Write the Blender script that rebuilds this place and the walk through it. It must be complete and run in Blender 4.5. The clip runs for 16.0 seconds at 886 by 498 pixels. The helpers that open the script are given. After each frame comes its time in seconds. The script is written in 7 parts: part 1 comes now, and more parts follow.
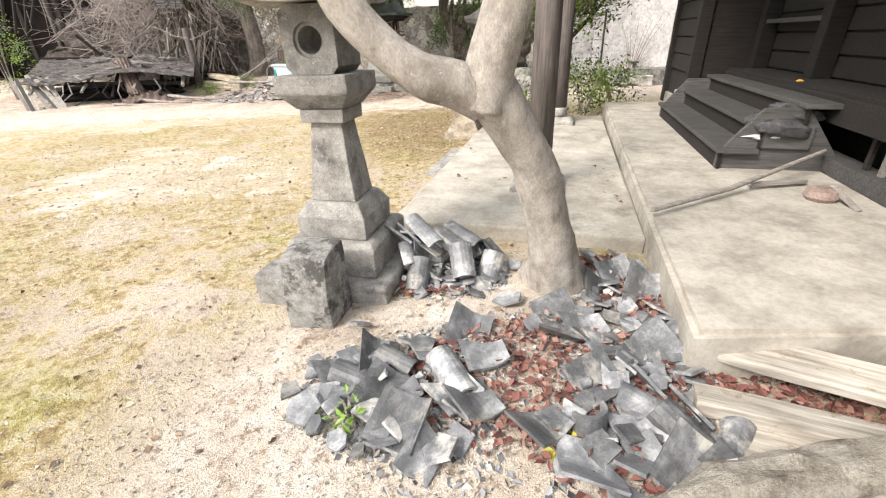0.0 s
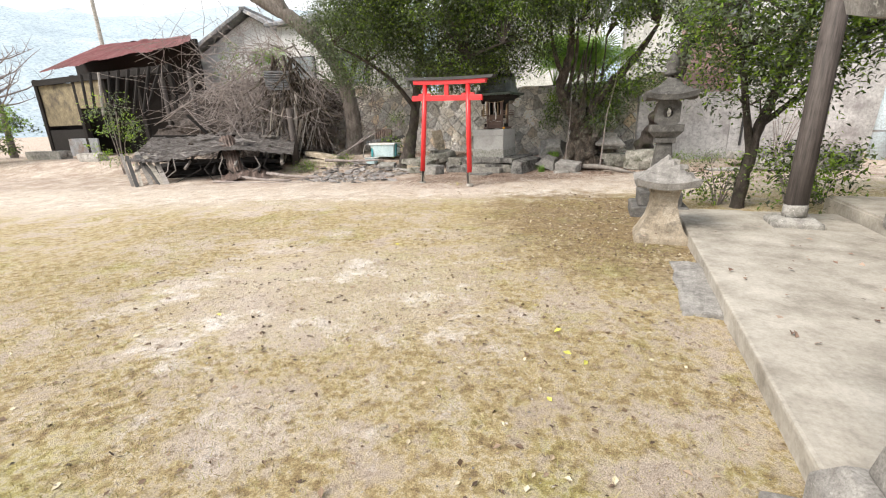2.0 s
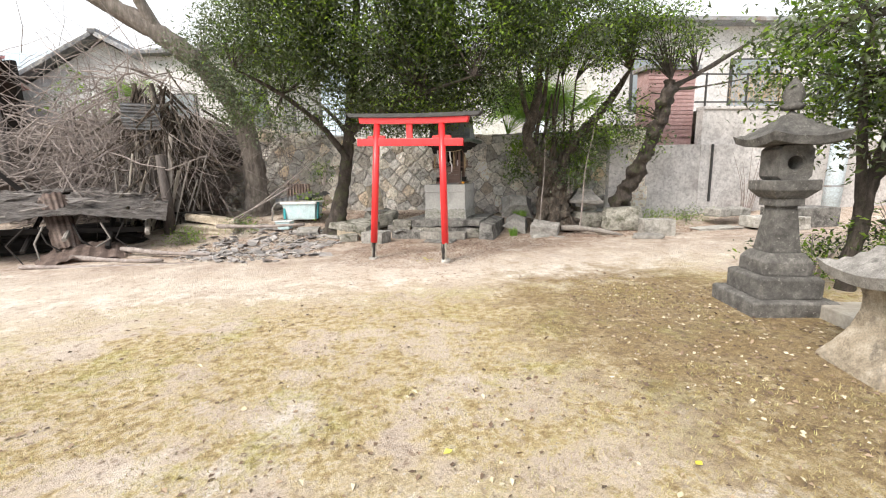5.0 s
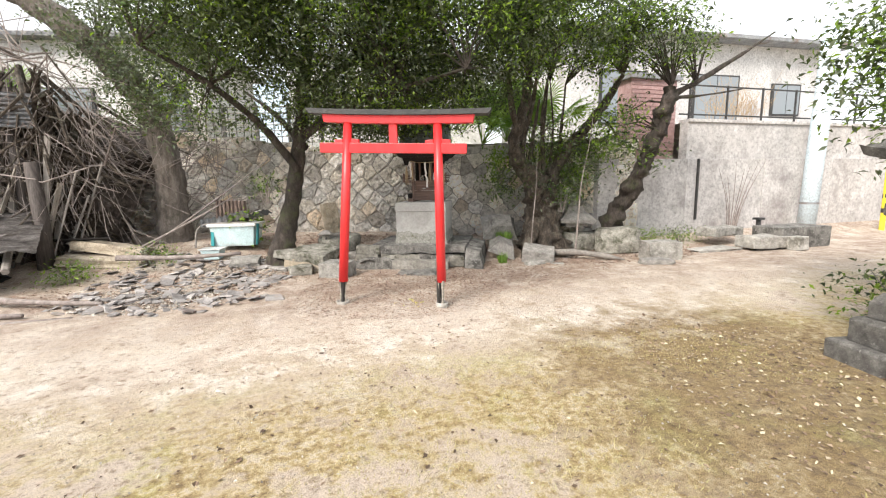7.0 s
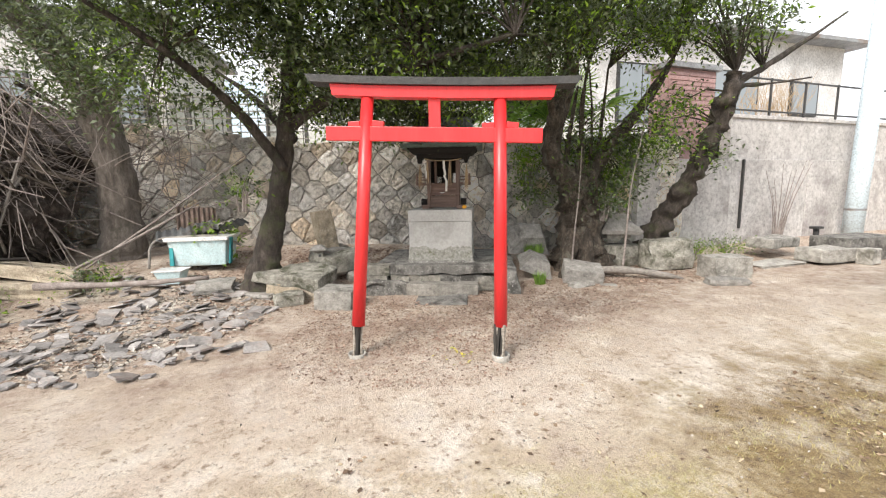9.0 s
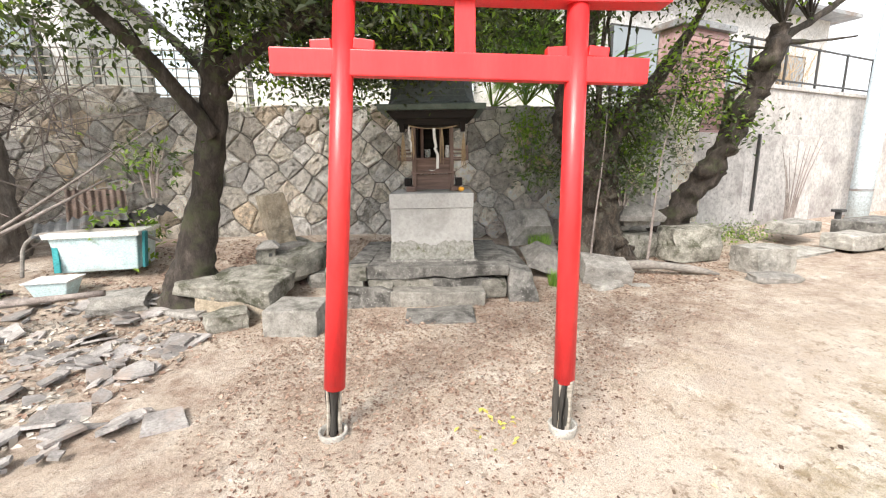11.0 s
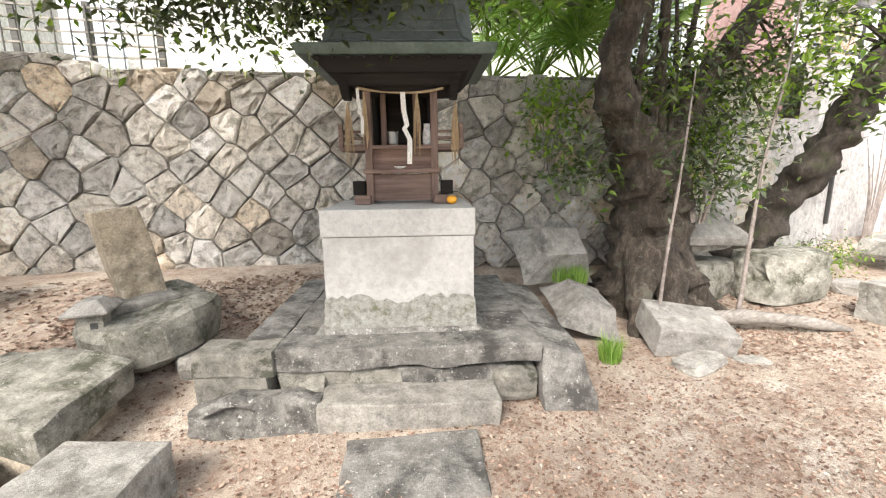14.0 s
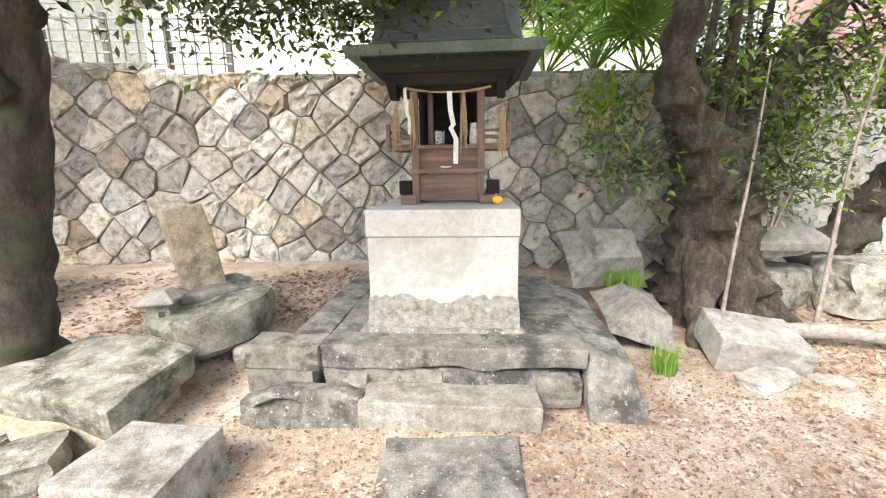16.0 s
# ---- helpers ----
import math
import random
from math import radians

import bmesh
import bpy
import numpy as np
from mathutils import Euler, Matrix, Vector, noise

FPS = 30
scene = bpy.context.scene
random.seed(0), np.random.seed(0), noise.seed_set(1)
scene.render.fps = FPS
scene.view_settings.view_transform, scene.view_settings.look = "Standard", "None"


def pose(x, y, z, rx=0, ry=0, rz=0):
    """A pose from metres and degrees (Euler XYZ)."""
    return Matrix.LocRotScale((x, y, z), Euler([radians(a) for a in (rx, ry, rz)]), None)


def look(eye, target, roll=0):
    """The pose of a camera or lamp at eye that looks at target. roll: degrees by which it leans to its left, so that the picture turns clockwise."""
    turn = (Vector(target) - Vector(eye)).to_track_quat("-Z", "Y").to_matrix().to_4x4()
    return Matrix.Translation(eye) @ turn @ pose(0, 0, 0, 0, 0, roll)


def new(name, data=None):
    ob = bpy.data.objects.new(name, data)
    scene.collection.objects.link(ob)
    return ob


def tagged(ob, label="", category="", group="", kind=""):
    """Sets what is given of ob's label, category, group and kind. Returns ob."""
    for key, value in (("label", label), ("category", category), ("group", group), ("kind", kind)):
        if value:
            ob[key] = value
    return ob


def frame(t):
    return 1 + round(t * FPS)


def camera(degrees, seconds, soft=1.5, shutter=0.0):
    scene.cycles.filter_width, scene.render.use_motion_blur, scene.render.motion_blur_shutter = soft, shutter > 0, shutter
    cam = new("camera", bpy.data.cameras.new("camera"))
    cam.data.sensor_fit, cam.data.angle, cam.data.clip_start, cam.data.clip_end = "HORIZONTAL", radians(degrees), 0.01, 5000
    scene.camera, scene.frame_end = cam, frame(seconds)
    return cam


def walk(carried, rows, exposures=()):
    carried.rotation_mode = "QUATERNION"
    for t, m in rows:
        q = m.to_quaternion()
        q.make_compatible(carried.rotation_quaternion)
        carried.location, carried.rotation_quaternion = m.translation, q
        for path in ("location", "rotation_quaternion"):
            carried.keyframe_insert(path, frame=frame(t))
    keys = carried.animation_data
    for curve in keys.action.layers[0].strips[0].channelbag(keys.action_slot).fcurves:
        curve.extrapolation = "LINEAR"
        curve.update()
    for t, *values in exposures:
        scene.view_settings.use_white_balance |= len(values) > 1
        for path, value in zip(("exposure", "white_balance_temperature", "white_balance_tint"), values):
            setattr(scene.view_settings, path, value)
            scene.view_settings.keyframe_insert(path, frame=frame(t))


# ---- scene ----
cam = camera(92.3, 16.0, soft=1.15)
METRES, EYE, TILT, LEAN, TURN = 14.2, 1.5, 0.0, 0.0, 0.0
ROWS = [
    (0.0, 0.0, 0.0, 0.0, -0.92, -26.24, 1.86),
    (0.5, -0.032, 0.0337, -0.0008, 5.01, -22.89, 1.88),
    (1.0, -0.0654, 0.0635, -0.0009, 7.56, -20.14, 1.81),
    (1.5, -0.0928, 0.0972, -0.0006, 7.58, -18.3, 1.81),
    (2.0, -0.1212, 0.1308, 0.0016, 5.99, -16.65, 1.78),
    (2.5, -0.1445, 0.1649, 0.0025, 3.57, -14.74, 1.71),
    (3.0, -0.1637, 0.1988, 0.0024, 0.93, -12.98, 1.64),
    (3.5, -0.178, 0.2352, 0.001, -1.89, -11.65, 1.57),
    (4.0, -0.1932, 0.2753, 0.001, -4.45, -10.95, 1.52),
    (6.5, -0.2573, 0.4535, 0.0065, -14.04, -9.16, 1.17),
    (7.0, -0.2593, 0.4855, 0.0063, -16.71, -8.61, 1.09),
    (7.5, -0.2672, 0.52, 0.0054, -18.49, -8.23, 1.02),
    (8.0, -0.2738, 0.552, 0.0065, -19.24, -8.02, 0.98),
    (8.5, -0.2763, 0.5834, 0.0066, -19.43, -7.96, 0.97),
    (11.0, -0.2649, 0.7229, 0.0047, -25.34, -10.97, 0.8),
    (11.5, -0.2555, 0.7526, 0.0032, -27.06, -11.65, 0.74),
    (12.0, -0.2381, 0.7747, 0.0038, -28.57, -11.96, 0.69),
    (12.5, -0.2208, 0.7994, 0.0046, -29.45, -11.85, 0.68),
    (13.0, -0.2104, 0.8273, 0.0042, -29.44, -11.56, 0.7),
    (13.5, -0.1999, 0.8495, 0.0025, -28.67, -11.06, 0.72),
    (14.0, -0.1938, 0.8669, 0.0005, -27.73, -10.67, 0.77),
    (14.5, -0.1941, 0.8792, 0.0031, -27.15, -10.36, 0.72),
    (15.0, -0.1921, 0.8836, 0.003, -26.77, -10.29, 0.75),
    (15.5, -0.1897, 0.8771, 0.0023, -25.5, -10.44, 0.8),
    (16.0, -0.1897, 0.8673, 0.002, -20.73, -11.02, 0.93),
]
EXPOSURES = [(0.0, 0.9), (0.6, 0.68), (1.0, 0.55), (2.5, 0.47), (4.0, 0.65), (7.0, 0.72), (8.7, 0.6), (11.0, 1.0), (12.5, 0.86), (13.4, 1.22), (14.2, 1.45), (15.2, 1.55), (16.0, 1.7)]
walk(cam, [(t, pose(0, 0, EYE, TILT, LEAN, TURN) @ pose(METRES * x, METRES * y, METRES * z, 90 + pitch, roll, yaw)) for t, x, y, z, yaw, pitch, roll in ROWS], EXPOSURES)

# ---- world, sun, exposure ----
world = bpy.data.worlds.new("overcast_sky")
scene.world = world
world.use_nodes = True
wt = world.node_tree
bg = wt.nodes["Background"]
sky = wt.nodes.new("ShaderNodeTexSky")
sky.sky_type = "NISHITA"
sky.sun_disc = False
sky.sun_elevation, sky.sun_rotation = radians(42), radians(233)
pale = wt.nodes.new("ShaderNodeHueSaturation")
pale.inputs["Saturation"].default_value = 0.22
pale.inputs["Value"].default_value = 1.0
haze = wt.nodes.new("ShaderNodeMix")
haze.data_type = "RGBA"
haze.inputs["Factor"].default_value = 0.6
haze.inputs["B"].default_value = (9.0, 9.2, 9.6, 1)
wt.links.new(sky.outputs["Color"], pale.inputs["Color"])
wt.links.new(pale.outputs["Color"], haze.inputs["A"])
wt.links.new(haze.outputs["Result"], bg.inputs["Color"])
bg.inputs["Strength"].default_value = 0.13
sun = new("sun", bpy.data.lights.new("sun", "SUN"))
sun.data.energy, sun.data.angle, sun.data.color = 3.4, radians(24), (1.0, 0.925, 0.84)
sun.matrix_world = look((0, 0, 13.8), (12, 9.2, 0))


# ---- mesh helpers ----
def vec(*a):
    return Vector(a)


def empty(name, m=None, label="", category="", group="", kind=""):
    ob = new(name)
    ob.empty_display_size = 0.1
    if m is not None:
        ob.matrix_world = m
    return tagged(ob, label, category, group, kind)


def part(name, bm, material, parent=None, label="", m=None, smooth=False):
    me = bpy.data.meshes.new(name)
    bm.to_mesh(me)
    bm.free()
    if smooth:
        for p in me.polygons:
            p.use_smooth = True
    me.materials.append(material)
    ob = new(name, me)
    if parent is not None:
        ob.parent = parent
    if m is not None:
        ob.matrix_basis = m
    return tagged(ob, label)


def data_part(name, verts, faces, material, parent=None, label="", smooth=False):
    me = bpy.data.meshes.new(name)
    me.from_pydata(verts, [], faces)
    if smooth:
        for p in me.polygons:
            p.use_smooth = True
    me.materials.append(material)
    ob = new(name, me)
    if parent is not None:
        ob.parent = parent
    return tagged(ob, label)


def bm_box(sx, sy, sz, m=None, bevel=0.0, bm=None, rough=0.0, cuts=0, seed=0):
    """A box centred in x and y, standing on z = 0."""
    b = bmesh.new()
    bmesh.ops.create_cube(b, size=1)
    for v in b.verts:
        v.co = Vector((v.co.x * sx, v.co.y * sy, (v.co.z + 0.5) * sz))
    if bevel:
        bmesh.ops.bevel(b, geom=b.edges[:], offset=bevel, segments=2, affect="EDGES", profile=0.6)
    if cuts:
        bmesh.ops.subdivide_edges(b, edges=b.edges[:], cuts=cuts, use_grid_fill=True)
    if rough:
        for v in b.verts:
            v.co += noise.noise_vector(v.co * 4.0 + Vector((seed * 3.1, seed * 1.7, seed))) * rough + noise.noise_vector(v.co * 15 + Vector((seed, 0, 3))) * rough * 0.4
    if m is not None:
        b.transform(m)
    if bm is not None:
        return join(bm, b)
    return b


def join(a, b):
    """Adds bmesh b to a."""
    me = bpy.data.meshes.new("temporary")
    b.to_mesh(me)
    b.free()
    a.from_mesh(me)
    bpy.data.meshes.remove(me)
    return a


def bm_frustum(levels, bevel=0.0, rough=0.0, seed=0, m=None, cuts=0):
    """A square solid from (half x, half y, z) levels, lowest first."""
    b = bmesh.new()
    rings = []
    for hx, hy, z in levels:
        rings.append([b.verts.new((sx * hx, sy * hy, z)) for sx, sy in ((-1, -1), (1, -1), (1, 1), (-1, 1))])
    b.faces.new(rings[0][::-1])
    b.faces.new(rings[-1])
    for lo, hi in zip(rings, rings[1:]):
        for i in range(4):
            b.faces.new((lo[i], lo[(i + 1) % 4], hi[(i + 1) % 4], hi[i]))
    if bevel:
        bmesh.ops.bevel(b, geom=b.edges[:], offset=bevel, segments=2, affect="EDGES", profile=0.6)
    if cuts:
        bmesh.ops.subdivide_edges(b, edges=b.edges[:], cuts=cuts, use_grid_fill=True)
    if rough:
        for v in b.verts:
            v.co += noise.noise_vector(v.co * 5 + Vector((seed * 2.3, seed, 0))) * rough + noise.noise_vector(v.co * 22 + Vector((seed, 0, 3))) * rough * 0.4
    if m is not None:
        b.transform(m)
    return b


def bm_lathe(profile, sides=20, m=None):
    """A turned solid from (radius, z) pairs, lowest first."""
    b = bmesh.new()
    rings = []
    for r, z in profile:
        rings.append([b.verts.new((r * math.cos(a), r * math.sin(a), z)) for a in [2 * math.pi * i / sides for i in range(sides)]])
    for lo, hi in zip(rings, rings[1:]):
        for i in range(sides):
            b.faces.new((lo[i], lo[(i + 1) % sides], hi[(i + 1) % sides], hi[i]))
    b.faces.new(rings[0][::-1])
    b.faces.new(rings[-1])
    if m is not None:
        b.transform(m)
    return b


def bm_tube(points, radii, sides=8, lump=0.0, seed=0, bm=None, smooth_steps=0):
    """A round tapering tube along points."""
    pts = [Vector(p) for p in points]
    rad = list(radii)
    for _ in range(smooth_steps):
        np_, nr = [pts[0]], [rad[0]]
        for a, c, ra, rc in zip(pts, pts[1:], rad, rad[1:]):
            np_ += [a * 0.75 + c * 0.25, a * 0.25 + c * 0.75]
            nr += [ra * 0.75 + rc * 0.25, ra * 0.25 + rc * 0.75]
        pts, rad = np_ + [pts[-1]], nr + [rad[-1]]
    b = bm if bm is not None else bmesh.new()
    rings = []
    side = None
    for i, p in enumerate(pts):
        d = (pts[min(i + 1, len(pts) - 1)] - pts[max(i - 1, 0)]).normalized()
        if side is None:
            side = d.orthogonal().normalized()
        side = (side - d * side.dot(d)).normalized()
        up = d.cross(side)
        ring = []
        for k in range(sides):
            a = 2 * math.pi * k / sides
            r = rad[i]
            q = p + (side * math.cos(a) + up * math.sin(a)) * r
            if lump:
                q += (side * math.cos(a) + up * math.sin(a)) * (noise.noise(q * 6 + Vector((seed, 0, 0))) * lump * r * 2 + noise.noise(q * 20 + Vector((seed, 5, 0))) * lump * r * 0.7)
            ring.append(b.verts.new(q))
        rings.append(ring)
    for lo, hi in zip(rings, rings[1:]):
        for k in range(sides):
            b.faces.new((lo[k], lo[(k + 1) % sides], hi[(k + 1) % sides], hi[k]))
    b.faces.new(rings[0][::-1])
    b.faces.new(rings[-1])
    return b


def bm_rock(sx, sy, sz, seed=0, flat=0.25, detail=2, boxy=0.6, rough=0.12):
    """A worn stone resting on z = 0, size sx, sy, sz."""
    b = bmesh.new()
    bmesh.ops.create_cube(b, size=2)
    bmesh.ops.subdivide_edges(b, edges=b.edges[:], cuts=2 + detail * 2, use_grid_fill=True)
    off = Vector((seed * 7.3, seed * 3.1, seed * 1.3))
    for v in b.verts:
        n = v.co.normalized() * 1.25
        q = v.co * boxy + n * (1 - boxy)
        q += noise.noise_vector(q * 0.9 + off) * rough * 2 + noise.noise_vector(q * 3.1 + off) * rough * 0.7
        v.co = Vector((q.x * sx / 2, q.y * sy / 2, q.z * sz / 2))
    lo = min(v.co.z for v in b.verts)
    hi = max(v.co.z for v in b.verts)
    for v in b.verts:
        z = (v.co.z - lo) / (hi - lo)
        v.co.z = (min(z, 1 - flat * 0.15) + max(0, z - 1 + flat * 0.15) * 0.3) * sz - 0.03
    return b


def leaf_mesh(name, centres, spread, per, size, material, parent=None, label="", seed=1, droop=0.3, aspect=0.42, flatten=0.7):
    """Many small folded leaves in clumps round the centres."""
    rng = np.random.default_rng(seed)
    c = np.repeat(np.array(centres, dtype=float), per, axis=0)
    n = len(c)
    p = c + rng.normal(0, 1, (n, 3)) * np.array([spread, spread, spread * flatten])
    d = rng.normal(0, 1, (n, 3))
    d[:, 2] = d[:, 2] * 0.55 - droop
    d /= np.linalg.norm(d, axis=1)[:, None]
    up = np.tile(np.array([0.0, 0.0, 1.0]), (n, 1)) + rng.normal(0, 0.5, (n, 3))
    s = np.cross(d, up)
    s /= np.linalg.norm(s, axis=1)[:, None] + 1e-6
    nn = np.cross(s, d)
    L = (size * rng.uniform(0.6, 1.3, n))[:, None]
    w = L * aspect * 0.5
    tip = p + d * L - nn * L * 0.12
    mid = p + d * L * 0.48
    v = np.empty((n, 6, 3))
    v[:, 0] = p
    v[:, 1] = mid + s * w + nn * w * 0.35
    v[:, 2] = tip
    v[:, 3] = mid - s * w + nn * w * 0.35
    v[:, 4] = mid
    v[:, 5] = p
    verts = v[:, :5].reshape(-1, 3)
    base = (np.arange(n) * 5)[:, None]
    f1 = base + np.array([[0, 1, 2, 4]])
    f2 = base + np.array([[0, 4, 2, 3]])
    faces = np.concatenate([f1, f2]).tolist()
    return data_part(name, verts.tolist(), faces, material, parent, label)


# ---- materials ----
def shader(name, rough=0.85, metal=0.0):
    m = bpy.data.materials.new(name)
    m.use_nodes = True
    nt = m.node_tree
    b = nt.nodes["Principled BSDF"]
    b.inputs["Roughness"].default_value = rough
    b.inputs["Metallic"].default_value = metal
    return m, nt, b


def tex(nt, scale, detail=4, rough=0.6, coord=None, kind="ShaderNodeTexNoise", stretch=None):
    t = nt.nodes.new(kind)
    t.inputs["Scale"].default_value = scale
    if kind == "ShaderNodeTexNoise":
        t.inputs["Detail"].default_value = detail
        t.inputs["Roughness"].default_value = rough
    if stretch is not None:
        mp = nt.nodes.new("ShaderNodeMapping")
        mp.inputs["Scale"].default_value = stretch
        nt.links.new(coord, mp.inputs["Vector"])
        coord = mp.outputs["Vector"]
    if coord is not None:
        nt.links.new(coord, t.inputs["Vector"])
    return t


def ramp(nt, src, stops):
    r = nt.nodes.new("ShaderNodeValToRGB")
    while len(r.color_ramp.elements) < len(stops):
        r.color_ramp.elements.new(0.5)
    for e, (pos, col) in zip(r.color_ramp.elements, stops):
        e.position = pos
        e.color = (*col, 1) if len(col) == 3 else col
    nt.links.new(src, r.inputs["Fac"])
    return r.outputs["Color"]


def blend(nt, fac, a, b, mode="MIX"):
    x = nt.nodes.new("ShaderNodeMix")
    x.data_type = "RGBA"
    x.blend_type = mode
    for sock, val in (("Factor", fac), ("A", a), ("B", b)):
        i = x.inputs[sock] if sock == "Factor" else [q for q in x.inputs if q.name == sock and q.type == "RGBA"][0]
        if isinstance(val, (int, float)):
            i.default_value = val
        elif isinstance(val, tuple):
            i.default_value = (*val, 1)
        else:
            nt.links.new(val, i)
    return [o for o in x.outputs if o.type == "RGBA"][0]


def bump(nt, b, src, strength=0.4, dist=0.01):
    n = nt.nodes.new("ShaderNodeBump")
    n.inputs["Strength"].default_value = strength
    n.inputs["Distance"].default_value = dist
    nt.links.new(src, n.inputs["Height"])
    nt.links.new(n.outputs["Normal"], b.inputs["Normal"])


def space(nt, vary=True):
    """Object coordinates, moved by a random amount for each object."""
    tc = nt.nodes.new("ShaderNodeTexCoord")
    if not vary:
        return tc.outputs["Object"]
    oi = nt.nodes.new("ShaderNodeObjectInfo")
    ma = nt.nodes.new("ShaderNodeVectorMath")
    ma.operation = "MULTIPLY_ADD"
    cx = nt.nodes.new("ShaderNodeCombineXYZ")
    for k in range(3):
        nt.links.new(oi.outputs["Random"], cx.inputs[k])
    nt.links.new(cx.outputs["Vector"], ma.inputs[0])
    ma.inputs[1].default_value = (13, 29, 7)
    nt.links.new(tc.outputs["Object"], ma.inputs[2])
    return ma.outputs["Vector"]


def stone_mat(name, dark, mid, light, stain=None, scale=6, rough=0.9, depth=0.012, vary=0.25, stain_at=(0.52, 0.66), stretch=None, speckle=0.85, lichen=None, hues=None):
    m, nt, b = shader(name, rough)
    co = space(nt)
    big = tex(nt, scale, 9, 0.72, co, stretch=stretch)
    fine = tex(nt, scale * 12, 5, 0.75, co, stretch=stretch)
    c = ramp(nt, big.outputs["Fac"], [(0.3, dark), (0.5, mid), (0.72, light)])
    g = ramp(nt, fine.outputs["Fac"], [(0.28, (0.4, 0.4, 0.4)), (0.5, (0.98, 0.98, 0.98)), (0.72, (1.35, 1.35, 1.35))])
    c = blend(nt, speckle, c, g, "MULTIPLY")
    if stain:
        st = tex(nt, scale * 0.45, 8, 0.72, co)
        f = ramp(nt, st.outputs["Fac"], [(stain_at[0], (0, 0, 0)), (stain_at[1], (1, 1, 1))])
        c = blend(nt, f, c, stain)
    if lichen:
        li = tex(nt, scale * 3.2, 10, 0.8, co)
        c = blend(nt, ramp(nt, li.outputs["Fac"], [(0.58, (0, 0, 0)), (0.63, (0.85, 0.85, 0.85))]), c, lichen)
    if hues:
        oh = nt.nodes.new("ShaderNodeObjectInfo")
        hr = nt.nodes.new("ShaderNodeMath")
        hr.operation = "FRACT"
        mu = nt.nodes.new("ShaderNodeMath")
        mu.operation = "MULTIPLY"
        mu.inputs[1].default_value = 7.31
        nt.links.new(oh.outputs["Random"], mu.inputs[0])
        nt.links.new(mu.outputs[0], hr.inputs[0])
        c = blend(nt, 1.0, c, ramp(nt, hr.outputs[0], [(i / (len(hues) - 1), q) for i, q in enumerate(hues)]), "MULTIPLY")
    if vary:
        oi = nt.nodes.new("ShaderNodeObjectInfo")
        v = ramp(nt, oi.outputs["Random"], [(0, (1 - vary,) * 3), (1, (1 + vary,) * 3)])
        c = blend(nt, 1.0, c, v, "MULTIPLY")
    nt.links.new(c, b.inputs["Base Color"])
    h = blend(nt, 0.5, big.outputs["Fac"], fine.outputs["Fac"])
    bump(nt, b, h, 0.9, depth * 1.5)
    return m


def wood_mat(name, dark, light, rough=0.8, axis="x", scale=5, vary=0.2, wear=None):
    m, nt, b = shader(name, rough)
    co = space(nt)
    st = {"x": (0.6, 9, 9), "y": (9, 0.6, 9), "z": (9, 9, 0.6)}[axis]
    g = tex(nt, scale, 6, 0.65, co, stretch=st)
    w = tex(nt, 3, 5, 0.6, co)
    c = ramp(nt, g.outputs["Fac"], [(0.3, dark), (0.7, light)])
    c = blend(nt, 0.6, c, ramp(nt, w.outputs["Fac"], [(0.3, (0.6, 0.6, 0.6)), (0.7, (1.2, 1.2, 1.2))]), "MULTIPLY")
    if wear:
        f = ramp(nt, tex(nt, 7, 8, 0.75, co).outputs["Fac"], [(0.58, (0, 0, 0)), (0.64, (1, 1, 1))])
        c = blend(nt, f, c, wear)
    if vary:
        oi = nt.nodes.new("ShaderNodeObjectInfo")
        c = blend(nt, 1.0, c, ramp(nt, oi.outputs["Random"], [(0, (1 - vary,) * 3), (1, (1 + vary,) * 3)]), "MULTIPLY")
    nt.links.new(c, b.inputs["Base Color"])
    bump(nt, b, g.outputs["Fac"], 0.5, 0.006)
    return m


def leaf_mat(name, dark, light, rough=0.42, through_light=0.25):
    m, nt, b = shader(name, rough)
    ge = nt.nodes.new("ShaderNodeNewGeometry")
    c = ramp(nt, ge.outputs["Random Per Island"], [(0.0, dark), (0.55, tuple((a + d) / 2 for a, d in zip(dark, light))), (1.0, light)])
    nt.links.new(c, b.inputs["Base Color"])
    tr = nt.nodes.new("ShaderNodeBsdfTranslucent")
    nt.links.new(blend(nt, 1.0, c, (1.5, 1.6, 0.7), "MULTIPLY"), tr.inputs["Color"])
    mx = nt.nodes.new("ShaderNodeMixShader")
    mx.inputs["Fac"].default_value = through_light
    nt.links.new(b.outputs["BSDF"], mx.inputs[1])
    nt.links.new(tr.outputs["BSDF"], mx.inputs[2])
    nt.links.new(mx.outputs["Shader"], nt.nodes["Material Output"].inputs["Surface"])
    return m


def island_mat(name, colours, rough=0.8):
    """Scattered bits, each in a colour of its own."""
    m, nt, b = shader(name, rough)
    ge = nt.nodes.new("ShaderNodeNewGeometry")
    n = len(colours) - 1
    c = ramp(nt, ge.outputs["Random Per Island"], [(i / n, q) for i, q in enumerate(colours)])
    nt.links.new(c, b.inputs["Base Color"])
    return m


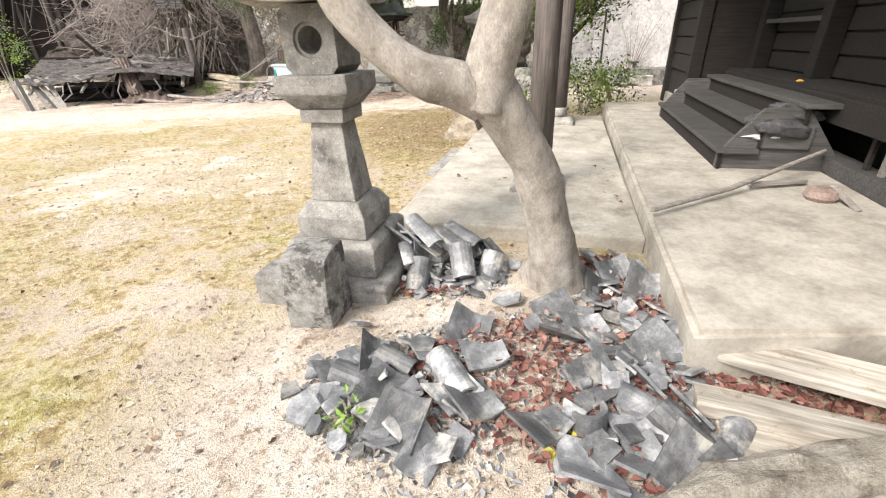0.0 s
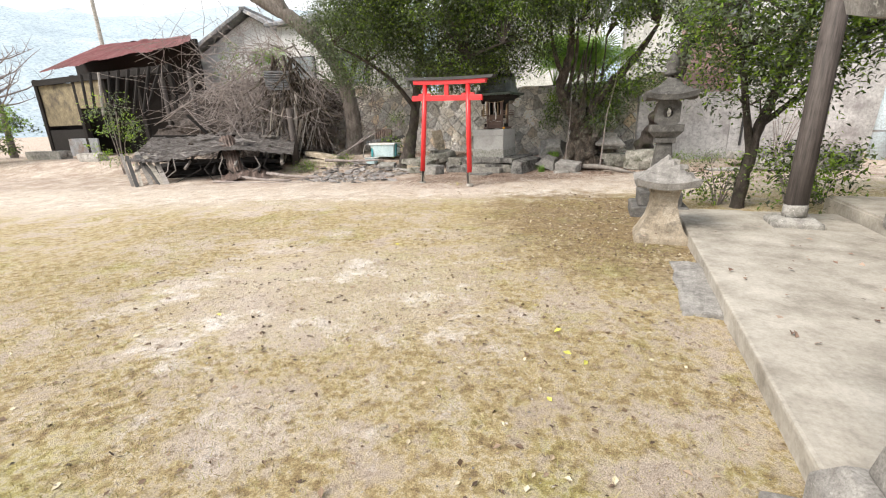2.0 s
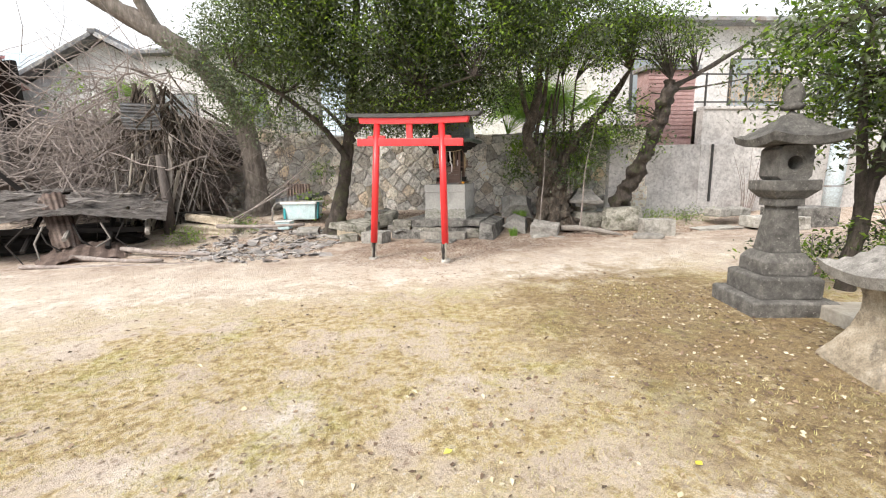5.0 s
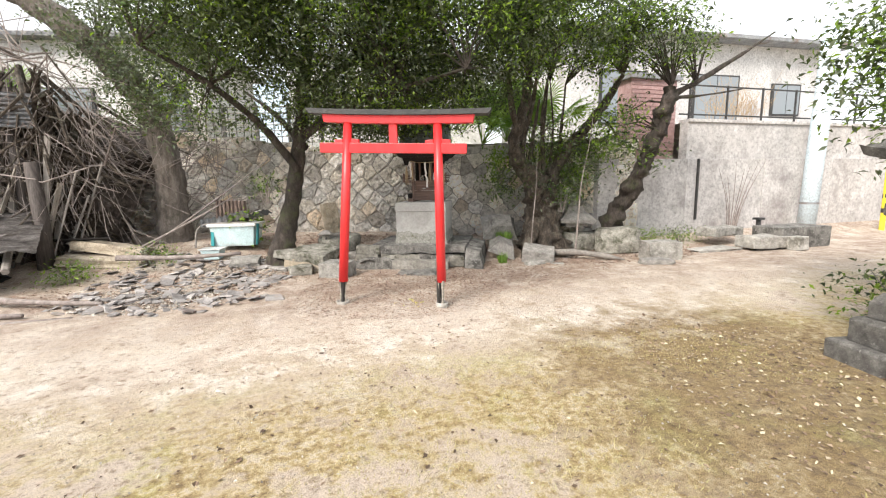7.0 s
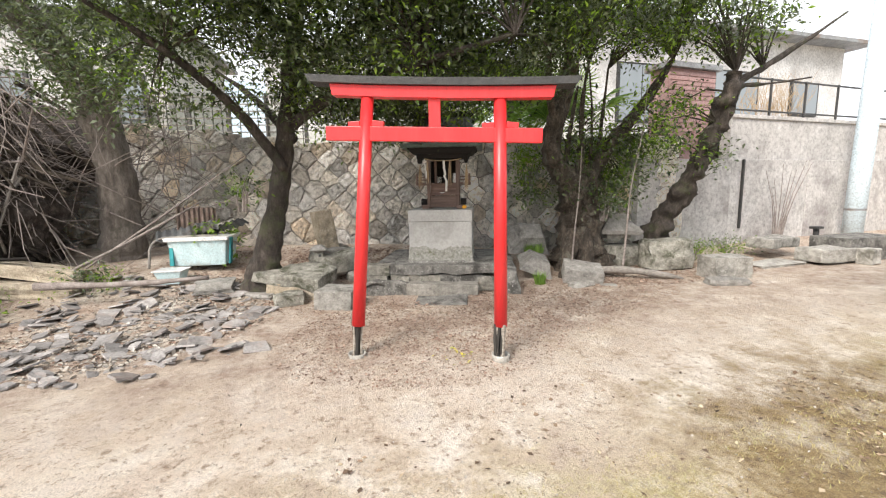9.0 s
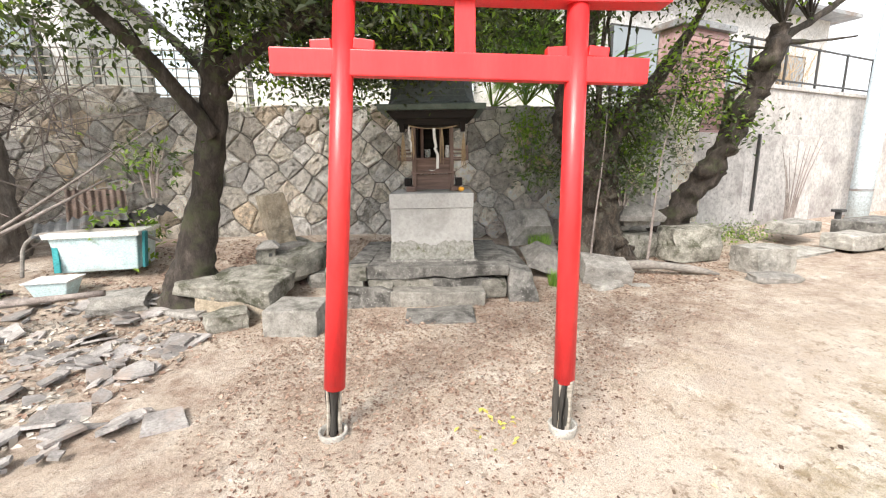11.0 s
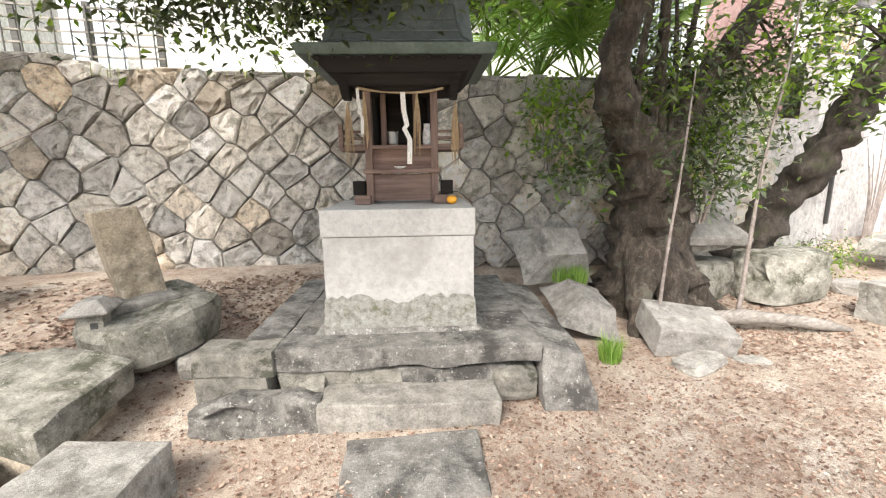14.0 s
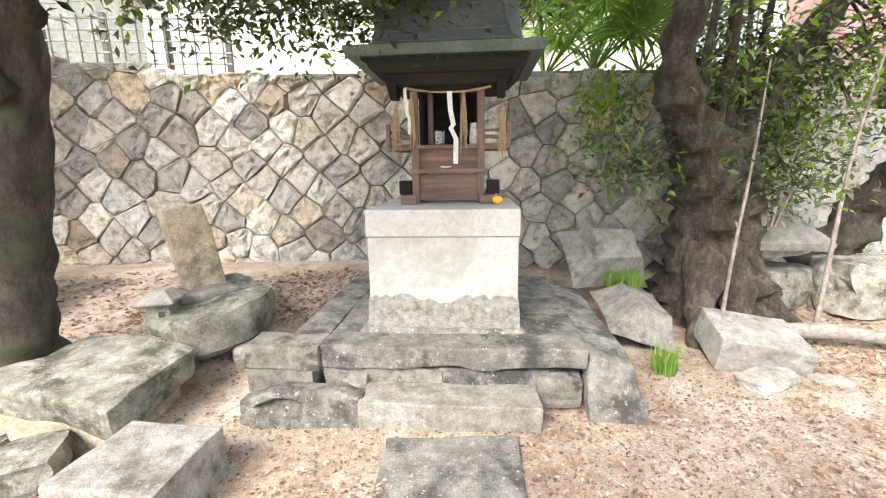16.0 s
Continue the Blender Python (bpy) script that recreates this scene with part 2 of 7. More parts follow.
GRANITE = stone_mat("granite", (0.15, 0.142, 0.13), (0.28, 0.265, 0.245), (0.43, 0.41, 0.38), (0.1, 0.095, 0.088), 9, lichen=(0.48, 0.465, 0.43), stain_at=(0.55, 0.68))
# granite darkened to carry the shade that lies on the second lantern
SHADED_GRANITE = stone_mat("shaded_granite", (0.045, 0.042, 0.039), (0.105, 0.1, 0.092), (0.2, 0.19, 0.175), (0.045, 0.042, 0.038), 9, lichen=(0.3, 0.29, 0.265), stain_at=(0.52, 0.66))
LICHEN_STONE = stone_mat("lichen_granite", (0.1, 0.095, 0.085), (0.32, 0.31, 0.29), (0.55, 0.53, 0.5), (0.09, 0.086, 0.08), 16, stain_at=(0.5, 0.58), lichen=(0.6, 0.59, 0.56))
PALE_STONE = stone_mat("pale_stone", (0.16, 0.15, 0.135), (0.36, 0.345, 0.315), (0.54, 0.52, 0.48), (0.13, 0.125, 0.105), 8, lichen=(0.62, 0.61, 0.57))
MOSSY_STONE = stone_mat("mossy_stone", (0.09, 0.086, 0.07), (0.26, 0.25, 0.215), (0.45, 0.43, 0.38), (0.075, 0.076, 0.05), 8, lichen=(0.52, 0.5, 0.44), vary=0.2, stain_at=(0.5, 0.6), depth=0.02)
OLD_CONCRETE = stone_mat("old_concrete", (0.085, 0.081, 0.074), (0.19, 0.182, 0.168), (0.33, 0.317, 0.292), (0.055, 0.052, 0.047), 8, depth=0.012, vary=0.12, lichen=(0.5, 0.49, 0.46), stain_at=(0.48, 0.6))
PEDESTAL_CONCRETE = stone_mat("pedestal_concrete", (0.3, 0.295, 0.28), (0.38, 0.375, 0.36), (0.44, 0.435, 0.42), (0.27, 0.265, 0.245), 2.5, speckle=0.4, depth=0.004, vary=0)
APRON = stone_mat("worn_apron", (0.22, 0.195, 0.16), (0.375, 0.345, 0.295), (0.52, 0.485, 0.425), (0.17, 0.15, 0.125), 2.6, depth=0.003, vary=0, stain_at=(0.58, 0.72), speckle=0.35)
WALL_STONE = stone_mat("wall_stone", (0.16, 0.152, 0.14), (0.72, 0.69, 0.65), (0.95, 0.93, 0.9), (0.3, 0.28, 0.24), 10, vary=0.35, depth=0.055, lichen=(0.78, 0.76, 0.72), hues=[(1.15, 1.13, 1.1), (0.85, 0.85, 0.86), (1.05, 1.0, 0.92), (1.25, 1.23, 1.2), (1.0, 0.96, 0.91), (1.08, 0.93, 0.75), (0.8, 0.79, 0.78), (1.1, 1.1, 1.1), (1.2, 1.16, 1.1)], stain_at=(0.56, 0.66))
WALL_MORTAR = stone_mat("wall_joint", (0.08, 0.073, 0.063), (0.2, 0.185, 0.165), (0.36, 0.335, 0.3), None, 4, vary=0)
TILE_GREY = stone_mat("roof_tile_clay", (0.06, 0.063, 0.07), (0.15, 0.153, 0.16), (0.4, 0.405, 0.41), (0.46, 0.44, 0.4), 8, rough=0.33, depth=0.004, vary=0.55, stain_at=(0.54, 0.64), speckle=0.5)
SLATE = stone_mat("slate_shards", (0.14, 0.132, 0.126), (0.29, 0.272, 0.262), (0.47, 0.445, 0.43), (0.33, 0.27, 0.235), 5, rough=0.7, vary=0.35)
RED_PAINT = stone_mat("red_paint", (0.6, 0.022, 0.026), (0.7, 0.03, 0.034), (0.76, 0.05, 0.05), (0.42, 0.2, 0.12), 5, rough=0.34, depth=0.0015, vary=0, speckle=0.25, stretch=(1, 1, 0.2), stain_at=(0.655, 0.67))
# dark timber taken near black, so its colour also holds shade under roofs
SHADED_DARK_WOOD = wood_mat("shaded_dark_wood", (0.005, 0.004, 0.0035), (0.022, 0.017, 0.014), 0.95)
CHARRED = wood_mat("rotted_dark_wood", (0.012, 0.011, 0.01), (0.07, 0.064, 0.056), 0.8, "z", 4)
STEP_WOOD = wood_mat("weathered_step_wood", (0.035, 0.033, 0.031), (0.11, 0.105, 0.1), 0.7)
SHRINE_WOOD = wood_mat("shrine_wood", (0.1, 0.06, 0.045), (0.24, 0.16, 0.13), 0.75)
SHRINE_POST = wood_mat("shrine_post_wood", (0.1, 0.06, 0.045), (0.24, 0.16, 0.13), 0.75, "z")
POST_WOOD = wood_mat("porch_post_wood", (0.038, 0.031, 0.028), (0.135, 0.112, 0.1), 0.75, "z")
GREY_WOOD = wood_mat("silvered_wood", (0.14, 0.125, 0.11), (0.36, 0.33, 0.3), 0.85)
PALE_WOOD = wood_mat("pale_plank", (0.16, 0.14, 0.11), (0.5, 0.46, 0.4), 0.85, wear=(0.2, 0.15, 0.1))
# roof sheet lightened to blue-grey for the sky it reflects
SKY_TINTED_SHEET = stone_mat("sky_tinted_roof_sheet", (0.055, 0.068, 0.07), (0.105, 0.125, 0.13), (0.2, 0.225, 0.235), (0.3, 0.32, 0.33), 3, rough=0.36, depth=0.002, vary=0, stain_at=(0.6, 0.8), speckle=0.4)
COPPER_GREEN = stone_mat("green_roof_metal", (0.028, 0.045, 0.038), (0.055, 0.085, 0.07), (0.12, 0.15, 0.14), (0.18, 0.19, 0.19), 4, rough=0.38, depth=0.002, vary=0, stain_at=(0.6, 0.8))
BARK = stone_mat("dark_bark", (0.018, 0.014, 0.011), (0.06, 0.048, 0.04), (0.17, 0.14, 0.12), (0.08, 0.085, 0.045), 7, depth=0.04, vary=0, stretch=(1.3, 1.3, 0.45))
RUST_BARK = stone_mat("reddish_bark", (0.022, 0.017, 0.013), (0.085, 0.066, 0.05), (0.27, 0.215, 0.165), (0.17, 0.16, 0.125), 9, depth=0.07, vary=0, stretch=(1.3, 1.3, 0.6), stain_at=(0.56, 0.64), lichen=(0.27, 0.26, 0.23))
SMOOTH_BARK = stone_mat("smooth_bark", (0.24, 0.205, 0.175), (0.46, 0.415, 0.365), (0.66, 0.61, 0.555), (0.26, 0.225, 0.195), 8, depth=0.02, vary=0, lichen=(0.6, 0.57, 0.52), stretch=(1.5, 1.5, 0.7), speckle=0.6)
DEAD_BARK = stone_mat("dead_grey_bark", (0.07, 0.058, 0.05), (0.18, 0.155, 0.135), (0.34, 0.3, 0.265), (0.09, 0.085, 0.06), 7, depth=0.035, vary=0, stretch=(1.5, 1.5, 0.4))
TWIG = stone_mat("dry_twig", (0.13, 0.108, 0.098), (0.27, 0.23, 0.21), (0.45, 0.4, 0.37), None, 8, vary=0)
LEAF_DARK = leaf_mat("evergreen_leaf", (0.02, 0.032, 0.012), (0.085, 0.115, 0.038), through_light=0.32)
LEAF_LIGHT = leaf_mat("young_leaf", (0.06, 0.12, 0.014), (0.27, 0.38, 0.07), through_light=0.5)
LEAF_GREY = leaf_mat("greyish_leaf", (0.06, 0.08, 0.05), (0.2, 0.235, 0.16))
PALM = leaf_mat("palm_leaf", (0.09, 0.19, 0.025), (0.27, 0.4, 0.09))
PLASTER = stone_mat("stained_plaster", (0.46, 0.45, 0.44), (0.58, 0.57, 0.56), (0.7, 0.69, 0.68), (0.36, 0.345, 0.34), 1.2, depth=0.003, vary=0.05)
CAST_WALL = stone_mat("stained_concrete_wall", (0.36, 0.34, 0.325), (0.5, 0.48, 0.465), (0.62, 0.6, 0.585), (0.26, 0.235, 0.23), 1.1, depth=0.004, vary=0.05)
BRICK_RED = stone_mat("red_cladding", (0.34, 0.2, 0.19), (0.42, 0.27, 0.26), (0.5, 0.35, 0.34), None, 8, vary=0.15)
TIN_RED = stone_mat("rusty_red_tin", (0.2, 0.055, 0.055), (0.3, 0.1, 0.1), (0.4, 0.19, 0.18), (0.2, 0.1, 0.075), 2, rough=0.55, vary=0.1)
TIN_GREY = stone_mat("grey_tin", (0.14, 0.14, 0.15), (0.24, 0.25, 0.26), (0.36, 0.37, 0.38), (0.16, 0.11, 0.08), 3, rough=0.5, vary=0.1)
TUB_BLUE = stone_mat("faded_blue_plastic", (0.42, 0.56, 0.58), (0.52, 0.66, 0.68), (0.62, 0.74, 0.75), (0.4, 0.42, 0.4), 5, rough=0.45, depth=0.001, vary=0)
POLE_BLUE = stone_mat("pale_blue_pole_paint", (0.5, 0.6, 0.66), (0.58, 0.68, 0.74), (0.66, 0.75, 0.8), (0.45, 0.5, 0.53), 2, rough=0.5, depth=0.001, vary=0)
BLACK_METAL = stone_mat("dark_metal", (0.02, 0.02, 0.02), (0.04, 0.04, 0.04), (0.07, 0.065, 0.06), None, 5, rough=0.5, vary=0)
PAPER = stone_mat("white_paper", (0.7, 0.68, 0.64), (0.78, 0.76, 0.72), (0.82, 0.81, 0.78), None, 9, vary=0)
PORCELAIN = stone_mat("white_porcelain", (0.75, 0.75, 0.74), (0.8, 0.8, 0.79), (0.83, 0.83, 0.82), None, 3, rough=0.15, depth=0, vary=0)
STRAW = stone_mat("straw", (0.3, 0.21, 0.12), (0.44, 0.32, 0.19), (0.56, 0.43, 0.27), None, 30, vary=0.1)
ORANGE = stone_mat("orange_peel", (0.8, 0.36, 0.02), (0.85, 0.4, 0.03), (0.88, 0.45, 0.04), None, 40, rough=0.4, depth=0.001, vary=0)
YELLOW = stone_mat("yellow_sleeve", (0.75, 0.6, 0.04), (0.8, 0.65, 0.05), (0.82, 0.68, 0.08), None, 5, vary=0)
TAN_STONE = stone_mat("tan_stone", (0.2, 0.165, 0.12), (0.42, 0.355, 0.265), (0.62, 0.55, 0.45), (0.12, 0.105, 0.085), 6)
COARSE_FOOT = stone_mat("coarse_stained_concrete", (0.13, 0.128, 0.11), (0.29, 0.285, 0.255), (0.44, 0.435, 0.41), (0.13, 0.135, 0.085), 22, vary=0, stain_at=(0.56, 0.66), lichen=(0.42, 0.41, 0.38))
STEP_STONE = stone_mat("pale_step_stone", (0.12, 0.112, 0.098), (0.26, 0.245, 0.218), (0.42, 0.4, 0.36), (0.11, 0.105, 0.095), 7, depth=0.012, vary=0, stain_at=(0.56, 0.68))
PITTED_STONE = stone_mat("pitted_stone", (0.09, 0.085, 0.072), (0.27, 0.255, 0.22), (0.43, 0.41, 0.36), (0.09, 0.09, 0.065), 11, depth=0.03, vary=0.1, stain_at=(0.56, 0.62))
RUST = stone_mat("rust_brown_tin", (0.12, 0.085, 0.068), (0.26, 0.19, 0.16), (0.4, 0.32, 0.28), (0.08, 0.06, 0.05), 4, rough=0.7, vary=0.1)
MUD = stone_mat("clay_wall", (0.1, 0.08, 0.05), (0.22, 0.18, 0.11), (0.36, 0.3, 0.18), (0.08, 0.065, 0.05), 2, vary=0.1)


# ---- ground ----
def smooth(a, b, x):
    t = min(1, max(0, (x - a) / (b - a)))
    return t * t * (3 - 2 * t)


def ground_z(x, y):
    ye = y + 0.15 * max(0, min(x, 6) - 1)
    z = 0.06 * smooth(11, 12.6, ye) + 0.44 * smooth(14.7, 17.4, ye)
    near = math.exp(-((x - 0.5) ** 2 / 1.2 + (y - 1.9) ** 2 / 1.0))
    z += 0.1 * near
    k = smooth(60, 20, math.hypot(x, y - 8))
    return z * smooth(40, 24, abs(x)) + k * (noise.noise((x * 0.9, y * 0.9, 0)) * 0.018 + noise.noise((x * 4, y * 4, 3)) * 0.006)


def ground_mat():
    m, nt, b = shader("bare_earth_and_moss", 0.95)
    co = nt.nodes.new("ShaderNodeTexCoord").outputs["Object"]
    big = tex(nt, 0.6, 6, 0.62, co)
    mid = tex(nt, 2.4, 10, 0.75, co)
    speck = tex(nt, 11, 8, 0.78, co)
    fine = tex(nt, 45, 5, 0.75, co)
    grit = tex(nt, 170, 3, 0.7, co)
    sand = ramp(nt, mid.outputs["Fac"], [(0.3, (0.36, 0.28, 0.21)), (0.45, (0.58, 0.49, 0.405)), (0.62, (0.8, 0.74, 0.67))])
    sand = blend(nt, ramp(nt, speck.outputs["Fac"], [(0.53, (0, 0, 0)), (0.62, (0.9, 0.9, 0.9))]), sand, (0.25, 0.175, 0.12))
    moss = ramp(nt, speck.outputs["Fac"], [(0.3, (0.1, 0.065, 0.03)), (0.41, (0.29, 0.205, 0.1)), (0.52, (0.48, 0.38, 0.19)), (0.66, (0.72, 0.64, 0.48))])
    green = ramp(nt, tex(nt, 1.1, 8, 0.7, co).outputs["Fac"], [(0.52, (0, 0, 0)), (0.64, (0.7, 0.7, 0.7))])
    moss = blend(nt, green, moss, blend(nt, 1.0, moss, (0.85, 1.0, 0.6), "MULTIPLY"))
    mf = ramp(nt, blend(nt, 0.55, big.outputs["Fac"], mid.outputs["Fac"]), [(0.42, (0, 0, 0)), (0.5, (1, 1, 1))])
    mf = blend(nt, ramp(nt, speck.outputs["Fac"], [(0.5, (0, 0, 0)), (0.62, (0.75, 0.75, 0.75))]), mf, (0.0, 0.0, 0.0))
    # the trodden strip and the leaf-strewn earth before the little shrine
    se = nt.nodes.new("ShaderNodeSeparateXYZ")
    nt.links.new(co, se.inputs["Vector"])

    def calc(op, a, c):
        n = nt.nodes.new("ShaderNodeMath")
        n.operation = op
        for i, q in enumerate((a, c)):
            if isinstance(q, (int, float)):
                n.inputs[i].default_value = q
            else:
                nt.links.new(q, n.inputs[i])
        return n.outputs[0]

    wob = calc("MULTIPLY", calc("SUBTRACT", mid.outputs["Fac"], 0.5), 3.5)
    across = calc("ADD", calc("ADD", se.outputs["Y"], calc("MULTIPLY", se.outputs["X"], -0.12)), wob)
    far = ramp(nt, calc("DIVIDE", across, 25), [(0.41, (0, 0, 0)), (0.46, (1, 1, 1))])
    heap_d = calc("ADD", calc("POWER", calc("SUBTRACT", se.outputs["X"], 0.1), 2.0), calc("POWER", calc("SUBTRACT", se.outputs["Y"], 1.3), 2.0))
    bare = ramp(nt, calc("DIVIDE", calc("ADD", heap_d, wob), 6), [(0.25, (0.1, 0.1, 0.1)), (0.6, (1, 1, 1))])
    mf = blend(nt, 1.0, mf, bare, "MULTIPLY")

    def lobe(x, y, rx, ry):
        dx = calc("POWER", calc("DIVIDE", calc("SUBTRACT", se.outputs["X"], x), rx), 2.0)
        dy = calc("POWER", calc("DIVIDE", calc("SUBTRACT", se.outputs["Y"], y), ry), 2.0)
        d = calc("ADD", calc("ADD", dx, dy), calc("MULTIPLY", wob, 1.6))
        return ramp(nt, calc("MULTIPLY", d, 0.25), [(0.1, (1, 1, 1)), (0.42, (0, 0, 0))])

    # worn pale patch in the yard and the brown moss along the hall
    mf = blend(nt, lobe(-3.3, 5.7, 1.5, 1.2), mf, blend(nt, 1.0, mf, (0.5, 0.5, 0.5), "MULTIPLY"))
    brown_moss = lobe(-0.2, 8.9, 1.6, 2.8)
    mf = blend(nt, brown_moss, mf, (0.9, 0.9, 0.9))
    moss = blend(nt, brown_moss, moss, blend(nt, 1.0, moss, (0.52, 0.45, 0.32), "MULTIPLY"))
    pale = ramp(nt, tex(nt, 1.35, 12, 0.78, co).outputs["Fac"], [(0.52, (0, 0, 0)), (0.6, (1, 1, 1))])
    pale = blend(nt, 1.0, pale, lobe(-3.3, 5.4, 1.9, 2.3), "MULTIPLY")
    mf = blend(nt, pale, mf, (0.0, 0.0, 0.0))
    sand = blend(nt, blend(nt, 1.0, pale, (0.55, 0.55, 0.55), "MULTIPLY"), sand, (0.82, 0.77, 0.71))
    moss_f = blend(nt, far, mf, blend(nt, 1.0, mf, (0.13, 0.13, 0.13), "MULTIPLY"))
    c = blend(nt, moss_f, sand, moss)
    litter_f = ramp(nt, tex(nt, 1.7, 8, 0.75, co).outputs["Fac"], [(0.4, (0.15, 0.15, 0.15)), (0.58, (1, 1, 1))])
    brown = ramp(nt, speck.outputs["Fac"], [(0.3, (0.17, 0.11, 0.08)), (0.5, (0.36, 0.27, 0.21)), (0.7, (0.6, 0.52, 0.45))])
    deep = ramp(nt, calc("DIVIDE", calc("ADD", se.outputs["Y"], wob), 25), [(0.455, (0, 0, 0)), (0.51, (1, 1, 1))])
    c = blend(nt, blend(nt, 1.0, deep, litter_f, "MULTIPLY"), c, brown)
    crumbs = tex(nt, 24, 9, 0.8, co)
    c = blend(nt, ramp(nt, crumbs.outputs["Fac"], [(0.56, (0, 0, 0)), (0.63, (0.75, 0.75, 0.75))]), c, (0.15, 0.105, 0.07))
    c = blend(nt, ramp(nt, crumbs.outputs["Fac"], [(0.33, (0.6, 0.6, 0.6)), (0.4, (0, 0, 0))]), c, (0.78, 0.73, 0.66))
    c = blend(nt, 0.9, c, ramp(nt, grit.outputs["Fac"], [(0.3, (0.4, 0.4, 0.4)), (0.5, (1.05, 1.05, 1.05)), (0.7, (1.5, 1.5, 1.5))]), "MULTIPLY")
    nt.links.new(c, b.inputs["Base Color"])
    bump(nt, b, blend(nt, 0.4, blend(nt, 0.5, speck.outputs["Fac"], fine.outputs["Fac"]), grit.outputs["Fac"]), 1.0, 0.035)
    return m


GROUND = ground_mat()


def steps_between(a, b, fine_a, fine_b, step):
    out = [a, a * 0.4 + fine_a * 0.6] + [fine_a - 25, fine_a - 12, fine_a - 5, fine_a - 2]
    n = int((fine_b - fine_a) / step)
    out += [fine_a + i * step for i in range(n + 1)]
    out += [fine_b + 2, fine_b + 5, fine_b + 12, fine_b + 25, b * 0.4 + fine_b * 0.6, b]
    return out


xs = steps_between(-900, 900, -13, 9, 0.13)
ys = steps_between(-900, 900, -1, 19, 0.13)
gv = [(x, y, ground_z(x, y)) for y in ys for x in xs]
nx = len(xs)
gf = [(j * nx + i, j * nx + i + 1, (j + 1) * nx + i + 1, (j + 1) * nx + i) for j in range(len(ys) - 1) for i in range(nx - 1)]
tagged(data_part("ground", gv, gf, GROUND, smooth=True), "bare sandy ground with patches of yellowish moss and dry leaves", "ground", kind="structure")

# frames of the hall, the little shrine and the stone wall
HALL = pose(1.1, 1.5, 0, 0, 0, -16.2)
SHRINE = pose(-1.99, 14.45, 0.05, 0, 0, -25.4)
WALL = pose(-2.1, 17.05, 0, 0, 0, -19.5)


# ---- stone retaining wall ----
def wall_top(u):
    return 2.5 + 0.11 * max(0, -u - 1)


wall = empty("wall_stone", WALL, "retaining wall of irregular fitted grey and tan stones", "stone wall", kind="structure")
bm = bm_box(13.9, 0.5, 2.42, pose(-1.5, 0.45, 0.1), 0)
part("core", bm, WALL_MORTAR, wall)


def wall_stones():
    """Middles of the stones, laid in slanting courses."""
    rng = random.Random(5)
    cells = []
    ca, sa = math.cos(radians(44)), math.sin(radians(44))
    for i in range(-40, 41):
        for j in range(-40, 41):
            p, q = i * 0.33 + (j % 2) * 0.05 + rng.uniform(-0.06, 0.06), j * 0.26 + rng.uniform(-0.05, 0.05)
            u, v = p * ca - q * sa - 2.7, p * sa + q * ca + 1.4
            if -8.5 < u < 5.4 and -0.1 < v < 3.1 and rng.random() > 0.06:
                cells.append((u, v))
    return cells


def clip_poly(poly, mx, my, dx, dy):
    """The part of poly on the nearer side of the line through (mx, my), normal (dx, dy)."""
    out = []
    for (ax, ay), (bx, by) in zip(poly, poly[1:] + poly[:1]):
        da, db = (ax - mx) * dx + (ay - my) * dy, (bx - mx) * dx + (by - my) * dy
        if da <= 0:
            out.append((ax, ay))
        if (da < 0) != (db < 0) and da != db:
            t = da / (da - db)
            out.append((ax + (bx - ax) * t, ay + (by - ay) * t))
    return out


def stone_piece(poly, seed):
    """A fitted stone, its face bulging towards -y, from a flat outline in x and z about its middle."""
    b = bmesh.new()
    rng = random.Random(seed)
    edge = []
    for (ax, az), (bx, bz) in zip(poly, poly[1:] + poly[:1]):
        c = rng.uniform(0.965, 1.0)
        edge.append((ax * c, az * c))
        if math.hypot(bx - ax, bz - az) > 0.1:
            k = rng.uniform(0.97, 1.01)
            edge.append(((ax + bx) / 2 * k, (az + bz) / 2 * k))
    poly = edge
    tx, tz = rng.uniform(-0.1, 0.1), rng.uniform(-0.1, 0.1)
    rings = []
    for k, d in ((1.0, 0.12), (0.995, 0.02), (0.975, -0.004), (0.82, -0.014), (0.45, -0.016)):
        rings.append([b.verts.new((x * k, d + (tx * x * k + tz * z * k + rng.uniform(-0.022, 0.022) if k < 0.98 else 0), z * k)) for x, z in poly])
    n = len(poly)
    for lo, hi in zip(rings, rings[1:]):
        for i in range(n):
            b.faces.new((lo[i], lo[(i + 1) % n], hi[(i + 1) % n], hi[i]))
    b.faces.new(rings[-1])
    bmesh.ops.recalc_face_normals(b, faces=b.faces[:])
    return b


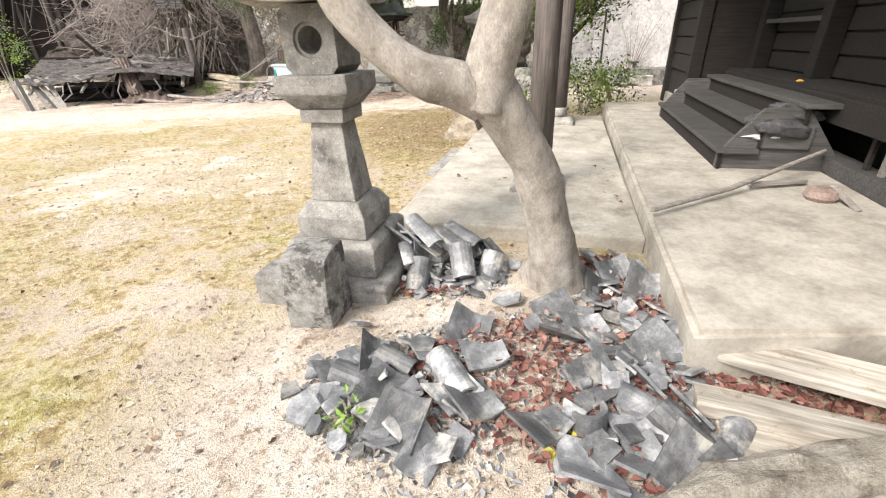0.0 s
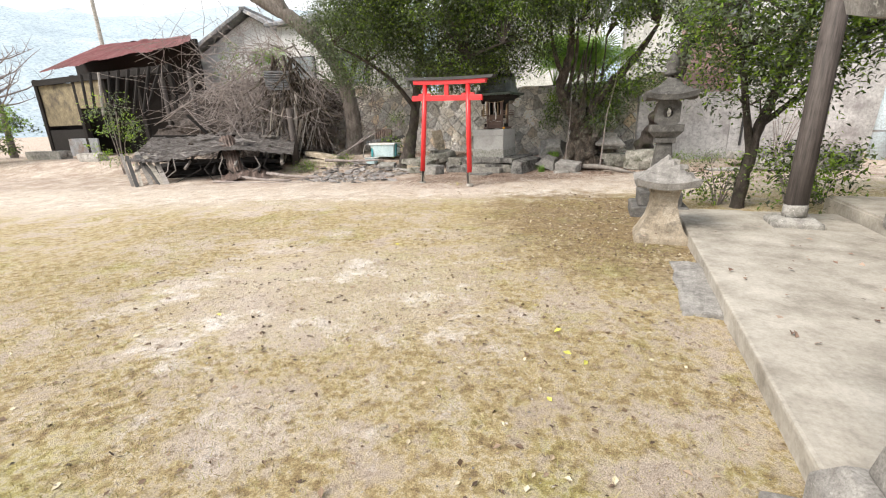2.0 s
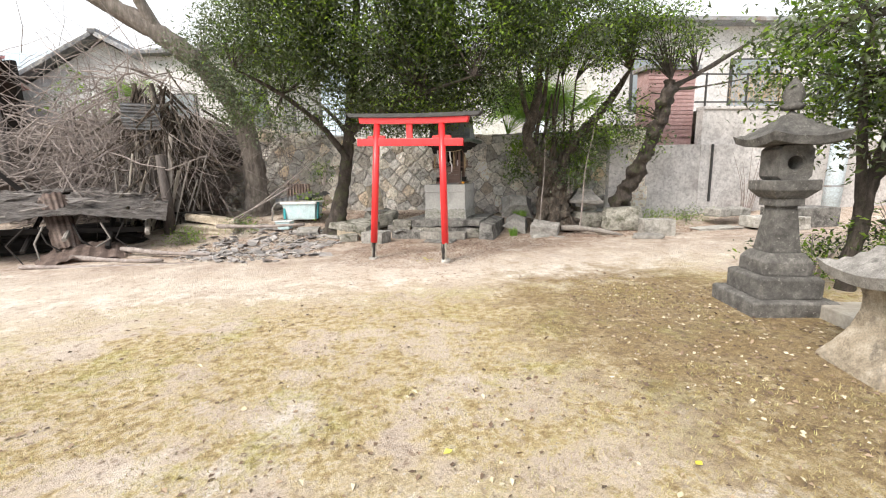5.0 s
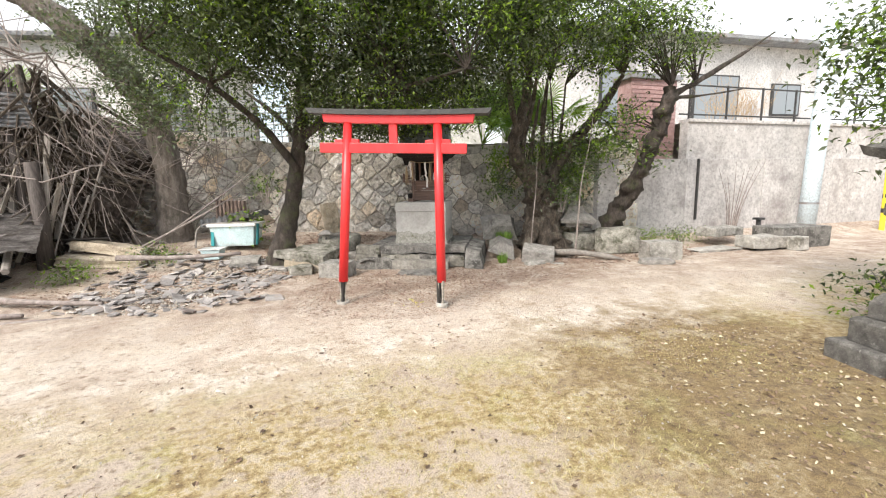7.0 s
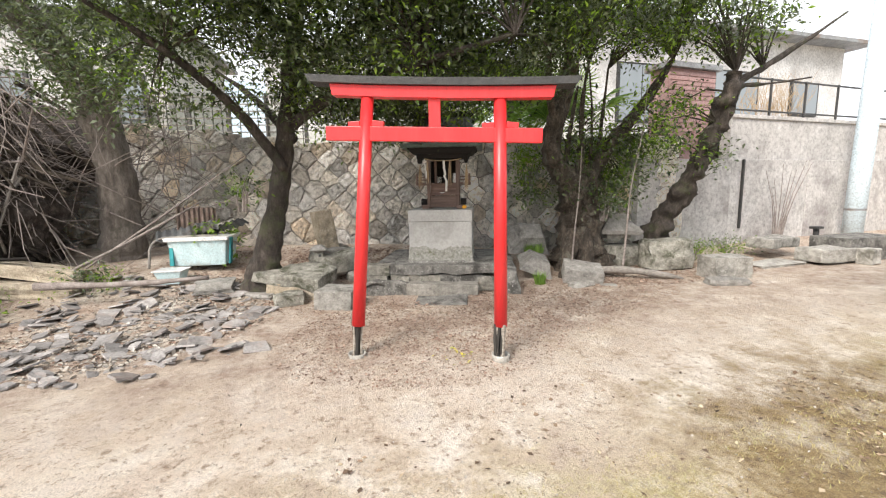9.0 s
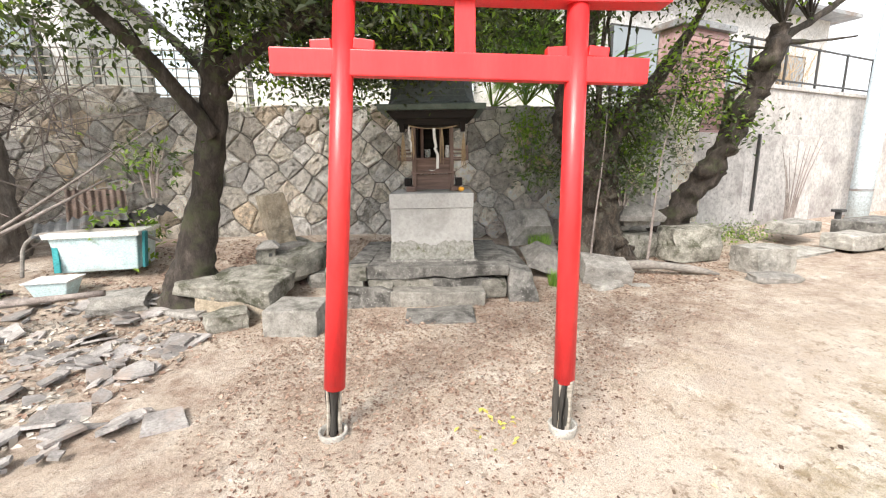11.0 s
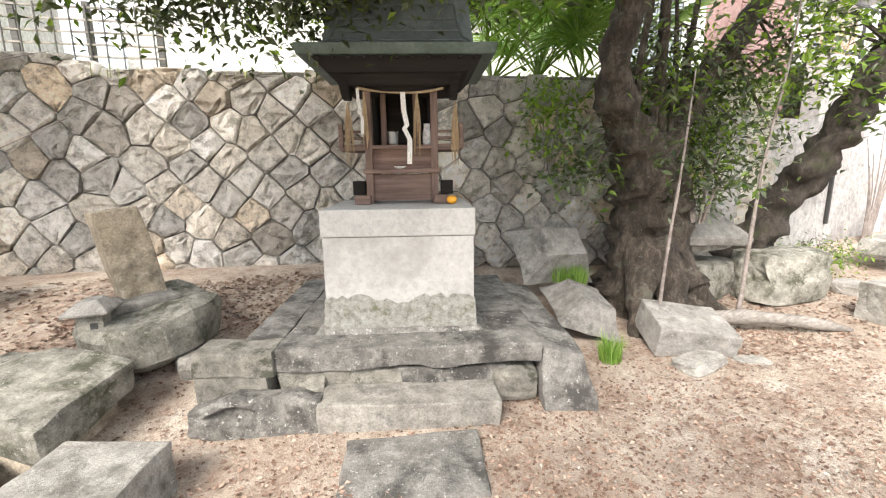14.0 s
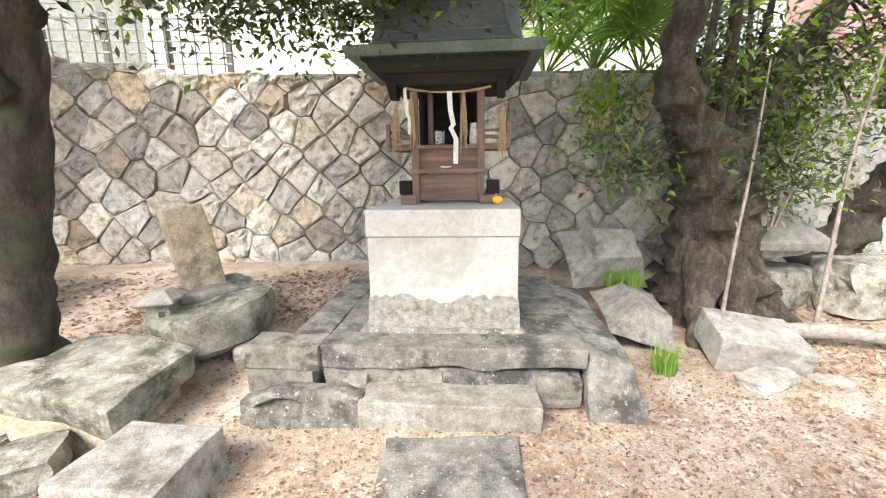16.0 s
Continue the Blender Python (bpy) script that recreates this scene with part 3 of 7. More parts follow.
def build_wall():
    cells = wall_stones()
    rest = bmesh.new()
    made = 0
    order = sorted(range(len(cells)), key=lambda i: abs(cells[i][0] + 0.6))
    for i in order:
        cx, cz = cells[i]
        poly = [(cx - 0.6, cz - 0.6), (cx + 0.6, cz - 0.6), (cx + 0.6, cz + 0.6), (cx - 0.6, cz + 0.6)]
        for ox, oz in cells:
            if (ox, oz) != (cx, cz) and abs(ox - cx) < 1.2 and abs(oz - cz) < 1.2:
                d = math.hypot(ox - cx, oz - cz)
                poly = clip_poly(poly, (ox + cx) / 2 - (ox - cx) / d * 0.003, (oz + cz) / 2 - (oz - cz) / d * 0.003, ox - cx, oz - cz)
        poly = clip_poly(poly, 0, wall_top(cx) + 0.04 * math.sin(cx * 5), 0, 1)
        if len(poly) < 3:
            continue
        mx, mz = sum(p[0] for p in poly) / len(poly), sum(p[1] for p in poly) / len(poly)
        if mz < 0.3 or max(p[1] for p in poly) - min(p[1] for p in poly) < 0.06:
            continue
        b = stone_piece([(x - mx, z - mz) for x, z in poly], i)
        place = Matrix.Translation((mx, 0.14 + 0.03 * (mz - 1.5), mz))
        if made < 298:
            part("stone", b, WALL_STONE, wall, m=place, smooth=False)
            made += 1
        else:
            b.transform(place)
            rest = join(rest, b)
    tagged(part("far_stones", rest, WALL_STONE, wall), kind="stuff")


# upper terrace behind the wall
bm = bmesh.new()
for a, c in (((-45, 0.55), (3.2, 0.55)), ):
    q = [bm.verts.new(p) for p in ((-8.6, 0.68, 2.42), (5.4, 0.68, 2.42), (5.4, 40, 2.6), (-8.6, 40, 2.6))]
    bm.faces.new(q)
    q2 = [bm.verts.new((v.co.x, v.co.y, 0)) for v in q]
    for i in range(4):
        bm.faces.new((q[i], q2[i], q2[(i + 1) % 4], q[(i + 1) % 4]))
GRASSY = stone_mat("terrace_grass", (0.14, 0.17, 0.05), (0.26, 0.29, 0.1), (0.36, 0.36, 0.16), (0.4, 0.35, 0.26), 3, depth=0.02, vary=0)
tagged(part("upper_terrace", bm, GRASSY, m=WALL), "grassy terrace above the stone wall", "terrace", kind="structure")

# ---- concrete retaining wall ----
cwall = empty("wall_concrete", pose(2.6, 15.35, 0), "stained pale concrete retaining wall with a recessed upper part", "concrete wall", kind="structure")
for i in range(9):
    x = 1.25 + i * 2.55
    part("panel", bm_box(2.535, 0.3, 2.45, pose(x, 0.15 + 0.008 * (i % 2), -0.35), 0.008), CAST_WALL, cwall)
part("upper_wall", bm_box(20.35, 0.25, 0.9, pose(12.825, 0.3, 2.1), 0.01), CAST_WALL, cwall)
part("coping", bm_box(20.35, 0.34, 0.08, pose(12.825, 0.3, 3.0), 0.012), CAST_WALL, cwall)
bm = bmesh.new()
bmesh.ops.create_grid(bm, x_segments=1, y_segments=1, size=1)
bm.transform(Matrix.Translation((14.4, 20.36, 3.04)) @ Matrix.Diagonal((11.5, 20, 1, 1)))
part("yard", bm, CAST_WALL, cwall)
part("drain_slot", bm_box(0.05, 0.05, 1.5, pose(2.85, -0.02, 0.6), 0.01), BLACK_METAL, cwall)


# ---- hall: raised slab, apron, steps, walls ----
def local(name, frame_m, bm, material, label="", category="", kind="", smooth_it=False):
    ob = part(name, bm, material, m=frame_m, smooth=smooth_it)
    return tagged(ob, label, category, kind=kind)


bm = bmesh.new()
outline = [(0, 0), (4.2, 1.05), (9, 2.4), (9, 8.2), (0.05, 7.5)]
lo = [bm.verts.new((x, y, -0.06)) for x, y in outline]
hi = [bm.verts.new((x, y, 0.3)) for x, y in outline]
bm.faces.new(hi)
for i in range(5):
    bm.faces.new((lo[i], lo[(i + 1) % 5], hi[(i + 1) % 5], hi[i]))
bmesh.ops.bevel(bm, geom=[e for e in bm.edges if min(v.co.z for v in e.verts) > 0.2], offset=0.03, segments=2, affect="EDGES")
local("porch_slab", HALL, bm, APRON, "raised worn concrete slab round the wooden hall", "slab", "structure")
local("apron", HALL, bm_box(1.98, 5.5, 0.2, pose(-0.99, 4.1, -0.05), 0.02, rough=0.012, cuts=7), APRON, "low earthen apron with stone edging beside the hall", "paving", "structure")
hall_wall = empty("wall_hall", HALL, "dark weathered timber wall of the hall, eave shade in its colour", "timber wall", kind="structure")
V0, V1, UW = -2.0, 6.05, 2.05
VM, VL = (V0 + V1) / 2, V1 - V0
part("sill_beam", bm_box(0.2, VL, 0.22, pose(1.72, VM, 0.72), 0.01), SHADED_DARK_WOOD, hall_wall)
part("floor", bm_box(0.9, VL, 0.05, pose(2.1, VM, 0.93), 0.004), SHADED_DARK_WOOD, hall_wall)
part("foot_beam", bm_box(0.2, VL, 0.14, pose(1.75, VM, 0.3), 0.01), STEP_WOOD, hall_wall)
part("inner_wall", bm_box(0.08, VL, 4.3, pose(UW + 0.12, VM, 0.3), 0), SHADED_DARK_WOOD, hall_wall)
part("end_wall", bm_box(4, 0.08, 4.3, pose(UW + 2.1, V1 - 0.05, 0.3), 0), SHADED_DARK_WOOD, hall_wall)
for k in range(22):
    part("vent_slat", bm_box(0.03, 0.05, 0.3, pose(1.74, V0 + 0.2 + 0.2 * k, 0.43), 0.003), GREY_WOOD if k % 3 else SHADED_DARK_WOOD, hall_wall)
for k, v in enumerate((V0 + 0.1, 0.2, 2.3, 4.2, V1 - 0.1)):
    part("post", bm_box(0.19, 0.19, 4.4, pose(UW - 0.06, v, 0.3), 0.012), SHADED_DARK_WOOD, hall_wall)
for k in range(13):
    part("board", bm_box(0.03, VL - 0.2, 0.2, pose(UW + 0.05, VM, 1.0 + 0.225 * k, 0, 4, 0), 0.006), SHADED_DARK_WOOD, hall_wall)
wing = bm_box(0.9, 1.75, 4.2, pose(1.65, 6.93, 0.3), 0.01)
part("wing_wall", wing, SHADED_DARK_WOOD, hall_wall)
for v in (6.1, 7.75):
    part("post", bm_box(0.17, 0.17, 4.2, pose(1.2, v, 0.3), 0.012), SHADED_DARK_WOOD, hall_wall)
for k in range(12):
    part("board", bm_box(0.03, 1.5, 0.24, pose(1.185, 6.93, 0.9 + 0.26 * k, 0, 4, 0), 0.006), SHADED_DARK_WOOD, hall_wall)
part("foot_stone", bm_box(1.0, 1.9, 0.2, pose(1.65, 6.95, 0.28), 0.02), PALE_STONE, hall_wall)
for v in (1.25, 5.1):
    part("ledge", bm_box(0.1, 1.6, 0.05, pose(UW - 0.08, v, 1.55), 0.006), STEP_WOOD, hall_wall)
# eave out of view, its reach set to shade the upper wall
part("eave", bm_box(5.4, 10.5, 0.12, pose(2.9, 2.6, 3.72, 0, -7, 0), 0), SHADED_DARK_WOOD, hall_wall)

stair = empty("wooden_steps", HALL @ pose(0.76, 4.36, 0.3), "dark weathered wooden steps up to the hall floor", "steps")
for k in range(3):
    part("tread", bm_box(0.34, 3.2, 0.045, pose(0.17 + 0.3 * k, 0, 0.155 + 0.2 * k), 0.008), STEP_WOOD, stair)
    part("riser", bm_box(0.03, 3.12, 0.16, pose(0.05 + 0.3 * k, 0, -0.005 + 0.2 * k), 0.004), SHADED_DARK_WOOD, stair)
for s in (-1, 1):
    part("side_board", bm_frustum([(0.47, 0.025, 0.0), (0.47, 0.025, 0.15), (0.17, 0.025, 0.55)], 0.004, 0, 1, pose(0.5, s * 1.5, 0)), STEP_WOOD, stair)
tagged(part("stone_block", bm_box(0.28, 0.3, 0.36, None, 0.02, rough=0.01, cuts=2), PALE_STONE, m=HALL @ pose(1.15, 6.1, 0.3)), "pale squared stone at the end of the wooden steps", "stone block")


def porch_post(x, y, z0):
    p = empty("porch_post", pose(x, y, z0), "weathered grey round wooden post on a pale stone base", "post", "porch posts")
    part("base_stone", bm_frustum([(0.24, 0.24, -0.05), (0.25, 0.25, 0.03), (0.25, 0.25, 0.07), (0.17, 0.17, 0.12)], 0.02, 0.012, 3, pose(0, 0, 0, 0, 0, -16), 2), PALE_STONE, p, "pale squared stone base with worn edges")
    part("shaft", bm_tube([(0, 0, 0.12), (0.0, 0, 1.2), (0, 0, 3.6)], [0.125, 0.115, 0.105], 14, 0.05), POST_WOOD, p, smooth=True)
    part("foot_band", bm_lathe([(0.128, 0.11), (0.131, 0.2), (0.128, 0.26), (0.122, 0.27)], 16), PALE_STONE, p, smooth=True)
    return p


porch_post(0.97, 4.1, 0.14)
porch_post(2.06, 7.5, 0.14)


# ---- stone lanterns ----
def stone_lantern(m, s, label, stone=None):
    stone = stone or GRANITE
    L = empty("stone_lantern", m, label, "stone lantern", "stone lanterns")

    def add(name, levels, seed, lab="", bev=0.012, cut=2):
        part(name, bm_frustum([(a * s, c * s, z * s) for a, c, z in levels], bev, 0.006, seed, cuts=cut), stone, L, lab)

    add("ground_stone", [(0.41, 0.41, -0.05), (0.41, 0.41, 0.15), (0.39, 0.39, 0.17)], 1)
    add("lower_step", [(0.31, 0.31, 0.17), (0.31, 0.31, 0.37), (0.28, 0.28, 0.4)], 2)
    add("upper_step", [(0.235, 0.235, 0.4), (0.235, 0.235, 0.54), (0.18, 0.18, 0.63)], 3)
    add("shaft", [(0.155, 0.155, 0.63), (0.128, 0.128, 0.87), (0.1, 0.1, 1.12)], 4)
    add("neck", [(0.14, 0.14, 1.12), (0.14, 0.14, 1.2)], 5, bev=0.008)
    add("platform", [(0.15, 0.15, 1.2), (0.225, 0.225, 1.29), (0.225, 0.225, 1.39)], 6)
    # fire box with a round hole right through
    b = bmesh.new()
    h, r, n, z0, z1 = 0.16 * s, 0.072 * s, 24, 1.39 * s, 1.74 * s
    zc = (z0 + z1) / 2

    def square(a):
        ca, sa = math.cos(a), math.sin(a)
        k = 1 / max(abs(ca), abs(sa))
        return ca * k, sa * k

    loops = []
    for y, rad in ((-h, None), (-h, r * 1.28), (-h + 0.02 * s, r * 1.22), (-h + 0.02 * s, r), (h - 0.02 * s, r), (h - 0.02 * s, r * 1.22), (h, r * 1.28), (h, None)):
        ring = []
        for i in range(n):
            a = 2 * math.pi * (i + 0.5) / n
            if rad is None:
                qx, qz = square(a)
                ring.append(b.verts.new((qx * h, y, zc + qz * (z1 - z0) / 2)))
            else:
                ring.append(b.verts.new((math.cos(a) * rad, y, zc + math.sin(a) * rad)))
        loops.append(ring)
    for lo, hi in zip(loops, loops[1:] + loops[:1]):
        for i in range(n):
            b.faces.new((lo[i], lo[(i + 1) % n], hi[(i + 1) % n], hi[i]))
    bmesh.ops.recalc_face_normals(b, faces=b.faces[:])
    part("fire_box", b, stone, L, "square fire box with a round hole through it")
    roof_part(L, 1.74 * s, 0.365 * s, 0.36 * s, stone)
    part("finial", bm_lathe([(0.09 * s, 2.1 * s), (0.11 * s, 2.14 * s), (0.07 * s, 2.17 * s), (0.1 * s, 2.24 * s), (0.075 * s, 2.32 * s), (0.01, 2.42 * s)], 14), stone, L, smooth=True)
    return L


def roof_part(L, z, half, rise, stone, name="roof"):
    """A square lantern roof with upturned corners."""
    b = bmesh.new()
    n = 12
    grid = {}
    for i in range(n + 1):
        for j in range(n + 1):
            x, y = -1 + 2 * i / n, -1 + 2 * j / n
            d = max(abs(x), abs(y))
            corner = (abs(x) * abs(y)) ** 2
            top = rise * ((1 - d) ** 1.25) * 0.82 + rise * 0.22 + corner * rise * 0.16
            under = -rise * 0.0 + corner * rise * 0.14 + (1 - d) * 0.02
            grid[i, j] = (b.verts.new((x * half, y * half, z + top)), b.verts.new((x * half * 0.93, y * half * 0.93, z + under)))
    for i in range(n):
        for j in range(n):
            for k in (0, 1):
                q = [grid[i, j][k], grid[i + 1, j][k], grid[i + 1, j + 1][k], grid[i, j + 1][k]]
                b.faces.new(q if k == 0 else q[::-1])
    edge = [(i, 0) for i in range(n)] + [(n, j) for j in range(n)] + [(i, n) for i in range(n, 0, -1)] + [(0, j) for j in range(n, 0, -1)]
    for a, c in zip(edge, edge[1:] + edge[:1]):
        b.faces.new((grid[a][0], grid[a][1], grid[c][1], grid[c][0]))
    bmesh.ops.recalc_face_normals(b, faces=b.faces[:])
    for v in b.verts:
        v.co += noise.noise_vector(v.co * 7) * 0.008
    part(name, b, stone, L)


stone_lantern(pose(-0.64, 2.68, 0.0, 0, 0, -14), 0.97, "tall weathered grey granite lantern on stepped base beside broken tiles")
stone_lantern(pose(0.96, 8.95, 0.0, 0, 0, -14), 0.99, "tall grey stone lantern on stepped base beside the small tree, shade in its colour", SHADED_GRANITE)

low = empty("low_stone_lantern", pose(0.46, 7.45, 0.0, 0, 0, -14), "short stone lantern with flared foot and broad pyramid roof", "stone lantern")
part("flared_foot", bm_frustum([(0.31, 0.31, -0.03), (0.3, 0.3, 0.05), (0.245, 0.245, 0.14), (0.185, 0.185, 0.28), (0.15, 0.15, 0.44), (0.148, 0.148, 0.54), (0.175, 0.175, 0.66)], 0.012, 0.012, 4, cuts=2), TAN_STONE, low)
roof_part(low, 0.66, 0.355, 0.38, GRANITE)

# block stone leaning on the first lantern
st = tagged(part("block_stone", bm_box(0.28, 0.26, 0.5, None, 0.02, rough=0.02, cuts=3, seed=4), LICHEN_STONE, m=pose(-0.74, 2.14, -0.02, 0, 0, -14)), "squared granite block with lichen standing before the lantern", "stone block")
tagged(part("block_stone", bm_box(0.3, 0.26, 0.22, None, 0.02, rough=0.02, cuts=3, seed=7), GRANITE, m=pose(-1.02, 2.42, -0.02, 0, 0, -14)), "low squared granite block beside the lantern", "stone block")


# ---- torii ----
TORII = Matrix.Translation((-2.79, 12.26, 0.06)) @ pose(0, 0, 0, 0, 0, -23.5)
torii = empty("torii", TORII, "bright red painted wooden shrine gate with worn steel feet", "torii gate")
for s in (-1, 1):
    foot, top = vec(s * 0.65, 0, 0.3), vec(s * 0.56 + 0.08, 0, 2.29 - s * 0.02)
    d = (top - foot).normalized()
    part("post", bm_tube([foot, foot.lerp(top, 0.5), top], [0.059, 0.057, 0.053], 24), RED_PAINT, torii, smooth=True)
    low_end = foot - d * 0.3
    # the rotted foot: thin dark and pale remnants standing in an open collar
    for k in range(7):
        rr = random.Random(40 + k + 10 * s)
        an = (0.6 if s < 0 else 2.4) + k * 0.42
        p0 = low_end + vec(math.cos(an) * 0.04, math.sin(an) * 0.04, -0.05)
        p1 = foot + vec(math.cos(an + 0.3) * 0.043, math.sin(an + 0.3) * 0.043, 0.02)
        wide = rr.uniform(0.008, 0.017)
        part("splinter", bm_tube([p0, p0.lerp(p1, 0.5) + vec(rr.uniform(-0.01, 0.01), rr.uniform(-0.01, 0.01), 0), p1], [wide, wide * rr.uniform(0.7, 1.1), wide * 1.2], 6, 0.4, k, smooth_steps=1), CHARRED if k % 3 else PALE_WOOD, torii)
    part("core", bm_tube([low_end - d * 0.06, foot.lerp(low_end, 0.5), foot + d * 0.01], [0.018, 0.016, 0.03], 10, 0.3, 5), CHARRED, torii, "dark rotted core of the post")
    part("collar", bm_lathe([(0.07, -0.06), (0.078, 0.0), (0.084, 0.03), (0.08, 0.036), (0.066, 0.03), (0.06, -0.02), (0.03, -0.03)], 24, Matrix.Translation(low_end)), PALE_STONE, torii, smooth=True)
part("tie_beam", bm_box(1.84, 0.07, 0.12, pose(0.07, 0, 1.925, 0, 2.0, 0), 0.006), RED_PAINT, torii)
for s in (-1, 1):
    for q in (-1, 1):
        part("wedge", bm_box(0.1, 0.06, 0.05, pose(s * 0.57 + 0.07 + q * 0.1, 0, 2.04 - s * 0.02, 0, 2 + q * 5, 0), 0.005), RED_PAINT, torii)
part("strut", bm_box(0.1, 0.05, 0.26, pose(0.09, 0, 2.03), 0.004), RED_PAINT, torii)


def bowed_beam(length, sy, sz, z, rise, flare=0.0):
    b = bmesh.new()
    n = 16
    rings = []
    for i in range(n + 1):
        t = -1 + 2 * i / n
        lift = rise * t * t
        x = t * length / 2
        rings.append([b.verts.new((x + (flare * t if k > 1 else 0), y, z + lift + (sz if k > 1 else 0))) for k, y in ((0, -sy / 2), (1, sy / 2), (2, sy / 2), (3, -sy / 2))])
    for lo, hi in zip(rings, rings[1:]):
        for k in range(4):
            b.faces.new((lo[k], lo[(k + 1) % 4], hi[(k + 1) % 4], hi[k]))
    b.faces.new(rings[0][::-1])
    b.faces.new(rings[-1])
    bmesh.ops.recalc_face_normals(b, faces=b.faces[:])
    return b


part("under_lintel", bowed_beam(1.84, 0.12, 0.09, 2.322, 0.015, 0.02), RED_PAINT, torii, m=pose(0.06, 0, -0.045, 0, 2.2, 0))
part("lintel", bowed_beam(2.2, 0.2, 0.06, 2.416, 0.02, 0.04), BLACK_METAL, torii, "dark weathered top beam", m=pose(0.06, 0, -0.045, 0, 2.2, 0))


# ---- small shrine on its pedestal ----
def shrine_piece(name, bm, mat_, label, category, smooth_it=False):
    return tagged(part(name, bm, mat_, m=SHRINE, smooth=smooth_it), label, category)


shrine_piece("stepping_slab", bm_box(0.7, 0.46, 0.09, pose(0.14, -0.39, -0.05, 1.5, -1.5, 2), 0.012, rough=0.014, cuts=6, seed=3), OLD_CONCRETE, "flat grey stone slab before the shrine step", "paving slab")
shrine_piece("step_stone", bm_box(1.03, 0.26, 0.2, pose(0.11, 0.05, -0.03, 0, 1.0, 1), 0.012, rough=0.012, cuts=8, seed=5), STEP_STONE, "long weathered grey step stone", "step")
plat = empty("shrine_platform", SHRINE, "cracked grey stone and concrete platform under the small shrine", "platform")
deck = bm_box(1.62, 1.7, 0.155, pose(0.117, 1.0, 0.258), 0.016, rough=0.01, cuts=16, seed=8)
for v in deck.verts:
    # the lower lip of the front is broken away unevenly
    if v.co.y < 0.3 and v.co.z < 0.34:
        v.co.z += 0.05 * max(0, noise.noise((v.co.x * 3.5, 1.3, 0))) + 0.03 * smooth(0.2, 0.7, v.co.x)
        v.co.y += 0.015 * noise.noise((v.co.x * 9, 4, v.co.z * 6))
part("deck", deck, OLD_CONCRETE, plat)
part("deck_wing", bm_box(0.25, 1.5, 0.14, pose(-0.82, 1.1, 0.268), 0.014, rough=0.01, cuts=6, seed=18), OLD_CONCRETE, plat)
part("side_block", bm_box(0.465, 0.235, 0.155, pose(-0.93, 0.225, 0.26, 0, 1.5, 1.5), 0.014, rough=0.014, cuts=7, seed=9), PITTED_STONE, plat, "squared block with pale lichen")
part("side_block", bm_box(0.45, 0.27, 0.2, pose(-0.935, 0.24, 0.062, 0, 0, -1), 0.018, rough=0.024, cuts=7, seed=10), PITTED_STONE, plat, "pitted pale stone block")
part("front_course", bm_box(0.72, 0.6, 0.27, pose(-0.32, 0.47, -0.01), 0.02, rough=0.03, cuts=9, seed=11), PITTED_STONE, plat)
part("front_course", bm_box(0.66, 0.6, 0.27, pose(0.36, 0.48, -0.01), 0.02, rough=0.025, cuts=9, seed=15), OLD_CONCRETE, plat)
part("round_block", bm_rock(0.3, 0.34, 0.25, 16, boxy=0.62, rough=0.08), PITTED_STONE, plat, "rounded tan stone in the front course", m=pose(0.76, 0.32, 0.04))
part("broken_lump", bm_rock(0.2, 0.2, 0.21, 19, boxy=0.6, rough=0.16), PITTED_STONE, plat, "cracked lump under the deck", m=pose(-0.5, 0.19, 0.06))
part("foundation", bm_box(1.75, 1.5, 0.32, pose(0.02, 1.1, -0.08), 0.02, rough=0.02, cuts=3, seed=12), OLD_CONCRETE, plat)
wedge = bm_box(0.28, 1.62, 0.42, pose(1.06, 0.98, -0.05), 0.018, rough=0.016, cuts=10, seed=13)
for v in wedge.verts:
    low_part = smooth(0.38, -0.05, v.co.z)
    if v.co.y < 0.5:
        v.co.y -= 0.13 * low_part * smooth(0.5, 0.16, v.co.y)
    if v.co.x > 1.05:
        v.co.x += 0.05 * low_part
    v.co.z -= 0.05 * smooth(0.92, 1.2, v.co.x) * smooth(0.1, 0.3, v.co.z)
part("side_slab", wedge, OLD_CONCRETE, plat, "dark sloping concrete slab along the platform")
part("plinth", bm_frustum([(0.56, 0.5, 0.0), (0.52, 0.465, 0.035), (0.51, 0.455, 0.045)], 0.008, 0.006, 5, pose(0.05, 0.86, 0.408), 4), OLD_CONCRETE, plat)
slab = bm_box(0.72, 0.16, 0.27, None, 0.025, rough=0.014, cuts=18, seed=14)
for v in slab.verts:
    e = ((v.co.x + 0.13) / 0.15) ** 2 + ((v.co.z - 0.16) / 0.06) ** 2
    if v.co.y < 0 and e < 1:
        v.co.y += 0.06 * (1 - e ** 3)
    # the left end narrows to a rounded nose
    f = smooth(-0.1, -0.36, v.co.x)
    v.co.z = 0.12 + (v.co.z - 0.12) * (1 - 0.45 * f)
    v.co.z += 0.05 * smooth(0.0, 0.36, v.co.x) * smooth(0.1, 0.27, v.co.z) * noise.noise((v.co.x * 8, 2, 0))
shrine_piece("fallen_stone", slab, OLD_CONCRETE, "broken grey stone slab with an oval hollow", "stone slab").matrix_basis = SHRINE @ pose(-0.75, -0.03, -0.05, -9, 2, 3)

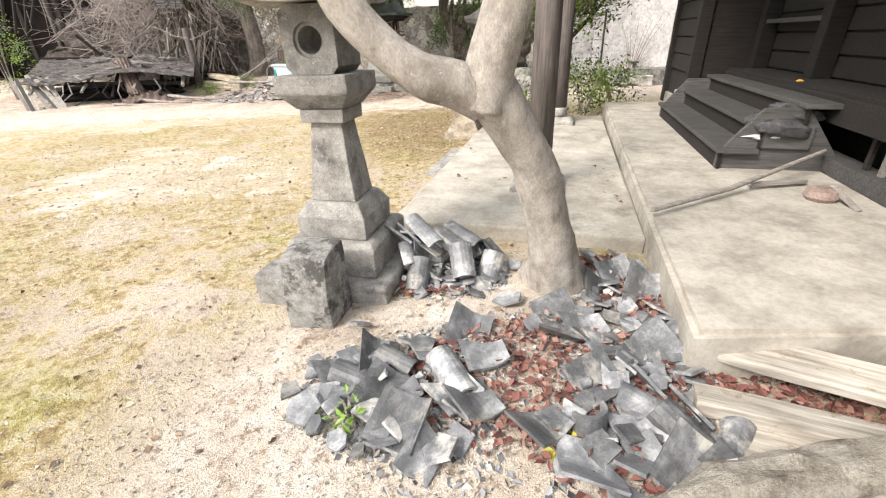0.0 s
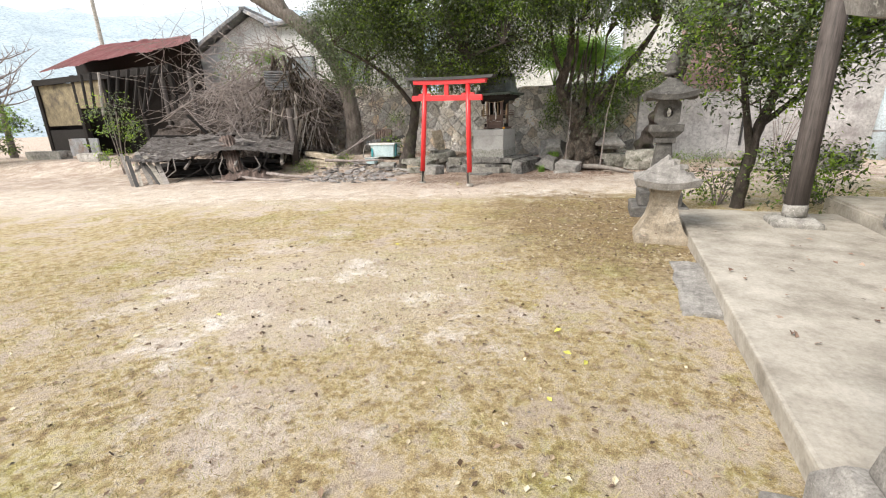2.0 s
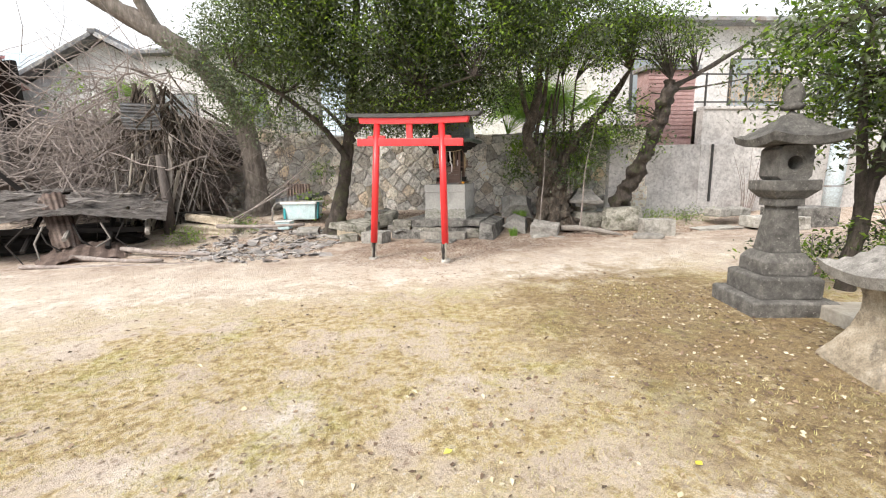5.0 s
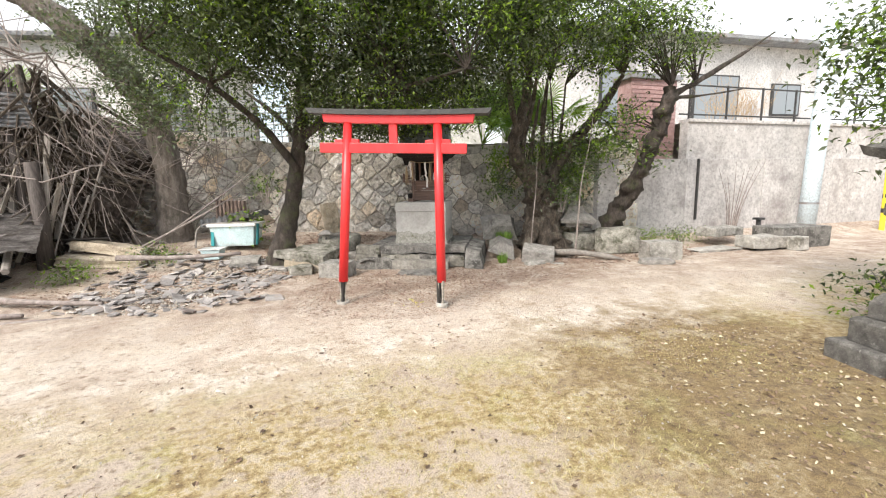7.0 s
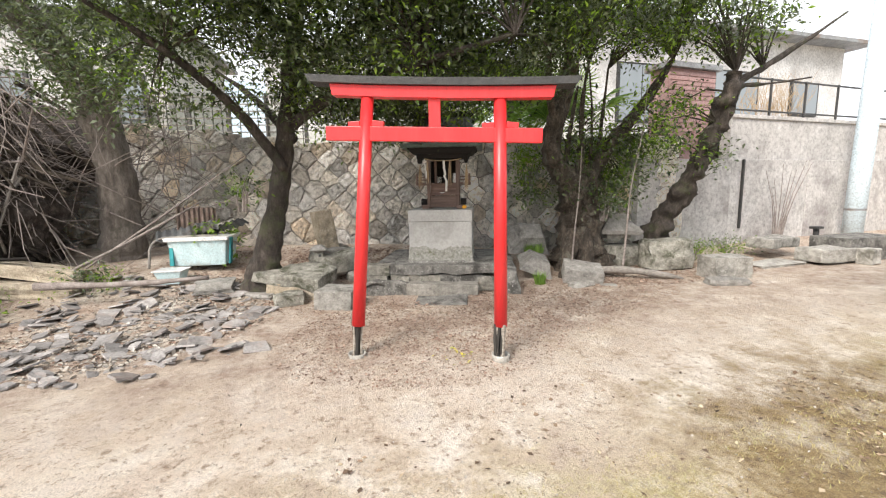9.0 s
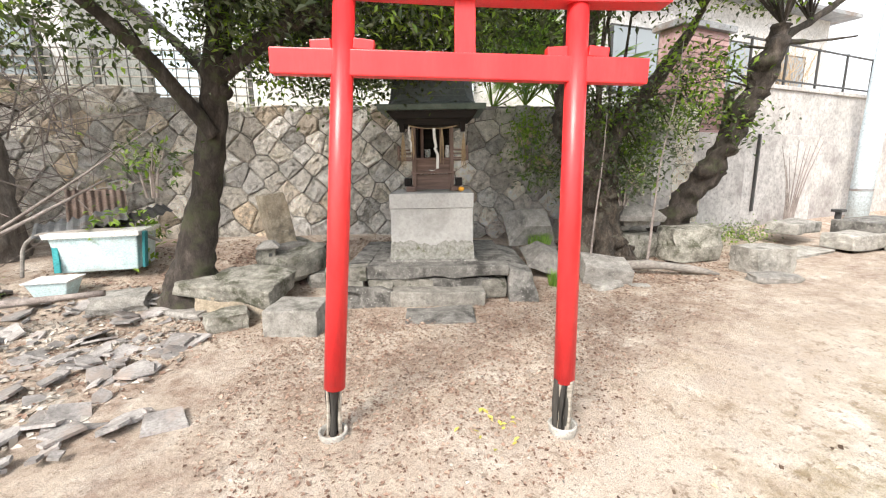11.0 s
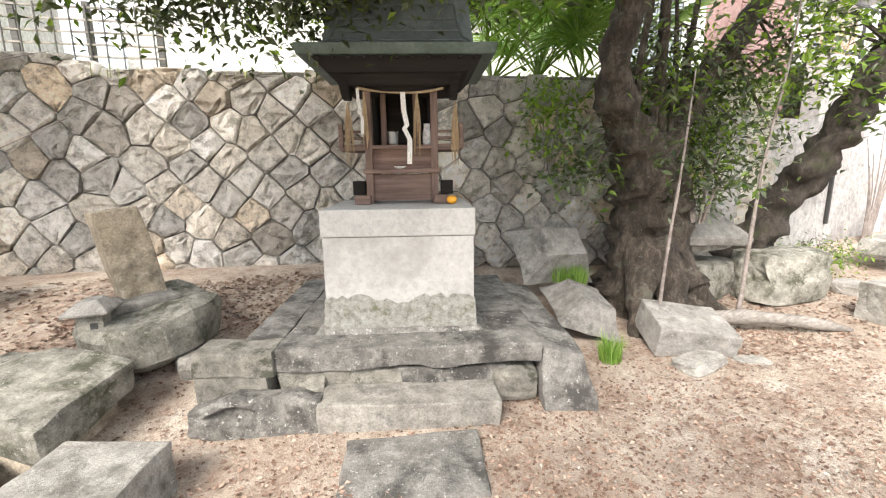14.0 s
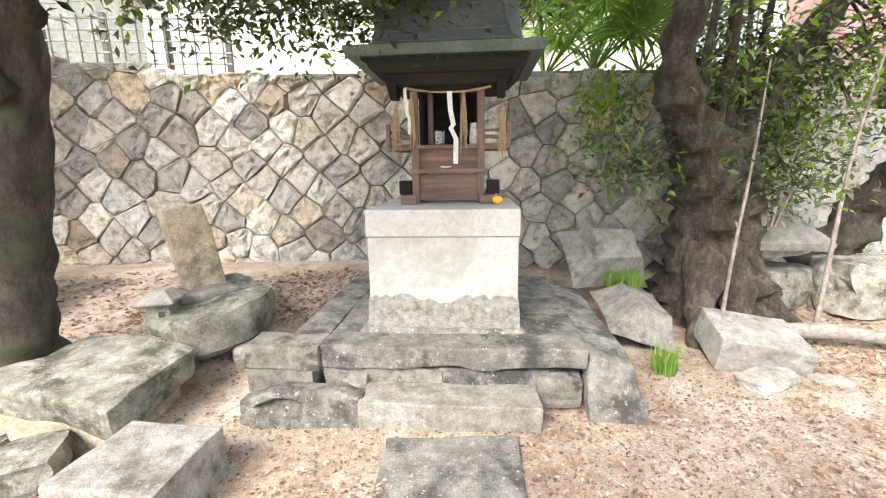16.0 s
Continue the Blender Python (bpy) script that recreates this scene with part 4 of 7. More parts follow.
ped = empty("shrine_pedestal", SHRINE @ pose(0.05, 0.86, 0.44), "pale concrete pedestal with a stained grey foot", "pedestal")
foot = bm_box(0.985, 0.93, 0.2, None, 0.006, cuts=26)
for v in foot.verts:
    if v.co.z > 0.15:
        v.co.z += (0.05 * noise.noise(v.co * 4) + 0.05 * noise.noise(v.co * 23)) * smooth(0.15, 0.2, v.co.z)
    k = 1 + 0.01 * smooth(0.12, 0.0, v.co.z) - 0.012 * smooth(0.1, 0.2, v.co.z)
    v.co.x, v.co.y = v.co.x * k, v.co.y * k
    v.co += noise.noise_vector(v.co * 40) * 0.004
part("coarse_foot", foot, COARSE_FOOT, ped, "coarse stained grey foot")
part("shaft", bm_box(0.962, 0.9, 0.53, pose(0, 0, 0.07), 0.008), PEDESTAL_CONCRETE, ped)
part("cap", bm_box(0.978, 0.92, 0.172, pose(0, 0, 0.602), 0.008), PEDESTAL_CONCRETE, ped)
PT = SHRINE @ pose(0.065, 1.06, 1.216)

hok = empty("small_shrine", PT, "small dark wooden shrine with green metal roof", "shrine")
for s in (-1, 1):
    part("runner", bm_box(0.11, 0.56, 0.06, pose(s * 0.28, -0.01, 0), 0.005), SHRINE_WOOD, hok)
    part("foot_block", bm_box(0.09, 0.1, 0.1, pose(s * 0.32, -0.12, 0.06), 0.005), SHADED_DARK_WOOD, hok)
    part("front_post", bm_box(0.05, 0.05, 0.77, pose(s * 0.232, -0.21, 0.0), 0.004), SHRINE_POST, hok)
    part("inner_post", bm_box(0.04, 0.04, 0.4, pose(s * 0.12 - 0.02, 0.0, 0.4), 0.003), SHRINE_POST, hok)
    part("rear_post", bm_box(0.06, 0.06, 0.78, pose(s * 0.22, 0.2, 0.0), 0.004), SHRINE_POST, hok)
    part("side_wall", bm_box(0.02, 0.34, 0.46, pose(s * 0.2, 0.06, 0.3), 0.002), SHADED_DARK_WOOD, hok)
    for z in (0.4, 0.45, 0.495):
        part("side_rail", bm_box(0.02, 0.5, 0.018, pose(s * 0.42, 0.0, z), 0.003), SHRINE_WOOD, hok)
        part("front_rail", bm_box(0.2, 0.02, 0.018, pose(s * 0.34, -0.2, z), 0.003), SHRINE_WOOD, hok)
    part("rail_post", bm_box(0.03, 0.03, 0.17, pose(s * 0.42, -0.22, 0.385), 0.003), SHRINE_WOOD, hok)
    part("veranda", bm_box(0.21, 0.46, 0.022, pose(s * 0.325, 0.0, 0.375), 0.003), SHRINE_WOOD, hok)
part("lower_panel", bm_box(0.42, 0.02, 0.19, pose(0, -0.2, 0.02), 0.002), SHRINE_WOOD, hok)
part("lower_beam", bm_box(0.545, 0.06, 0.03, pose(0, -0.225, 0.215), 0.003), SHRINE_WOOD, hok)
part("upper_panel", bm_box(0.42, 0.02, 0.15, pose(0, -0.15, 0.235), 0.002), SHRINE_WOOD, hok)
part("floor_board", bm_box(0.44, 0.48, 0.025, pose(0, 0.01, 0.385), 0.003), SHRINE_WOOD, hok)
# inner and under-eave parts in near-black wood, shade put into their colour
part("back_wall", bm_box(0.4, 0.02, 0.5, pose(0, 0.2, 0.3), 0.002), SHADED_DARK_WOOD, hok)
part("ceiling_board", bm_box(0.5, 0.46, 0.02, pose(0, 0.0, 0.79), 0.002), SHADED_DARK_WOOD, hok)
part("head_beam", bm_box(0.56, 0.05, 0.06, pose(0, -0.21, 0.77), 0.004), SHADED_DARK_WOOD, hok)
part("bracket_box", bm_frustum([(0.39, 0.3, 0.8), (0.42, 0.36, 0.86)], 0.004), SHADED_DARK_WOOD, hok)
part("soffit", bm_frustum([(0.46, 0.4, 0.862), (0.54, 0.46, 0.945)], 0.004), SHADED_DARK_WOOD, hok)
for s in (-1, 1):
    part("bracket", bm_frustum([(0.025, 0.05, 0.72), (0.03, 0.16, 0.82)], 0.004, m=pose(s * 0.37, -0.2, 0)), SHADED_DARK_WOOD, hok)
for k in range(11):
    part("rafter", bm_box(0.022, 0.95, 0.022, pose(-0.5 + 0.1 * k, 0, 0.925), 0.002), SHADED_DARK_WOOD, hok)
rb = bmesh.new()
rings = []
for z, aa, ff, ww, gg in ((1.0, 0.53, 0.46, 0.555, 0.43), (1.005, 0.5, 0.44, 0.54, 0.39), (1.03, 0.455, 0.405, 0.52, 0.32), (1.08, 0.42, 0.365, 0.505, 0.26), (1.16, 0.395, 0.325, 0.495, 0.22), (1.28, 0.375, 0.29, 0.485, 0.19), (1.42, 0.36, 0.25, 0.475, 0.16)):
    rings.append([rb.verts.new((x, y, z)) for x, y in ((-aa, -ff), (aa, -ff), (ww, -gg), (ww, gg), (aa, ff), (-aa, ff), (-ww, gg), (-ww, -gg))])
for lo, hi in zip(rings, rings[1:]):
    for i in range(8):
        rb.faces.new((lo[i], lo[(i + 1) % 8], hi[(i + 1) % 8], hi[i]))
rb.faces.new(rings[0][::-1])
rb.faces.new(rings[-1])
part("roof", rb, SKY_TINTED_SHEET, hok, "sheet-metal roof with seams, sky reflection in its blue-grey colour")
part("eave_sheet", bm_frustum([(0.618, 0.5, 0.945), (0.634, 0.516, 1.01), (0.55, 0.46, 1.02)], 0.006), COPPER_GREEN, hok, "green painted eave board")
for z, ff, aa in ((1.05, 0.392, 0.44), (1.12, 0.348, 0.41), (1.2, 0.316, 0.39), (1.29, 0.289, 0.373)):
    for s in (-1, 1):
        part("seam", bm_box(aa * 2 - 0.01, 0.012, 0.008, pose(0, s * ff, z), 0.002), SKY_TINTED_SHEET, hok)
for s in (-1, 1):
    part("hip_seam", bm_tube([(s * 0.5, -0.44, 1.008), (s * 0.42, -0.367, 1.083), (s * 0.395, -0.327, 1.163), (s * 0.375, -0.292, 1.283)], [0.011, 0.011, 0.01, 0.009], 6), SKY_TINTED_SHEET, hok)
part("ridge", bm_box(0.98, 0.2, 0.13, pose(0, 0, 1.4), 0.01), BLACK_METAL, hok)

# ---- trees ----
def crown_points(ellipsoids, count, seed, hollow=0.45):
    rng = random.Random(seed)
    out = []
    tot = sum(e[3] * e[4] * e[5] for e in ellipsoids)
    for cx, cy, cz, rx, ry, rz in ellipsoids:
        for _ in range(max(3, int(count * rx * ry * rz / tot))):
            while True:
                p = vec(rng.uniform(-1, 1), rng.uniform(-1, 1), rng.uniform(-1, 1))
                if hollow < p.length < 1 + 0.15 * noise.noise(p * 3 + vec(seed, 0, 0)):
                    break
            out.append((cx + p.x * rx, cy + p.y * ry, cz + p.z * rz))
    return out


def tree(label, limbs, ellipsoids, clumps, per, leaf, mats, bark, seed, spread=0.22, name="tree", twigs=True, group="", knob=0.14):
    """limbs: lists of (points, radii); leaf clumps fill the ellipsoids and hang on twigs from the limbs."""
    x, y, z = limbs[0][0][0]
    T = empty(name, pose(x, y, z), label, "tree", group)
    off = vec(x, y, z)
    for i, (pts, rad) in enumerate(limbs):
        b = bm_tube([Vector(p) - off for p in pts], rad, 18 if i == 0 else 10, knob, seed + i, smooth_steps=3 if i == 0 else 2)
        part("trunk" if i == 0 else "limb", b, bark, T, smooth=True)
    if not ellipsoids:
        return T
    cs = crown_points(ellipsoids, clumps, seed)
    if twigs:
        b = bmesh.new()
        ends = [Vector(p) for pts, rad in limbs for p in pts[1:] if Vector(p).z > z + 1.2 or len(limbs) < 2]
        for k, c in enumerate(cs):
            if k % 3 == 0:
                c = Vector(c)
                e = min(ends, key=lambda q: (q - c).length)
                mid = e.lerp(c, 0.5) + vec(0, 0, 0.12)
                bm_tube([e - off, mid - off, c - off], [0.018, 0.011, 0.005], 4, bm=b)
        tagged(part("twig_work", b, bark, T), kind="stuff")
    for j, mt in enumerate(mats):
        sub = [tuple(Vector(c) - off) for c in cs[j::len(mats)]]
        part_ob = leaf_mesh("crown" if j == 0 else "young_leaves", sub, spread, per, leaf, mt, T, seed=seed + j)
    return T


front = tree("smooth grey-barked forked tree growing among the broken tiles",
     [([(0.72, 2.4, 0.0), (0.67, 2.3, 0.25), (0.59, 2.2, 0.6), (0.45, 2.1, 0.98), (0.28, 2.02, 1.22), (0.2, 1.98, 1.36)], [0.27, 0.15, 0.12, 0.11, 0.115, 0.12]),
      ([(0.2, 1.99, 1.27), (0.06, 1.94, 1.33), (-0.06, 1.9, 1.37), (-0.19, 1.89, 1.45), (-0.33, 1.87, 1.6), (-0.44, 1.86, 1.82), (-0.56, 1.86, 2.2), (-0.7, 1.9, 2.9)], [0.11, 0.1, 0.088, 0.08, 0.078, 0.074, 0.07, 0.05]),
      ([(0.2, 1.99, 1.22), (0.26, 1.96, 1.48), (0.36, 1.94, 1.85), (0.5, 1.94, 2.7)], [0.12, 0.108, 0.1, 0.07])],
     None, 0, 0, 0, None, SMOOTH_BARK, 3, knob=0.07)

tree("broad dark evergreen tree with leaning trunk beside the torii",
     [([(-4.37, 15.58, 0.1), (-4.32, 15.56, 0.45), (-4.22, 15.5, 0.85), (-4.08, 15.42, 1.35), (-3.92, 15.3, 2.2), (-3.75, 15.15, 3.2), (-3.62, 15.1, 4.4), (-3.5, 15, 5.6)], [0.36, 0.235, 0.165, 0.15, 0.13, 0.12, 0.1, 0.06]),
      ([(-3.8, 15.2, 2.5), (-3.2, 14.6, 2.9), (-2.3, 13.8, 3.1), (-1.4, 13.2, 3.3)], [0.09, 0.07, 0.05, 0.02]),
      ([(-3.95, 15.2, 1.9), (-4.4, 15.0, 2.6), (-5.1, 14.5, 3.2), (-5.9, 14.1, 3.6)], [0.08, 0.06, 0.045, 0.02]),
      ([(-3.7, 15.15, 3.2), (-2.8, 15.0, 3.9), (-1.6, 14.6, 4.4), (-0.6, 14.2, 4.6)], [0.09, 0.07, 0.05, 0.02]),
      ([(-3.65, 15.1, 3.6), (-4.6, 14.8, 4.3), (-5.6, 14.4, 4.8)], [0.08, 0.05, 0.02]),
      ([(-3.8, 15.2, 2.3), (-4.3, 15.9, 3.0), (-4.9, 16.5, 3.5)], [0.07, 0.05, 0.02])],
     [(-4.9, 14.2, 4.5, 1.3, 1.2, 1.2), (-3.4, 14.1, 4.8, 2.2, 1.4, 1.8), (-1.2, 14.1, 4.5, 1.9, 1.3, 1.6), (-2.7, 13.9, 3.15, 1.5, 0.7, 0.45), (-2.6, 15.3, 2.95, 1.5, 0.7, 0.5), (-3.0, 15.3, 2.9, 1.1, 0.6, 0.4), (-2.0, 15.2, 2.95, 1.1, 0.6, 0.4), (-1.2, 15.0, 3.2, 1.0, 0.7, 0.5), (-5.3, 14.9, 2.9, 1.0, 0.5, 0.4), (-2.4, 15.5, 2.75, 1.0, 0.5, 0.3), (-1.7, 15.4, 2.85, 0.7, 0.4, 0.3), (-2.2, 15.1, 2.85, 0.8, 0.4, 0.25)],
     1740, 78, 0.078, [LEAF_DARK, LEAF_GREY, LEAF_LIGHT, LEAF_DARK, LEAF_DARK], BARK, 11, 0.24, knob=0.14)
tree("old gnarled evergreen tree with many stems beside the shrine",
     [([(1.05, 15.1, 0.1), (1.02, 15.1, 0.4), (1.0, 15.08, 0.8), (0.93, 15.05, 1.25), (0.78, 15.05, 1.6), (0.6, 15.03, 1.78), (0.36, 15.0, 2.05), (0.26, 14.98, 2.3), (0.3, 14.95, 2.6), (0.42, 14.9, 2.95), (0.5, 14.8, 3.6), (0.4, 14.7, 4.5)], [0.6, 0.45, 0.36, 0.32, 0.28, 0.19, 0.15, 0.13, 0.145, 0.11, 0.09, 0.04]),
      ([(1.05, 15.05, 1.35), (1.2, 15.05, 1.7), (1.38, 15.05, 2.1), (1.8, 15.0, 2.55), (2.2, 14.95, 3.0), (2.7, 14.8, 3.8)], [0.24, 0.15, 0.125, 0.115, 0.1, 0.04]),
      ([(0.5, 15.1, 2.0), (0.55, 15.12, 2.5), (0.68, 15.0, 3.1), (0.6, 14.6, 3.9)], [0.06, 0.055, 0.045, 0.02]),
      ([(0.34, 14.95, 2.6), (0.05, 14.7, 3.1), (-0.15, 14.4, 3.9)], [0.08, 0.06, 0.03]),
      ([(0.85, 15, 1.8), (1.0, 15.1, 2.6), (1.15, 15.2, 3.6)], [0.04, 0.03, 0.015]),
      ([(1.1, 15, 1.8), (1.25, 15.1, 2.7), (1.2, 15.2, 3.7)], [0.03, 0.025, 0.012]),
      ([(0.75, 14.95, 0.75), (0.5, 14.72, 0.3), (0.3, 14.6, 0.05)], [0.2, 0.13, 0.06]),
      ([(0.95, 15.0, 1.5), (0.98, 15.05, 2.2), (0.9, 15.0, 3.0), (1.0, 14.9, 3.8)], [0.07, 0.045, 0.035, 0.015]),
      ([(1.3, 15.05, 1.9), (1.42, 15.1, 2.6), (1.45, 15.0, 3.6)], [0.045, 0.035, 0.015]),
      ([(0.62, 15.05, 1.75), (0.72, 15.1, 2.3), (0.9, 15.1, 3.3)], [0.06, 0.045, 0.02]),
      ([(1.0, 14.95, 0.7), (1.2, 14.7, 0.3), (1.45, 14.5, 0.08)], [0.2, 0.13, 0.05]),
      ([(0.85, 14.9, 0.8), (0.85, 14.65, 0.35), (0.8, 14.5, 0.05)], [0.2, 0.14, 0.06])],
     [(1.0, 14.5, 4.7, 1.9, 1.2, 1.1), (1.2, 15.35, 2.5, 0.7, 0.3, 0.5), (1.7, 15.1, 2.1, 0.6, 0.4, 0.5), (1.75, 15.0, 1.6, 0.4, 0.35, 0.3), (0.1, 15.3, 1.75, 0.3, 0.25, 0.35), (0.15, 15.0, 1.3, 0.25, 0.2, 0.15), (1.15, 14.6, 1.35, 0.3, 0.12, 0.1), (2.4, 14.9, 2.4, 0.6, 0.4, 0.5), (0.95, 14.85, 2.35, 0.35, 0.25, 0.4), (1.7, 14.8, 1.75, 0.45, 0.3, 0.3), (0.0, 15.2, 1.55, 0.25, 0.15, 0.3)],
     620, 40, 0.085, [LEAF_LIGHT, LEAF_GREY, LEAF_DARK], RUST_BARK, 21, 0.17, knob=0.26)
tree("knobby leaning trunk with sparse new shoots before the concrete wall",
     [([(2.5, 15.0, 0.2), (2.62, 14.93, 0.65), (2.78, 14.75, 1.1), (2.85, 14.5, 1.6), (3.0, 14.3, 2.1), (3.1, 14.15, 2.6), (3.12, 14.0, 3.1), (3.15, 13.95, 3.4)], [0.25, 0.2, 0.165, 0.175, 0.15, 0.15, 0.18, 0.1]),
      ([(3.13, 14.0, 3.2), (3.7, 13.9, 3.5), (4.6, 13.8, 4.0), (5.4, 13.7, 4.5)], [0.07, 0.045, 0.03, 0.012]),
      ([(3.15, 14.0, 3.2), (3.9, 13.9, 3.25), (4.8, 13.8, 3.4)], [0.04, 0.025, 0.01])],
     [(3.0, 14.0, 4.3, 0.9, 0.7, 0.6), (2.95, 14.2, 2.0, 0.3, 0.25, 0.4), (2.5, 14.5, 2.7, 0.5, 0.4, 0.5)], 130, 28, 0.1, [LEAF_LIGHT, LEAF_DARK, LEAF_GREY], BARK, 31, 0.2, knob=0.42)
tree("slender small tree with layered dark leaves beside the porch",
     [([(2.35, 9.3, 0.0), (2.4, 9.3, 0.7), (2.5, 9.3, 1.4), (2.75, 9.25, 2.2), (2.9, 9.2, 3.2)], [0.11, 0.085, 0.075, 0.06, 0.03]),
      ([(2.42, 9.3, 0.9), (2.2, 9.2, 1.6), (1.95, 9.1, 2.4), (1.8, 9.0, 3.0)], [0.06, 0.05, 0.035, 0.015]),
      ([(2.5, 9.3, 1.3), (3.0, 9.2, 1.8), (3.5, 9.0, 2.5)], [0.05, 0.035, 0.015])],
     [(2.6, 9.1, 2.9, 1.7, 1.4, 0.9), (2.3, 9.0, 2.0, 0.9, 0.8, 0.4)], 330, 52, 0.09, [LEAF_DARK, LEAF_GREY, LEAF_LIGHT], BARK, 41, 0.24)


# ---- stones ----
def rock(x, y, size, seed, label, mat_=None, yaw=0, tilt=0, roll=0, dz=0.0, boxy=0.75, rough=0.1, category="rock"):
    ob = part("rock", bm_rock(*size, seed=seed, boxy=boxy, rough=rough), mat_ or MOSSY_STONE, m=pose(x, y, ground_z(x, y) - 0.02 + dz, tilt, roll, yaw), smooth=False)
    return tagged(ob, label, category)


def squared(name, x, y, z, size, yaw, label, mat_=None, tilt=0, roll=0, seed=1, rough=0.025, bevel=0.03):
    ob = part(name, bm_box(*size, None, bevel, rough=rough, cuts=4, seed=seed), mat_ or MOSSY_STONE, m=pose(x, y, z, tilt, roll, yaw))
    return tagged(ob, label, "stone block")


squared("stone_block", -3.37, 14.35, 0.02, (0.5, 0.46, 0.29), -28, "pale squared stone block on the earth before the shrine", PALE_STONE, seed=21, rough=0.012, bevel=0.015)
big = bm_box(0.78, 0.6, 0.21, None, 0.03, rough=0.03, cuts=9, seed=22)
for v in big.verts:
    v.co.x -= 0.25 * smooth(0.1, -0.3, v.co.y) * smooth(-0.1, -0.4, v.co.x)
    v.co.z -= 0.06 * smooth(-0.05, -0.4, v.co.x) * smooth(0.08, 0.2, v.co.z)
tagged(part("slanting_slab", big, MOSSY_STONE, m=pose(-3.78, 15.2, 0.25, 8, 8, -30)), "large slanting mossy slab with a chipped corner", "stone slab")
rock(-3.85, 15.22, (0.72, 0.55, 0.36), 23, "tan base stone under the slanting slab", TAN_STONE, yaw=-30, boxy=0.85, rough=0.07, dz=-0.1)
rock(-4.0, 14.72, (0.36, 0.3, 0.24), 24, "small mossy rock beside the slabs", yaw=10, boxy=0.8, dz=-0.02)
rock(-4.35, 15.25, (0.5, 0.3, 0.1), 27, "flat grey stone at the foot of the tree", GRANITE, yaw=-40, boxy=0.85)
rock(-2.95, 15.55, (0.3, 0.25, 0.2), 25, "small pale stone wedged under the round slab", PALE_STONE)
rock(-3.6, 15.6, (0.5, 0.4, 0.22), 26, "rough stone supporting the round slab")
mill = bm_lathe([(0.34, 0), (0.42, 0.05), (0.44, 0.18), (0.41, 0.23), (0.3, 0.235), (0.02, 0.23)], 28)
for v in mill.verts:
    v.co += noise.noise_vector(v.co * 3) * 0.05 + noise.noise_vector(v.co * 12) * 0.012
tagged(part("round_slab", mill, MOSSY_STONE, m=pose(-3.25, 15.83, 0.29, 4, -3, 20) @ Matrix.Diagonal((1, 1, 1.35, 1)), smooth=False), "round mossy stone slab resting on rough rocks", "stone slab")
squared("stone_pillar", -3.32, 16.05, 0.57, (0.27, 0.25, 0.7), 24, "broken squared tan stone pillar leaning on the round slab", TAN_STONE, tilt=-5, roll=-8, seed=31, rough=0.015, bevel=0.012)
squared("cushion_stone", -3.3, 15.95, 0.56, (0.42, 0.36, 0.08), 20, "dark flat stone under the broken pillar", GRANITE, seed=32)
squared("flat_stone", -3.05, 16.35, 0.36, (0.36, 0.26, 0.1), -20, "small flat pale stone on the earth", PALE_STONE, seed=33)
mini = empty("stone_house", pose(-3.52, 15.6, 0.5, 0, 0, -8), "tiny carved stone house with a square opening", "stone ornament")
part("body", bm_box(0.14, 0.14, 0.15, None, 0.012, rough=0.01, cuts=2), MOSSY_STONE, mini)
# no hole is cut: a near-black block draws the shaded opening
part("opening", bm_box(0.04, 0.012, 0.07, pose(0.02, -0.068, 0.03), 0.002), BLACK_METAL, mini)
part("roof", bm_frustum([(0.12, 0.12, 0.15), (0.13, 0.13, 0.17), (0.05, 0.06, 0.24)], 0.01, 0.01, 4, cuts=1), GRANITE, mini)

squared("stone_block", 0.47, 14.32, 0.08, (0.6, 0.46, 0.25), -30, "squared grey stone block lying tilted by the old tree", GRANITE, tilt=12, roll=7, seed=41, rough=0.012, bevel=0.015)
rock(0.25, 14.02, (0.4, 0.2, 0.12), 42, "pale broken stone under the tilted block", PALE_STONE)
rock(0.65, 13.88, (0.24, 0.12, 0.07), 142, "small pale stone lying before the tilted block", PALE_STONE, yaw=-30)


def flared_stone(name, w, d, h, m, label, seed):
    """A lantern roof stone: a four-sided cap with hollowed sides and raised corners."""
    b = bm_box(w, d, h, None, 0.012, cuts=12)
    for v in b.verts:
        f = v.co.z / h
        ex, ey = abs(v.co.x) / (w / 2), abs(v.co.y) / (d / 2)
        k = 1 - 0.5 * f ** 0.7
        v.co.x, v.co.y = v.co.x * k * (1 - 0.07 * (1 - ey ** 2)), v.co.y * k * (1 - 0.07 * (1 - ex ** 2))
        v.co += noise.noise_vector(v.co * 6 + vec(seed, 0, 0)) * 0.014
    return tagged(part(name, b, GRANITE, m=m), label, "lantern roof")


flared_stone("roof_stone", 0.84, 0.66, 0.3, pose(0.22, 15.62, 0.6, 48, 4, -8), "fallen lantern roof stone leaning on the stone wall", 3)
flared_stone("roof_stone", 0.62, 0.72, 0.24, pose(0.0, 14.98, 0.2, 12, 22, -20), "fallen lantern roof stone lying beside the shrine platform", 7)
rock(1.85, 15.1, (0.75, 0.55, 0.45), 44, "mossy rounded rock between the trees", MOSSY_STONE, boxy=0.6)
squared("flat_stone", 1.78, 15.08, 0.62, (0.5, 0.42, 0.09), -10, "flat stone laid on the tan rock", PALE_STONE, seed=45)
tagged(part("roof_stone", bm_frustum([(0.38, 0.34, 0), (0.4, 0.36, 0.07), (0.2, 0.18, 0.26), (0.17, 0.15, 0.34), (0.15, 0.14, 0.36)], 0.012, 0.012, 9, cuts=3), GRANITE, m=pose(1.76, 15.08, 0.71, 0, 3, -14)), "carved grey lantern roof stone stacked on rocks", "lantern roof")
